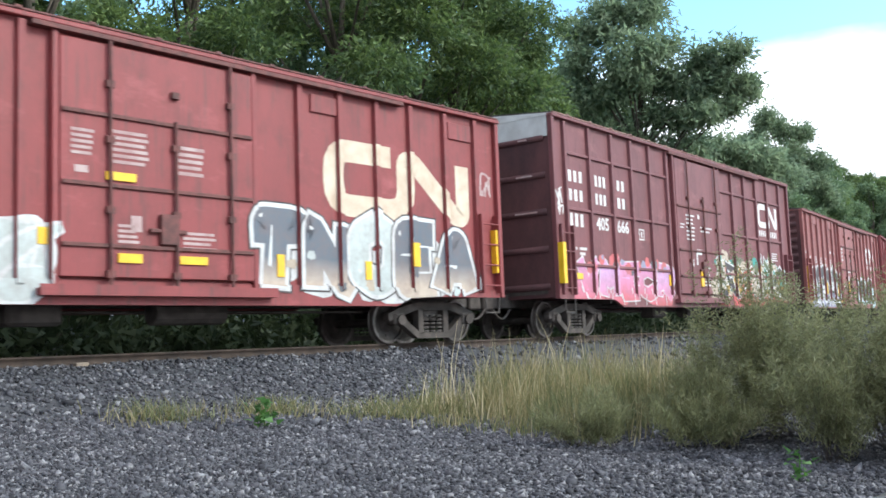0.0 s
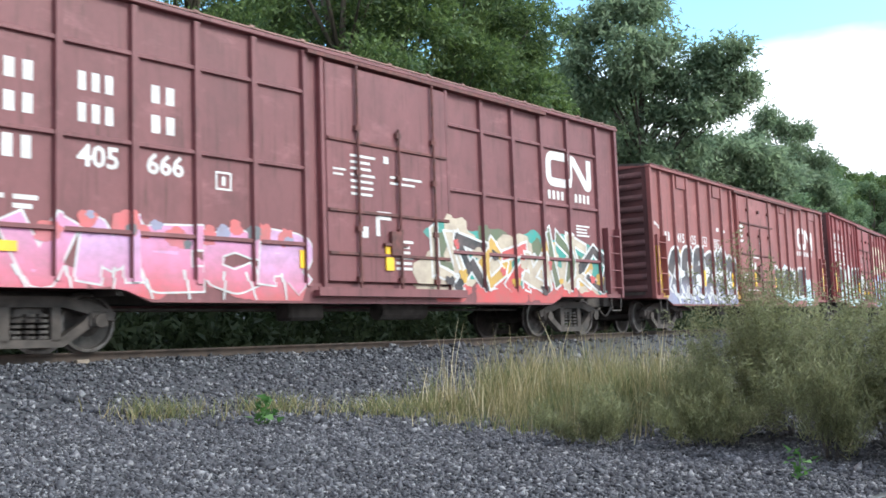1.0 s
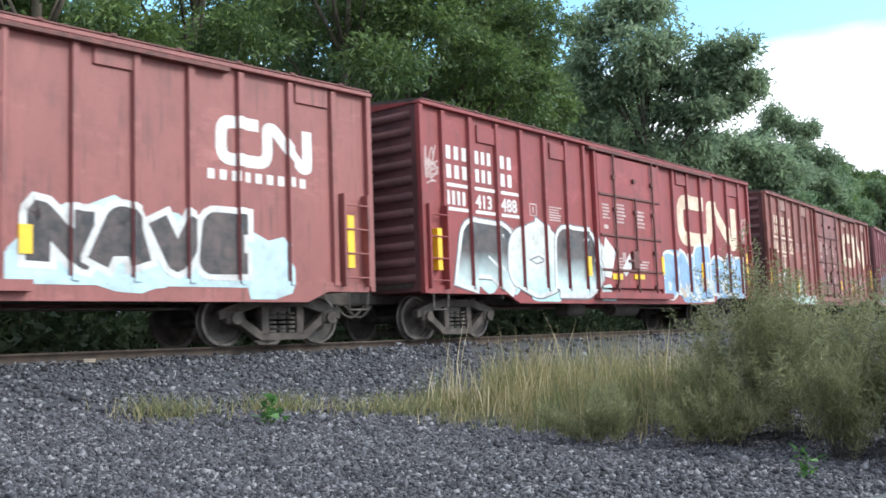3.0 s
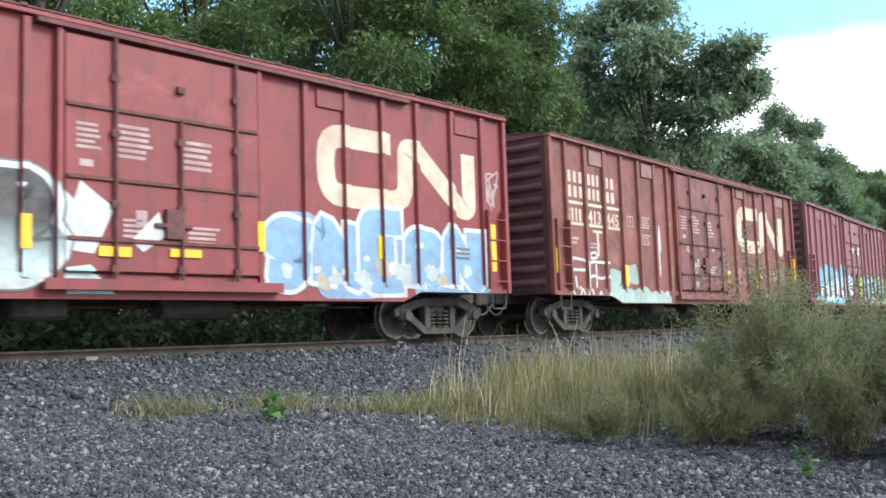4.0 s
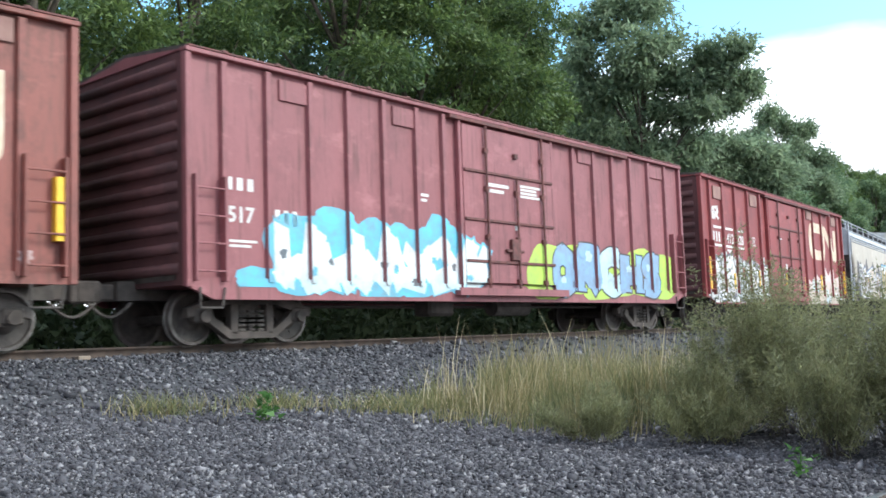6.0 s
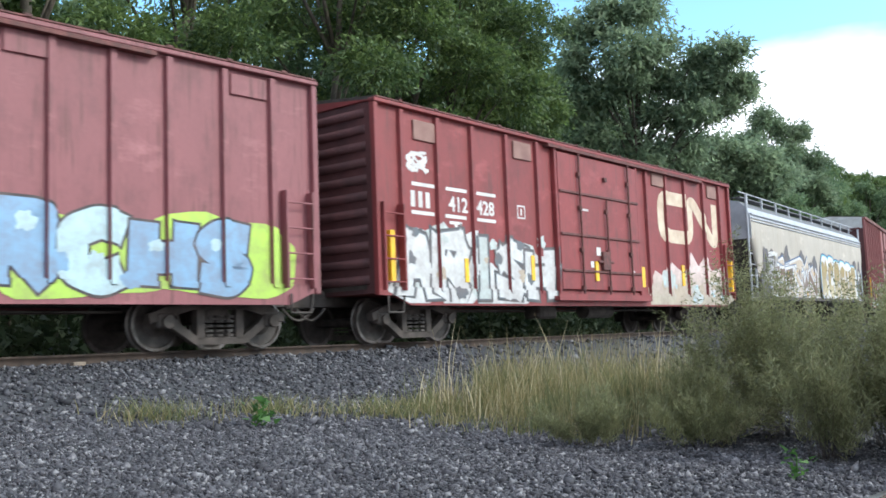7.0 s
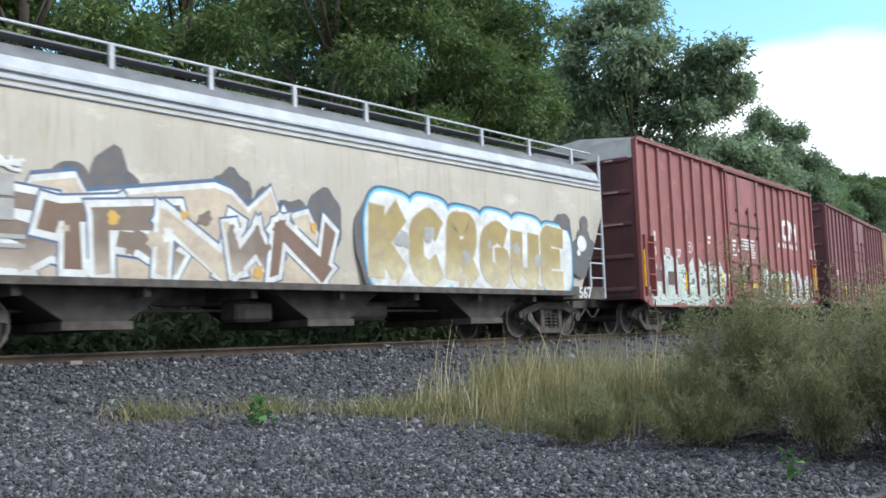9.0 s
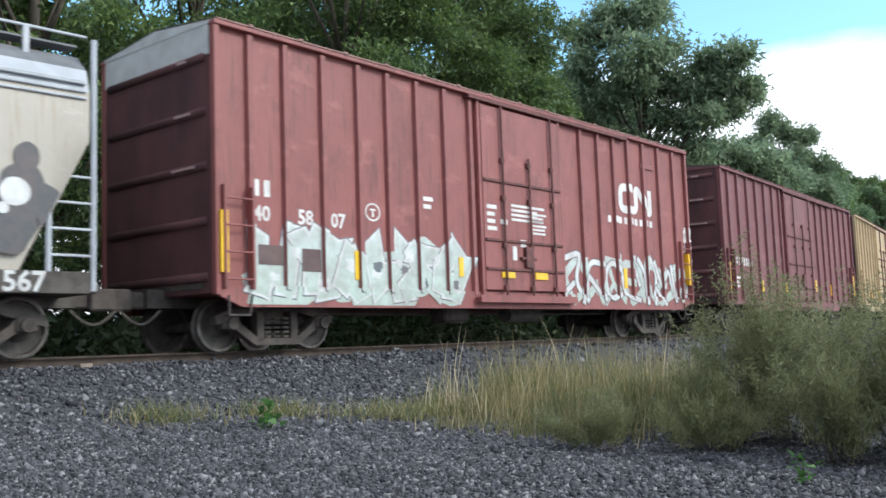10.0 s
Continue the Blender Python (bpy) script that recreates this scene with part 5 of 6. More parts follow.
def car_four():
    return car_spec(L=16.15, top=4.48, paint=RED_D, door_paint=DOOR_D, plate_paint=PLATE, label="brownish red boxcar with cream ribbon mark, dirty white sill", reflectors=[(0.06, 0.22, 1.34, 1.9), (3.32, 3.48, 1.12, 1.63), (6.05, 6.2, 1.18, 1.68), (9.76, 9.9, 1.3, 1.67), (12.46, 12.62, 1.2, 1.69), (15.84, 15.97, 1.43, 2.29)], paintwork=[
        ("ribbon_mark", "cream ribbon mark", flat(BIG_MARK), CREAM),
        ("lettering", "cream block lettering", flat(name_rows((0.88, 1.8, 2.68), (3.46, 3.11), 0.3) + rule_lines(2.98) + letter_bars(0.82, 1.5, 2.58, 2.88, 4) + rule_lines(2.49) + [rect(1.95, 2.4, 2.36, 2.42), rect(2.12, 2.22, 1.8, 2.36)]), CREAM),
        ("car_number", "cream stencilled number", flat(number_shapes("413", 1.75, 2.58, 0.31) + number_shapes("445", 2.63, 2.58, 0.31)), CREAM),
        ("stencilling", "faded small print", flat(door_print(6.44, 21) + frame_box(3.72, 4.05, 2.62, 2.9) + bars(4.5, 5.02, 2.64, 2.96, 5) + bars(4.5, 5.0, 2.2, 2.5, 5) + bars(0.85, 1.3, 2.05, 2.25, 2) + bars(1.8, 2.3, 1.98, 2.15, 2)) + [q for k in range(8) for q in scribble(10.0 + 0.65 * k, 10.5 + 0.65 * k, 1.25, 1.95, 50 + k, 0.045, 3, 0, 1 + 4 * k)], FADED),
        ("graffiti", "pale rubbed patches of old paint", patches(6.7, 9.6, 1.15, 1.5, 6, 91, (1, 0), 0.10, 0, 0.5) + patches(6.8, 9.5, 1.7, 2.6, 6, 92, (0, 0, 1), 0.10, 1, 0.45) + patches(10.1, 16.0, 0.95, 1.25, 9, 93, (1, 1, 0), 0.12, 2, 0.5) + patches(4.6, 6.3, 2.1, 2.9, 4, 94, (1, 0), 0.08, 3, 0.4), (FADED, PLATE)),
        ("graffiti", "white outlined graffiti", scribble(5.3, 5.6, 1.3, 2.9, 3, 0.05, 3, 0) + [(q, 1 + 0.04 * i, 0) for i, q in enumerate(q for path in (((0.95, 1.72), (0.80, 1.2), (0.86, 0.86), (1.15, 0.80), (1.25, 1.1), (1.38, 0.80), (1.55, 0.84), (1.58, 1.68), (0.95, 1.72)), ((0.96, 1.45), (1.5, 1.45)), ((1.05, 1.3), (1.1, 1.0)), ((1.72, 0.84), (2.0, 0.78), (2.1, 1.0), (2.22, 0.78), (2.6, 0.84), (2.72, 1.2), (2.62, 1.66), (1.75, 1.66), (1.7, 1.0), (1.76, 0.84)), ((1.6, 1.28), (1.95, 1.34), (2.2, 1.26), (2.55, 1.32)), ((2.02, 1.6), (2.02, 1.05)), ((1.8, 1.74), (1.75, 1.85), (2.05, 1.9), (2.1, 1.76), (1.8, 1.74))) for q in stroke(rounded(path, 0.12, 3), 0.065))], (P_WHITE,)),
        ("graffiti", "pale aqua smears along the sill", spikes(2.55, 5.95, 0.70, (0.98, 1.2, 1.1, 1.18, 0.98, 1.05, 1.12, 0.95, 1.02, 0.9, 1.0, 0.86), 0, 0) + [(blob(3.9, 1.4, 0.3, 0.25, random.Random(3), 10, 0.2, 0.6), 2, 0), (blob(2.95, 1.3, 0.32, 0.22, random.Random(6), 10, 0.2, 0.6), 3, 0)] + patches(2.9, 5.8, 0.8, 1.05, 9, 61, (1, 0), 0.09, 4, 0.4), (P_MINT, P_MIST))])


def car_five():
    return car_spec(L=16.3, deep=(0.05, 16.0), top=4.5, paint=RED_C, label="faded rose red boxcar with cyan and lime graffiti", reflectors=[], paintwork=[
        ("car_number", "white stencilled number", flat(letter_bars(0.78, 1.4, 2.4, 2.6, 3) + number_shapes("517", 0.80, 1.9, 0.25) + letter_bars(1.75, 2.3, 1.9, 2.15, 3)), WHITE),
        ("stencilling", "small white print", flat(bars(8.5, 9.3, 2.93, 3.23, 4, 0.3) + bars(7.3, 8.1, 2.95, 3.2, 2) + bars(0.8, 1.4, 1.5, 1.65, 2) + bars(5.35, 5.6, 2.6, 2.8, 2) + [rect(8.25, 8.4, 2.2, 2.3)]), WHITE),
        ("graffiti", "cyan and white graffiti", [(blob(2.3 + 0.9 * i, 1.45 + 0.12 * math.sin(i * 2), 0.75, 0.75, random.Random(8 + i), 14, 0.22, 0.2, 0.75), -5 + 0.3 * i, 0) for i in range(5)] + [(blob(1.4, 0.95, 0.5, 0.3, random.Random(9), 10, 0.2, 0, 0.88), -2.5, 0)] + piece(1.75, 7.2, 0.76, 2.08, (8, 8, 8, 3, 4, 7), 13, 0.42, ((0, 0.05),), (1,), sharp=True, merged=True, wobble=0.08, rise=0.25, lap=0.3) + patches(1.8, 7.0, 1.0, 1.6, 10, 15, (3, 0), 0.07, 9, 0.4), (P_CYAN, P_SNOW, P_ICE, P_GREY)),
        ("graffiti", "light blue and lime graffiti edged in black", graffiti(9.0, 15.5, 0.72, 1.9, 1, 1, (0,), None, 0, 0.1, 0.05, None, solid=False, cloud_n=6)[:6] + [(p, lv + 4, sl) for p, lv, sl in piece(9.7, 15.0, 0.74, 2.12, "ORCHS", 19, 0.46, ((2, 0.04),), (1, 1, 3), wobble=0.03, lap=0.1, rise=0.1)] + patches(10.0, 14.7, 1.0, 1.8, 9, 66, (3, 1), 0.14, 14, 0.3), (P_LIME, P_SKY, P_BLACK, P_ICE))])


def car_six():
    return car_spec(L=16.3, deep=(0.45, 16.0), top=4.48, paint=RED_E, plate_paint=PLATE, door=(6.05, 10.1), ribs=[0.77, 1.85, 2.98, 4.2, 5.41, 10.71, 11.89, 13.11, 14.38, 15.56], label="red boxcar with white graffiti and rusty plug door", reflectors=[(0.28, 0.4, 1.1, 2.05), (2.62, 2.74, 1.15, 1.63), (5.03, 5.16, 1.24, 1.79), (7.63, 7.78, 1.28, 1.75), (10.24, 10.42, 1.18, 1.71), (12.7, 12.86, 1.26, 1.85), (16.0, 16.15, 1.13, 2.09)], plates=[(1.15, 1.8, 3.86, 4.25), (4.51, 5.2, 3.91, 4.3), (11.11, 11.8, 3.97, 4.35), (14.74, 15.4, 3.95, 4.32)], paintwork=[
        ("ribbon_mark", "cream ribbon mark", flat(ribbon_mark(11.4, 15.4, 2.45, 3.9, 0.38)), CREAM),
        ("lettering", "white block lettering", flat(rule_lines(2.97, (1.08, 2.12, 3.12)) + letter_bars(1.04, 1.7, 2.56, 2.87, 3) + rule_lines(2.42, (1.05, 2.08, 3.1)) + [rect(2.2, 2.6, 2.3, 2.36), rect(2.36, 2.45, 2.12, 2.3)]), WHITE),
        ("car_number", "white stencilled number", flat(number_shapes("412", 2.2, 2.57, 0.3) + number_shapes("428", 3.12, 2.57, 0.3)), WHITE),
        ("stencilling", "small white print", flat(frame_box(4.6, 4.9, 2.59, 2.88) + [rect(7.1, 7.45, 2.95, 3.0), rect(7.75, 7.95, 1.9, 2.1), rect(9.5, 9.65, 1.5, 1.58), rect(7.45, 7.6, 1.6, 1.75)]) + scribble(0.9, 1.6, 3.2, 3.65, 4, 0.06, 8), WHITE),
        ("graffiti", "white and grey worn graffiti", patches(0.9, 5.7, 1.0, 1.7, 9, 26, (0, 1, 0), 0.55, -8) + piece(0.6, 5.9, 0.74, 2.25, "ARISH", 27, 0.40, ((4, 0.045), (2, 0.03)), (0, 0, 1), sharp=True, wobble=0.06, rise=0.2) + patches(0.9, 5.7, 1.95, 2.15, 6, 28, (2, 1), 0.16, 9, 0.3) + patches(0.8, 5.7, 0.85, 1.7, 11, 29, (2, 0, 3), 0.13, 10, 0.45), (P_WHITE, P_MIST, P_GREY, P_BEIGE, P_SOOT)),
        ("graffiti", "faded white and cream spray", spikes(10.6, 16.2, 0.72, (1.15, 1.65, 1.5, 1.95, 1.75, 1.6, 2.25, 1.85, 2.15, 1.75, 1.8, 1.95, 1.55), 0, 0) + patches(10.9, 16.0, 0.9, 1.5, 12, 40, (0, 3, 1, 3), 0.24, 2, 0.35) + patches(11.2, 15.8, 0.85, 1.4, 6, 44, (4,), 0.08, 4) + [(frame_box(14.6, 15.2, 1.1, 1.4, 0.07)[k], 6, 2) for k in range(4)], (P_DRIFT, P_MIST, P_WHITE, P_BEIGE, P_ICE))])


def car_eight():
    return car_spec(L=16.2, deep=(0.05, 15.9), top=5.15, paint=RED_A, white_top=True, pale_roof=True, corrugations=5, door=(6.55, 9.65), ribs=[0.71, 1.45, 2.3, 3.16, 3.92, 4.74, 5.57, 6.38, 10.62, 11.43, 12.18, 12.92, 13.71, 14.55, 15.41], label="tall red boxcar with white end top and pale graffiti", plates=[(13.6, 14.3, 4.4, 4.52)], door_bars=(1.5, 2.1, 3.35), reflectors=[(0.05, 0.19, 1.2, 2.16), (3.0, 3.12, 1.17, 1.68), (5.9, 6.04, 1.31, 1.7), (7.17, 7.62, 1.32, 1.44), (8.38, 8.85, 1.31, 1.46), (12.46, 12.62, 1.21, 1.71), (15.9, 16.05, 1.36, 2.23)], paintwork=[
        ("car_number", "white stencilled number", flat(letter_bars(0.78, 1.22, 2.46, 2.73, 2) + number_shapes("40", 0.78, 2.07, 0.25) + number_shapes("58", 1.71, 2.07, 0.25) + number_shapes("07", 2.46, 2.07, 0.25)), WHITE),
        ("ribbon_mark", "small white ribbon mark", flat(ribbon_mark(12.42, 14.15, 3.13, 3.9, 0.2) + letter_bars(11.85, 14.25, 2.85, 3.02, 9)), WHITE),
        ("stencilling", "small white print", flat(outline_of(blob(3.5, 2.41, 0.18, 0.15, random.Random(1), 16, 0.0), 0.03) + [rect(3.42, 3.58, 2.44, 2.47), rect(3.48, 3.52, 2.32, 2.44)] + bars(7.6, 8.9, 2.55, 2.95, 4) + bars(6.75, 7.1, 2.3, 2.9, 4) + bars(8.3, 8.95, 2.3, 2.8, 6) + [rect(7.2, 7.45, 2.45, 2.55), rect(7.6, 7.75, 1.7, 2.0), rect(7.9, 8.1, 2.0, 2.15)] + bars(4.9, 5.2, 2.6, 2.9, 2)) + scribble(15.9, 16.3, 2.2, 3.0, 5, 0.05, 6), WHITE),
        ("graffiti", "pale grey green graffiti", patches(0.9, 5.9, 1.0, 1.6, 8, 30, (0,), 0.5, -8, 0.2) + piece(0.75, 6.15, 0.74, 2.08, (8, 5, 7, 8, 1, 4), 31, 0.40, ((2, 0.02), (1, 0.045)), (0,), sharp=True, wobble=0.1, rise=0.25, lap=0.3) + patches(1.0, 5.9, 0.9, 1.8, 9, 32, (1,), 0.11, 9, 0.45) + patches(3.2, 6.0, 1.0, 1.5, 4, 34, (2,), 0.10, 11, 0.4) + [(rect(0.86, 1.36, 1.36, 1.68), 14, 3), (rect(1.78, 2.2, 1.28, 1.66), 14, 3)], (P_SAGE, P_WHITE, P_GREY, P_PANEL)),
        ("graffiti", "white lined graffiti", piece(9.75, 16.05, 0.76, 2.1, (4, 8, 1, 6, 0, 3, 4), 37, 0.20, (), (1,), wobble=0.1, lap=0.3, sharp=True) + [(p, lv + 6, sl) for p, lv, sl in piece(9.7, 16.0, 0.76, 2.15, (1, 0, 4, 3, 5, 7, 8), 33, 0.13, ((2, 0.025),), (0,), wobble=0.1, lap=0.3)], (P_WHITE, P_SAGE, P_SOOT))])


def car_nine():
    return car_spec(L=16.4, top=5.08, paint=RED_B, corrugations=6, label="dark red tall boxcar further down the train", plates=[], paintwork=[("stencilling", "small white print", flat(letter_bars(1.0, 2.6, 2.1, 2.35, 7) + bars(0.8, 1.6, 1.4, 1.8, 3)), WHITE)])


def car_ten():
    return car_spec(L=16.4, top=5.05, paint=TAN, corrugations=6, label="tan yellow boxcar at the end of view", plates=[], paintwork=[])


def make_hopper():
    """The covered hopper: bowed cream sides, grey top, roof walk and railed edges, sloped ends over open platforms."""
    L, top = 17.5, 4.2
    car = tagged(new("hopper_wagon"), "cream and grey covered hopper wagon with dark graffiti", "hopper wagon", "wagons of the freight train")
    X = lambda a: a - L / 2
    prof = [(0.93, 1.52), (2.0, 1.60), (3.2, 1.605), (3.62, 1.60), (3.95, 1.50), (4.2, 1.22), (4.31, 0.62), (4.33, 0.0)]
    full = [(z, -y) for z, y in prof] + [(z, y) for z, y in prof[-2::-1]]
    xs = np.concatenate([np.linspace(0.15, 1.2, 8), np.linspace(1.7, L - 1.7, 24), np.linspace(L - 1.2, L - 0.15, 8)])
    # the shell is cut at each end by the slope sheet
    verts, faces, k = [], [], len(full)
    for x in xs:
        edge = min(x - 0.15, L - 0.15 - x)
        floor = 0.93 + max(0.0, (1.0 - edge)) / 1.0 * 2.0
        for z, y in full:
            verts.append((X(x), y if z >= floor else y, max(z, floor)))
    for j in range(len(xs) - 1):
        for i in range(k - 1):
            faces.append((j * k + i, (j + 1) * k + i, (j + 1) * k + i + 1, j * k + i + 1))
    ob = raw("shell", verts, faces, HOPPER, car)
    ob.data.materials.append(HOPPER_TOP)
    ob.data.materials.append(HOPPER_ROOF)
    mean = [(verts[f[0]][2] + verts[f[3]][2]) / 2 for f in faces]
    idx = [2 if z > 4.0 else 1 if z > 3.6 else 0 for z in mean]
    ob.data.polygons.foreach_set("material_index", np.array(idx, np.int32))
    ob.data.shade_smooth()
    tagged(ob, "bowed cream side sheets and grey top")
    for e in (0, 1):
        xe = 0.15 if e == 0 else L - 0.15
        s = 1 if e == 0 else -1
        bm = bmesh.new()
        pts = [(z, y) for z, y in full if z >= 2.9]
        bm.faces.new([bm.verts.new((X(xe), y, z)) for z, y in pts] + [bm.verts.new((X(xe), 1.6, 2.93)), bm.verts.new((X(xe), -1.6, 2.93))])
        part("end_sheet", bm, HOPPER_TOP, car, "grey end sheet")
        bm = bmesh.new()
        bm.faces.new([bm.verts.new(p) for p in ((X(xe), -1.59, 2.93), (X(xe), 1.59, 2.93), (X(xe + s * 1.0), 1.55, 0.95), (X(xe + s * 1.0), -1.55, 0.95))])
        part("slope_sheet", bm, STEEL, car, "dark slope sheet over the open end platform")
        part("end_platform", boxes((X(min(xe - s * 0.2, xe + s * 1.7)), X(max(xe - s * 0.2, xe + s * 1.7)), -1.5, 1.5, 0.86, 0.98)), STEEL, car)
        for y in (-1.52, 1.52):
            for dx in (0.0, 0.62):
                bm = bmesh.new()
                tube(bm, (X(xe - s * 0.1 + s * dx), y, 0.88), (X(xe - s * 0.1 + s * dx), y, 4.4 if dx == 0 else 2.4), 0.04, 6)
                part("corner_stanchion", bm, HOPPER_TOP, car)
            for i in range(5):
                bm = bmesh.new()
                z = 1.0 + i * 0.36
                tube(bm, (X(xe - s * 0.1), y, z), (X(xe + s * 0.52), y, z), 0.02, 6)
                part("ladder_rung", bm, HOPPER_TOP, car)
        for y in (-0.7, 0.7):
            bm = bmesh.new()
            tube(bm, (X(xe), y, 2.9), (X(xe + s * 0.9), y, 1.0), 0.06, 6)
            part("end_brace", bm, STEEL, car)
    for z, w in ((3.74, 0.03), (3.62, 0.025), (3.52, 0.02), (0.97, 0.06)):
        part("side_stiffener", boxes((X(0.2 if z > 2 else 1.5), X(L - (0.2 if z > 2 else 1.5)), -1.64, -1.55, z - w, z + w), bevel=0.01), HOPPER_TOP if z > 2 else STEEL, car)
    bm = boxes((X(0.2), X(L - 0.2), -0.3, 0.3, 4.40, 4.43), (X(0.2), X(L - 0.2), -1.30, -1.0, 4.32, 4.35))
    part("roof_walk", bm, HOPPER_ROOF, car, "dark grey roof walkway")
    for y in (-1.28, 1.28):
        bm = bmesh.new()
        tube(bm, (X(0.05), y, 4.50), (X(L - 0.05), y, 4.50), 0.024, 6)
        part("running_rail", bm, HOPPER_TOP, car, "pale edge rail along the roof")
        for i in range(10):
            x = 0.9 + i * (L - 1.8) / 9
            part("rail_post", boxes((X(x - 0.04), X(x + 0.04), y - 0.03, y + 0.03, 4.12, 4.5)), HOPPER_TOP, car)
    for i in range(6):
        part("roof_hatch", boxes((X(1.6 + i * 2.7), X(2.5 + i * 2.7), -0.42, 0.42, 4.3, 4.40), bevel=0.03), HOPPER_TOP, car)
    for i in range(3):
        c = 4.2 + i * 4.45
        bm = bmesh.new()
        prism(bm, [(X(c - 1.3), 0.95), (X(c + 1.3), 0.95), (X(c + 0.45), 0.42), (X(c - 0.45), 0.42)], -1.2, 1.2)
        part("discharge_hopper", bm, CHUTE_SHADE, car, "discharge chute with the shade under the wagon painted in")
        part("outlet_gate", boxes((X(c - 0.55), X(c + 0.55), -1.25, 1.25, 0.32, 0.44)), TRUCK, car)
    for a, b in ((0.1, 1.9), (L - 1.9, L - 0.1)):
        part("end_sill", boxes((X(a), X(b), -1.56, -1.48, 0.84, 1.14), bevel=0.01), STEEL, car, "dark painted end sill")
    make_underframe(car, L, 0.86, 1.75)
    crest = ((1.9, 1.5), (3.0, 1.85), (3.2, 2.3), (4.0, 2.42), (4.2, 2.15), (6.9, 2.5), (7.3, 2.42), (7.7, 2.16), (8.3, 2.55), (8.55, 2.06), (9.3, 2.24), (9.75, 1.5))
    g = []
    for j, (slot, d) in enumerate(((6, 0.12), (1, 0.06), (3, -0.03))):
        for (a, za), (b, zb) in zip(crest, crest[1:]):
            g.append(([(a - (d if a < 2 else 0), 0.96), (b + (d if b > 9.7 else 0), 0.96), (b + (d if b > 9.7 else 0), zb + d), (a - (d if a < 2 else 0), za + d)], -6 + j, slot))
    g += piece(2.2, 9.7, 0.96, 2.22, "STRNWN", 41, 0.30, ((6, 0.035), (1, 0.10)), (0, 4, 0, 3), sharp=True, wobble=0.13, rise=0.15, lap=0.4) + patches(3.3, 9.6, 1.1, 2.0, 16, 42, (0, 3, 1, 5), 0.09, 12, 0.45)
    g2 = piece(9.68, 16.12, 0.98, 2.34, "KCRGUE", 43, 0.40, ((3, 0.02),), (0,), wobble=0.03, rise=0.04, lap=-0.06) + patches(10.0, 15.8, 1.0, 1.25, 9, 45, (1, 3), 0.12, 9, 0.4) + patches(10.2, 15.6, 1.5, 1.9, 6, 46, (4,), 0.12, 10, 0.3)
    back = [(blob(2.55 + 0.66 * i, 1.95 + 0.16 * math.sin(i * 2.1), 0.42, 0.62 + 0.16 * math.cos(i * 1.7), random.Random(60 + i), 14, 0.14, 0.2, 1.0), -14 + i * 0.3, 0) for i in range(21)] + [(blob(2.3, 1.45, 0.55, 0.5, random.Random(90), 14, 0.1, 0, 1.0), -15, 0)] + [(blob(16.0 + 0.25 * i, 2.3 - 0.25 * i, 0.28, 0.24, random.Random(80 + i), 12, 0.06), -6 + i, 0) for i in range(4)] + [(blob(15.2, 2.62, 0.24, 0.2, random.Random(85), 12, 0.05), -2, 0), (blob(16.05, 2.62, 0.17, 0.2, random.Random(86), 12, 0.05), -2, 0)]
    rims = [(blob(9.78 + 1.07 * (i + 0.5), 1.68, 0.66 + d, 0.74 + d + 0.04 * math.sin(i * 2.2), random.Random(5), 20, 0.02, 0.75, 0.96), lv + 0.1 * i, slot) for d, lv, slot in ((0.10, -6, 5), (0.055, -4.5, 2), (0.015, -3, 1)) for i in range(6)]
    slope = lambda x: 1.24 - 0.17 * (x - 9.75) / 6.4          # the gold piece stands taller at its start
    rims, g2 = ([([(x, 0.96 + (z - 0.96) * slope(x)) for x, z in p], lv, sl) for p, lv, sl in q] for q in (rims, g2))
    dots = [(blob(2.35 + 0.18 * i, 1.75 - 0.1 * (i % 2), 0.07, 0.07, random.Random(i), 10, 0.02), 3, 0) for i in range(3)] + [(blob(15.9, 2.15, 0.20, 0.19, random.Random(3), 14, 0.02), 3, 0), (blob(15.75, 1.93, 0.08, 0.08, random.Random(4), 10, 0.02), 3, 0)]
    g = [([(3.1 + (x - 2.1) * 0.79, z) for x, z in p], lv, sl) for p, lv, sl in g]
    rims, g2 = ([([(x + 0.5, z) for x, z in p], lv, sl) for p, lv, sl in q] for q in (rims, g2))
    beside = lambda p: 1.4 if p[0][0] > 15.3 else 0.5 if p[0][0] > 10 else 0.0          # each cloud keeps its shape
    dots, back = ([([(x + beside(p), z) for x, z in p], lv, sl) for p, lv, sl in q] for q in (dots, back))
    tag = scribble(2.75, 3.95, 2.38, 2.6, 16, 0.05, 7)
    for name, label, sh, mats in (("graffiti", "white tag over the data panel", tag, (P_WHITE,)), ("graffiti", "black spray clouds", back, (P_SOOT,)), ("graffiti", "brown and white angular graffiti edged in black", g, (P_UMBER, P_WHITE, P_NAVY, P_BEIGE, P_BROWN, P_ORANGE, P_NAVY)), ("graffiti", "gold and white graffiti edged in blue", rims + g2, (P_GOLD, P_WHITE, P_CYAN, P_BEIGE, P_MIST2, P_NAVY)), ("graffiti", "white spray dots", dots, (P_WHITE,)), ("lettering", "painted number on the sill", flat(number_shapes("567", 17.17, 0.87, 0.27)), (P_WHITE,)), ("stencilling", "dark data panel", flat([rect(2.5, 3.75, 2.06, 2.34), rect(2.5, 3.75, 1.74, 2.02), rect(2.5, 3.9, 1.5, 1.56), rect(2.5, 3.9, 1.38, 1.44)]), (P_MIST2,)), ("car_number", "dark stencilled number", [(p, 2, 0) for p in number_shapes("515446", 2.55, 1.79, 0.19)] + [(p, 2, 0) for p in letter_bars(2.6, 3.6, 2.1, 2.29, 4)], (P_BLACK,))):
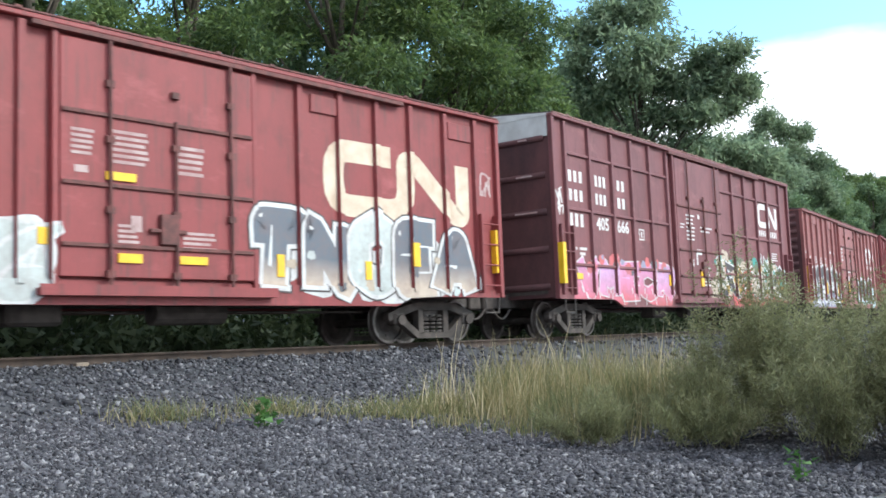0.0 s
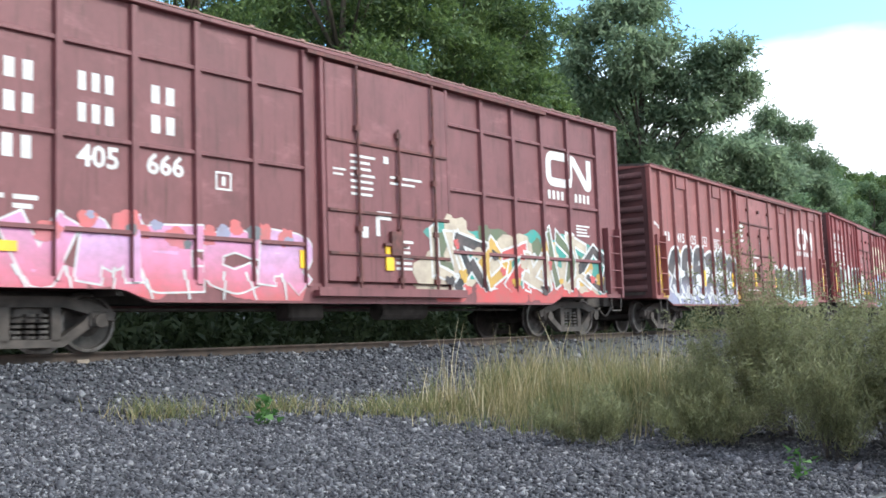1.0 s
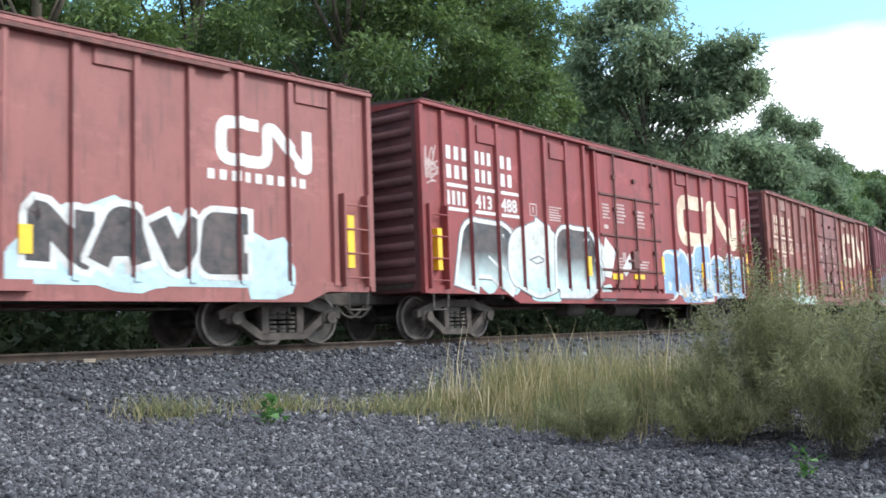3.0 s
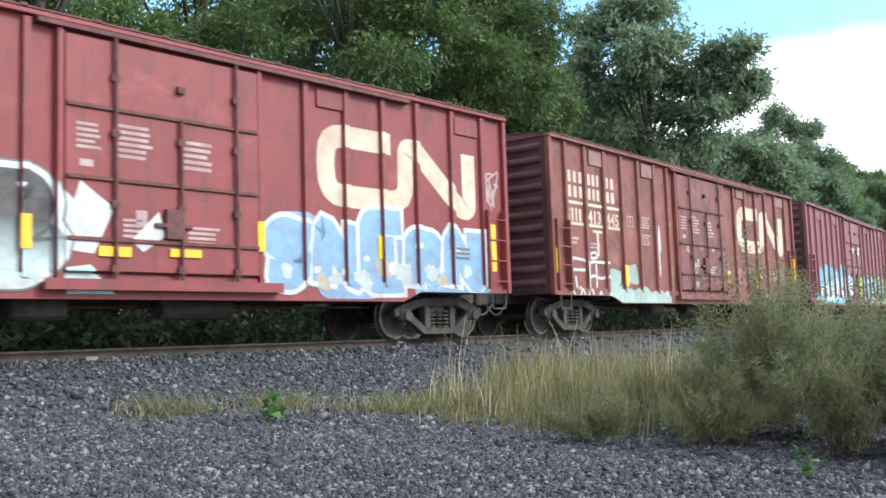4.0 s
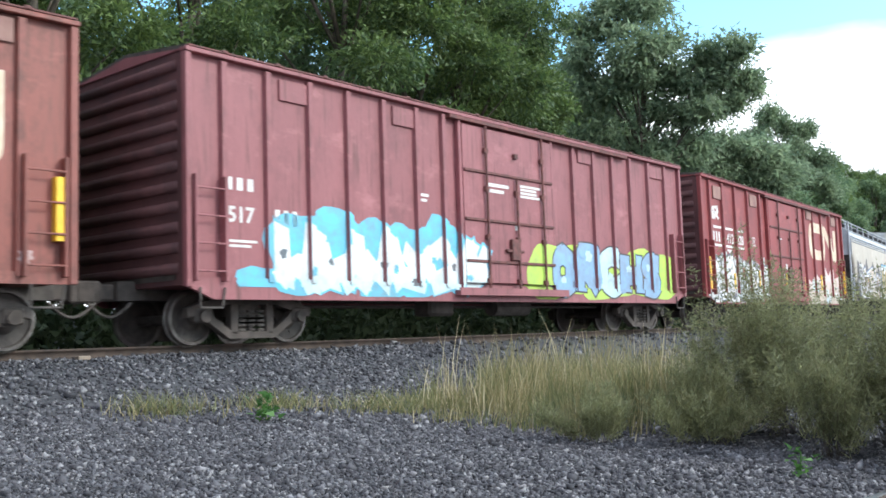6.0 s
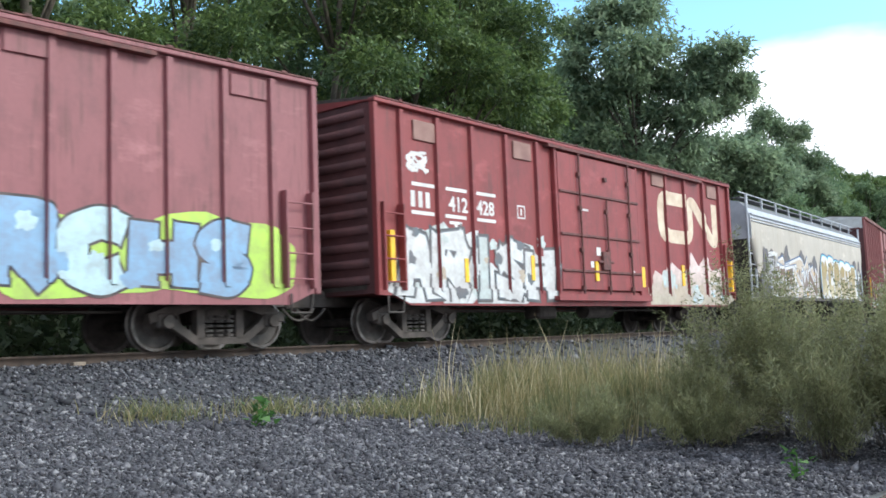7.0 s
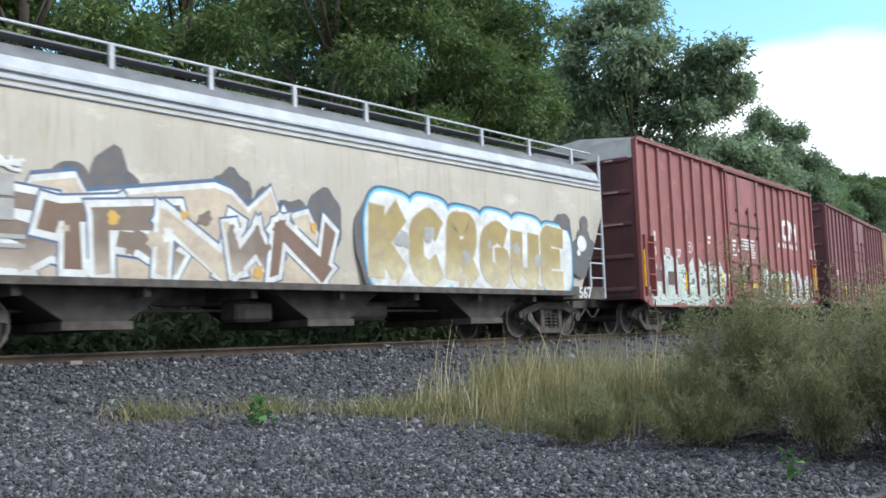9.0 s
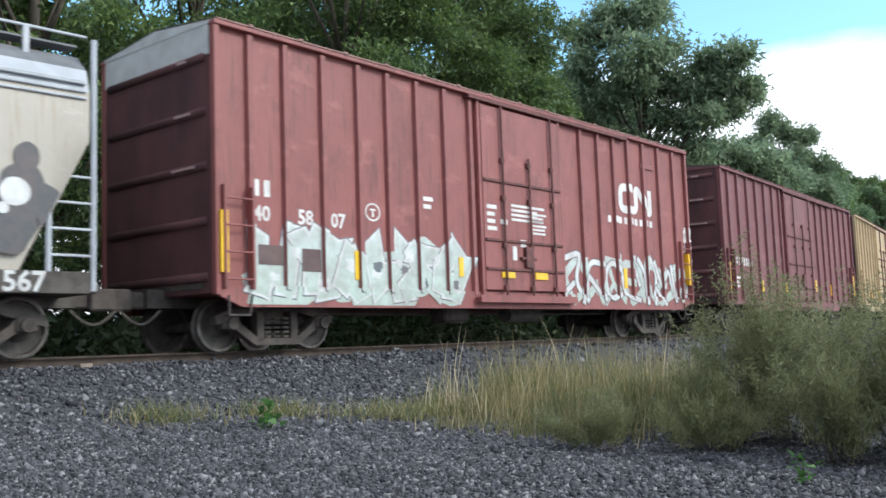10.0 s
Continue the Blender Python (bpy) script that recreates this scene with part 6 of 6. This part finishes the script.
        low = lambda x: 0.95 + max(0.0, 1.02 - min(x - 0.15, L - 0.15 - x)) / 1.0 * 2.0
        if name == "lettering":
            low = lambda x: 0.0
        moved = [([(X(x - 0.95), max(z, low(x - 0.95))) for x, z in pts], lv + (36 if name in ("stencilling", "car_number") else 16), sl) for pts, lv, sl in sh]
        paint_on(car, name, label, moved, mats, [], 1.612 if name != "lettering" else 1.556)
    return car, L


# ---- the train ----
CARS = []
for start, make in ((-68.4, car_zero), (-50.17, car_one), (-32.0, car_two), (-14.43, car_three), (3.35, car_four), (21.2, car_five), (38.9, car_six), (76.3, car_eight), (95.0, car_nine), (112.6, car_ten)):
    spec = make()
    CARS.append((make_boxcar(spec), start + spec["L"] / 2))
hopper, hopper_length = make_hopper()
CARS.append((hopper, 56.9 + hopper_length / 2))

make_ground()
make_track()
make_gravel()


# ---- plants ----
def leaf_cards(centres, dirs, length, width, rng):
    """Leaf sprays, one pointed blade each, along dirs."""
    n = len(centres)
    side = np.cross(dirs, rng.normal(size=(n, 3)))
    side /= np.linalg.norm(side, axis=1)[:, None] + 1e-9
    L, W = (length * rng.uniform(0.6, 1.3, n))[:, None], (width * rng.uniform(0.6, 1.3, n))[:, None]
    sag = np.cross(side, dirs) * W * 0.35
    v = np.stack([centres - side * W * 0.5, centres + side * W * 0.5 + sag, centres + dirs * L], 1)
    f = np.arange(n * 3).reshape(n, 3)
    return v.reshape(-1, 3), f


def make_tree(seed, height, spread, leaf, low=0.22, lobes=15, density=1.0, fine=1.0, plan=()):
    """A tapered trunk with limbs and a crown of leaf sprays hung on lobes with gaps between them."""
    rng = np.random.default_rng(seed)
    tree = new("tree")
    bm = bmesh.new()
    p, pts = Vector((0, 0, -0.3)), []
    for i in range(7):
        pts.append(p.copy())
        p = p + Vector((rng.normal(0, 0.12), rng.normal(0, 0.12), height * 0.85 / 6))
    for i, (a, b) in enumerate(zip(pts, pts[1:])):
        tube(bm, a, b, 0.24 * (1 - i / 7.5), 9, 0.24 * (1 - (i + 1) / 7.5))
    centres = []
    for u, h, r in plan:
        c = Vector((u, rng.uniform(-0.9, 0.9) * r, h))
        centres.append((c, r * 1.05))
        for k in range(2):          # smaller boughs round it close the gaps
            off = Vector(rng.normal(0, 1, 3)).normalized() * r
            centres.append((c + Vector((off.x * 0.75, off.y, off.z * 0.6 - 0.15 * r)), r * rng.uniform(0.3, 0.5)))
        j = max(0, min(5, int(h * 0.72 / (height * 0.85 / 6))))
        mid = pts[j].lerp(c, 0.5) + Vector((0, 0, rng.uniform(0, 0.4)))
        tube(bm, pts[j], mid, 0.085, 6, 0.05)
        tube(bm, mid, c, 0.05, 5, 0.015)
    for i in range(0 if plan else lobes):
        h = height * (low + (0.93 - low) * (i + 0.5) / lobes)
        k = (h / height - low) / (1 - low)
        r = spread * (0.55 + 0.6 * math.sin(math.pi * min(1, k * 0.9 + 0.12))) * rng.uniform(0.45, 1.0)
        a = i * 2.4 + rng.uniform(-0.5, 0.5)
        c = Vector((r * math.cos(a), r * math.sin(a), h))
        centres.append((c, spread * rng.uniform(0.30, 0.52) * (1.1 - 0.35 * k)))
        j = min(5, int(h * 0.75 / (height * 0.85 / 6)))
        mid = pts[j].lerp(c, 0.5) + Vector((0, 0, rng.uniform(0, 0.4)))
        tube(bm, pts[j], mid, 0.085, 6, 0.05)
        tube(bm, mid, c, 0.05, 5, 0.015)
    part("trunk", bm, BARK, tree, "dark bark trunk with limbs", smooth=True)
    C, Dv = [], []
    for c, r in centres:
        m = int(52 * density * (r / 1.3) ** 2) + 14
        d = rng.normal(size=(m, 3))
        d[:, 2] = d[:, 2] * 0.7 + 0.2
        d /= np.linalg.norm(d, axis=1)[:, None]
        tips = np.array(c) + d * r * rng.uniform(0.4 if plan else 0.55, 1.12, (m, 1)) * np.array([1, 1, 0.8])
        for q, dd in zip(tips, d):
            k = int(rng.integers(20, 32) * (1.9 if fine < 1 else 1))
            off = rng.normal(0, 0.25 if plan else 0.21, (k, 3)) * np.array([1.2, 1.2, 1.0 if plan else 0.8])
            out = dd + rng.normal(0, 0.7, (k, 3)) + np.array([0, 0, -0.35])
            C.append(q + off)
            Dv.append(out / np.linalg.norm(out, axis=1)[:, None])
    C, Dv = np.concatenate(C), np.concatenate(Dv)
    v, f = leaf_cards(C, Dv, 0.33 * fine, 0.135 * fine, rng)
    raw("crown", v, f, leaf, tree)
    return tree


tree_kinds = [make_tree(*k) for k in ((1, 17, 3.7, LEAF_A, 0.16, 19), (2, 16, 3.3, LEAF_A, 0.2, 17), (3, 17, 2.9, LEAF_B, 0.22, 17), (4, 15, 3.6, LEAF_B, 0.12, 18), (5, 17, 3.0, LEAF_A, 0.10, 16, 0.78, 0.58), (6, 16, 3.5, LEAF_A, 0.14, 19, 0.95, 0.60))]
TREE_LABEL = "leafy green deciduous tree in the wood behind the track, or added unseen left of the lens"
spots = [(1, 9.0, 0, 1.0), (5.5, 10.0, 1, 1.02), (9.5, 9.0, 4, 1.0), (14, 9.6, 4, 0.96), (18.5, 8.8, 5, 0.98), (23, 9.4, 5, 1.0), (24.6, 8.8, 5, 0.92), (31.0, 10.5, 1, 0.60),
         (63.5, 8.6, 3, 0.84), (58.5, 9.0, 1, 0.62), (77, 9.5, 3, 0.92), (84, 7.4, 1, 0.92), (90, 6.4, 2, 0.92), (97, 6.6, 0, 0.92), (82, 6.4, 2, 0.80),
         (16, 17, 2, 0.7), (25, 16, 2, 1.0), (31, 17, 3, 0.88), (37, 17, 0, 0.78), (46, 16, 1, 0.90), (54, 16, 0, 0.90), (66, 15, 3, 0.90), (78, 14, 0, 0.90), (90, 13, 1, 0.95), (103, 11, 2, 1.0), (-4, 11, 2, 1.0), (-9, 9, 0, 1.0), (-15, 10, 1, 1.0), (-22, 9.5, 3, 1.0), (112, 8, 1, 1.0), (122, 8, 0, 1.0),
         # the first three are added out of view, left of the lens, to block skylight
         (-13, -6, 0, 0.9), (-20, -9, 3, 1.0), (-27, -5, 1, 1.0), (150, -4.5, 0, 1.3), (152, -7, 1, 1.38), (153, -9.5, 3, 1.4), (156, -13, 2, 1.35), (149, -11.5, 3, 1.25), (146, -6, 2, 1.2)]
used = set()
for s, across, kind, size in spots:
    p = on_track(s, across).translation
    m = Matrix.Translation((p.x, p.y, float(ground_height(p.x, p.y)))) @ Matrix.Rotation(random.uniform(0, 6.28), 4, "Z") @ Matrix.Diagonal((size, size, size, 1))
    if kind not in used:
        used.add(kind)
        tree = tree_kinds[kind]
        tree.matrix_basis = m
    else:
        tree = copy_thing(tree_kinds[kind], Matrix.Identity(4))
        tree.matrix_basis = m
    tagged(tree, TREE_LABEL, "tree", "trees behind the track")


# broad crowns that stand out against the sky: (along the wood's edge, height, radius) of each bough's leaves
BOUGHS = {
    "ash": (42.5, 9, LEAF_D, 0.62, 1.0, ((-3.3, 15.1, 0.93), (-3.6, 13.5, 0.71), (-1.6, 15.8, 1.26), (0, 16, 1.21), (0.9, 14.2, 0.77), (-1.1, 13.8, 1.37), (-3.2, 11.9, 1.37), (-1.8, 11.6, 1.1), (0.8, 12.8, 0.88), (1.2, 10.9, 1.15), (-1.5, 9.7, 1.51), (-3.2, 9.2, 1.51), (0.4, 8.8, 1.24), (-0.8, 12.8, 0.82), (2.7, 13.8, 0.6), (3.9, 13.7, 0.82), (4.7, 12.3, 0.55), (3.6, 12.5, 0.77), (2.3, 12.3, 0.93), (2.4, 10.8, 0.71), (2, 9.2, 1.1), (4.1, 11.3, 0.27))),
    "far_ash": (75, 8, LEAF_D, 0.7, 1.0, ((-1.8, 16.3, 0.78), (-2.4, 14.6, 0.95), (-0.6, 15.6, 0.78), (1.1, 15, 0.91), (2.2, 13, 0.91), (0.1, 13.5, 1.21), (-1.3, 12.9, 1.12), (1.7, 11.3, 1.12), (3.1, 10.3, 0.69), (0.2, 11.2, 1.29))),
    "locust": (28.5, 9, LEAF_A, 0.8, 0.6, ((0.2, 12.2, 0.8), (1.1, 11, 0.5), (0.6, 10, 0.92), (-0.4, 11.3, 1.09), (0.1, 8.5, 1.01), (-0.8, 9.9, 1.09), (1.4, 9.7, 0.55), (1.2, 8.3, 0.88), (-1.5, 11.6, 1.05), (-1.3, 8.2, 1.09), (-0.4, 13.5, 0.92), (-1.9, 13.7, 1.26), (1.8, 8.8, 0.46))),
    "sapling": (52.75, 8, LEAF_D, 0.8, 1.0, ((-2.4, 9.5, 1.12), (-1.3, 10.7, 0.83), (0, 10.4, 0.96), (1.3, 10.5, 1.03), (2.2, 9.8, 0.9), (0.6, 9.1, 1.28), (-1, 8.8, 1.28), (3.4, 9.1, 0.83), (-1.8, 7.9, 1.28), (1.9, 8.3, 1.12)))}
for seed, (s, across, leaf, density, fine, plan) in enumerate(BOUGHS.values()):
    p = on_track(s, across).translation
    tall = max(h + r for u, h, r in plan)
    tree = make_tree(seed + 21, tall * 0.95, 3.0, leaf, density=density, fine=fine, plan=plan)
    tree.matrix_basis = Matrix.Translation((p.x, p.y, float(ground_height(p.x, p.y)))) @ Matrix.Rotation(radians(-46), 4, "Z")
    tagged(tree, TREE_LABEL, "tree", "trees behind the track")


def make_undergrowth():
    """The dense low growth between the track and the trees."""
    rng = np.random.default_rng(9)
    C, Dv = [], []
    for i in range(1500):
        s, a = rng.uniform(-25, 112), rng.uniform(5.6, 11)
        p = on_track(s, a).translation
        g = float(ground_height(p.x, p.y))
        top = rng.uniform(0.8, 3.4) * min(1.0, (a - 4.4) / 2.5)
        k = 100
        q = np.stack([p.x + rng.normal(0, 0.6, k), p.y + rng.normal(0, 0.5, k), g + top * rng.uniform(0.0, 1.0, k) ** 0.8], -1)
        out = rng.normal(size=(k, 3)) + np.array([0, -0.3, 0.2])
        C.append(q)
        Dv.append(out / np.linalg.norm(out, axis=1)[:, None])
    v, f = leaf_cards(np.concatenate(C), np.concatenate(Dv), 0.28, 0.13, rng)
    tagged(raw("undergrowth", v, f, LEAF_E), "dense undergrowth along the wood's edge, shade put into its dark green", "undergrowth", kind="stuff")


def blades(points, height, width, lean, rng, mat, name, label, category="grass"):
    """Grass blades in two bent segments."""
    n = len(points)
    h = height if np.ndim(height) else np.full(n, height)
    h = h * rng.uniform(0.45, 1.15, n)
    a = rng.uniform(0, 2 * np.pi, n)
    bend = np.stack([np.cos(a), np.sin(a), 0 * a], -1) * (h * lean * rng.uniform(0.1, 1.0, n))[:, None]
    b = rng.uniform(0, 2 * np.pi, n)
    side = np.stack([np.cos(b), np.sin(b), 0 * b], -1) * (width * rng.uniform(0.6, 1.4, n))[:, None]
    base = np.stack([points[:, 0], points[:, 1], ground_height(points[:, 0], points[:, 1]) - 0.02], -1)
    up = np.array([0, 0, 1.0]) * h[:, None]
    v = np.stack([base - side, base + side, base + up * 0.55 + bend * 0.35 + side * 0.8, base + up * 0.55 + bend * 0.35 - side * 0.8, base + up + bend + side * 0.15, base + up + bend - side * 0.15], 1)
    i = np.arange(n)[:, None] * 6
    f = np.concatenate([i + np.array([0, 1, 2, 3]), i + np.array([3, 2, 4, 5])])
    return tagged(raw(name, v.reshape(-1, 3), f, mat), label, category, kind="stuff")


def scatter(rng, n, outline):
    """Points inside a polygon on the ground."""
    o = np.array(outline)
    got = []
    while sum(map(len, got)) < n:
        p = rng.uniform(o.min(0), o.max(0), (n, 2))
        inside = np.zeros(n, bool)
        for (x0, y0), (x1, y1) in zip(o, np.roll(o, -1, 0)):
            hit = ((y0 > p[:, 1]) != (y1 > p[:, 1])) & (p[:, 0] < (x1 - x0) * (p[:, 1] - y0) / (y1 - y0 + 1e-12) + x0)
            inside ^= hit
        got.append(p[inside])
    return np.concatenate(got)[:n]


def make_bush(seed, x, y, r, h, stems, mat, label):
    """Upright leafy stems that fan out from one root, with many narrow leaves."""
    rng = np.random.default_rng(seed)
    bush = tagged(new("bush"), label, "bush", "wild plants on the gravel")
    g = float(ground_height(x, y))
    bush.location = (x, y, g)
    C, Dv, sv, sf = [], [], [], []
    boughs = []
    for i in range(max(5, stems // 9)):
        a, q = rng.uniform(0, 2 * np.pi), np.sqrt(rng.uniform(0, 1))
        boughs.append(np.array([math.cos(a) * r * q, math.sin(a) * r * q, h * (1.0 - 0.42 * q * q) * rng.uniform(0.55, 1.08)]))
    for i in range(stems):
        bough = boughs[i % len(boughs)]
        root = bough * np.array([0.3, 0.3, 0]) + rng.normal(0, 0.05 * r, 3) * np.array([1, 1, 0])
        tip = bough * rng.uniform(0.7, 1.06) + rng.normal(0, 0.13 * r, 3) * np.array([1, 1, 0.5])
        k = rng.integers(130, 190) if h > 1.3 else rng.integers(55, 85)
        t = rng.uniform(0.10, 1.0, k) ** 0.62
        pts = root + (tip - root) * t[:, None] + rng.normal(0, 0.035, (k, 3))
        out = rng.normal(size=(k, 3)) * np.array([1, 1, 0.6]) + np.array([0, 0, 0.55 if h > 1.3 else 1.3])
        C.append(pts)
        Dv.append(out / np.linalg.norm(out, axis=1)[:, None])
        w = np.array([0.006, 0.004, 0])
        j = len(sv)
        sv += [root - w, root + w, tip + w * 0.3, tip - w * 0.3]
        sf.append((j, j + 1, j + 2, j + 3))
    v, f = leaf_cards(np.concatenate(C), np.concatenate(Dv), 0.055 if h > 1.3 else 0.10, 0.013 if h > 1.3 else 0.010, rng)
    raw("foliage", v, f, mat, bush)
    raw("stem", np.array(sv), sf, BARK, bush)
    return bush


def make_weed(x, y, h, n, seed):
    """A broad-leaved weed."""
    rng = np.random.default_rng(seed)
    weed = tagged(new("weed"), "small bright green broad-leaved weed in the gravel", "weed", "wild plants on the gravel")
    weed.location = (x, y, float(ground_height(x, y)))
    C = np.stack([rng.normal(0, h * 0.22, n), rng.normal(0, h * 0.22, n), rng.uniform(0.05, 1, n) * h], -1)
    Dv = rng.normal(size=(n, 3)) * np.array([1, 1, 0.4]) + np.array([0, 0, 0.25])
    v, f = leaf_cards(C, Dv / np.linalg.norm(Dv, axis=1)[:, None], h * 0.32, h * 0.17, rng)
    raw("leaves", v, f, WEED, weed)
    bm = bmesh.new()
    tube(bm, (0, 0, -0.02), (0.01, 0, h * 0.9), 0.006, 5)
    part("stem", bm, WEED, weed)


make_undergrowth()
grng = np.random.default_rng(3)
TALL = [(8.3, 8.9), (8.0, 7.3), (8.3, 5.9), (10.0, 5.2), (13.5, 7.4), (14, 9.6), (10.6, 9.6)]
def tufted(rng, n, outline, count, r):
    """Blades gathered in tufts, each with a height of its own."""
    c, k = scatter(rng, count, outline), rng.integers(0, count, n)
    return c[k] + rng.normal(0, r, (n, 2)), rng.uniform(0.45, 1.15, count)[k]


for n, tufts, r, tall, wide, lean, mat, name, label in ((3900, 110, 0.15, 0.84, 0.0055, 0.6, GRASS, "tall_dry_grass", "tall straw and green grass growing on the ballast edge"), (4400, 120, 0.18, 0.68, 0.0065, 0.6, GREEN_GRASS, "green_grass", "green grass growing among the dry stalks"), (360, 110, 0.24, 0.98, 0.0065, 0.35, STALK, "grass_stalks", "thin pale seed stalks above the grass")):
    where, tallness = tufted(grng, n, TALL, tufts, r)
    tallness = tallness * np.clip((where[:, 0] - 7.5) / 2.4, 0.35, 1)
    blades(where, tall * tallness, wide, lean, grng, mat, name, label)
TUFTS = np.array([(5.7, 10.15), (6.0, 10.0), (7.0, 9.75), (7.3, 9.65), (7.8, 9.0), (8.1, 8.5), (8.35, 8.9)])
near = TUFTS[grng.integers(0, 7, 800)] + grng.normal(0, 0.19, (800, 2))
blades(near, 0.27, 0.005, 1.1, grng, GREEN_GRASS, "low_grass", "low tufts of green grass in the gravel")
near = TUFTS[grng.integers(0, 7, 500)] + grng.normal(0, 0.33, (500, 2))
blades(near, 0.22, 0.006, 1.0, grng, GRASS, "dry_tufts", "short dry grass tufts in the gravel")
BUSH_LABEL = "feathery grey green wild bush with fine leaves"
for seed, x, y, r, h, stems in ((1, 9.7, 4.35, 1.0, 2.15, 125), (2, 10.0, 3.25, 1.1, 2.2, 135), (3, 8.6, 3.45, 0.66, 1.2, 75), (4, 10.7, 5.05, 0.9, 1.9, 120), (5, 8.6, 4.7, 0.6, 0.7, 55), (6, 8.1, 5.6, 0.55, 0.6, 50), (7, 9.0, 2.7, 0.85, 1.8, 120), (8, 9.3, 5.0, 0.65, 1.1, 80)):
    make_bush(seed, x, y, r, h, stems, LEAF_C, BUSH_LABEL)
pale = part("wood_block", boxes((-0.10, 0.10, -0.05, 0.05, 0, 0.08), bevel=0.012), material("bleached_wood", (0.27, 0.21, 0.16), (0.17, 0.13, 0.10), 0.85, 0, 5.0, 0.004))
tagged(pale, "bleached wooden block lying beside the rail", "wood block")
pale.matrix_basis = on_track(6.3, 0.48, -0.185) @ pose(0, 0, 0, 0, 0, 6)
make_weed(6.45, 8.92, 0.33, 60, 1)
make_weed(7.45, 3.25, 0.22, 34, 2)


# ---- what moves ----
def travel(u, t):
    """The train's even run, with a short check in its pace late in the clip."""
    return u - SPEED * (t - 5) - GAIN * (t - 5) ** 2 + 0.3 * math.exp(-((t - 8.6) / 0.17) ** 2)


def motions():
    times = [0.5 * i for i in range(17)] + [8.2, 8.35, 8.5, 8.6, 8.75, 8.9, 9.0, 9.5, 10.0]
    for car, u in CARS:
        walk(car, [(t, on_track(travel(u, t), HALF)) for t in times])
    for k, w in enumerate(ROLLING):
        base = Matrix.Translation(w.location)
        walk(w, [(i / 30, base @ Matrix.Rotation(-travel(0, i / 30) / -0.42 + k, 4, "Y")) for i in range(301)])


motions()
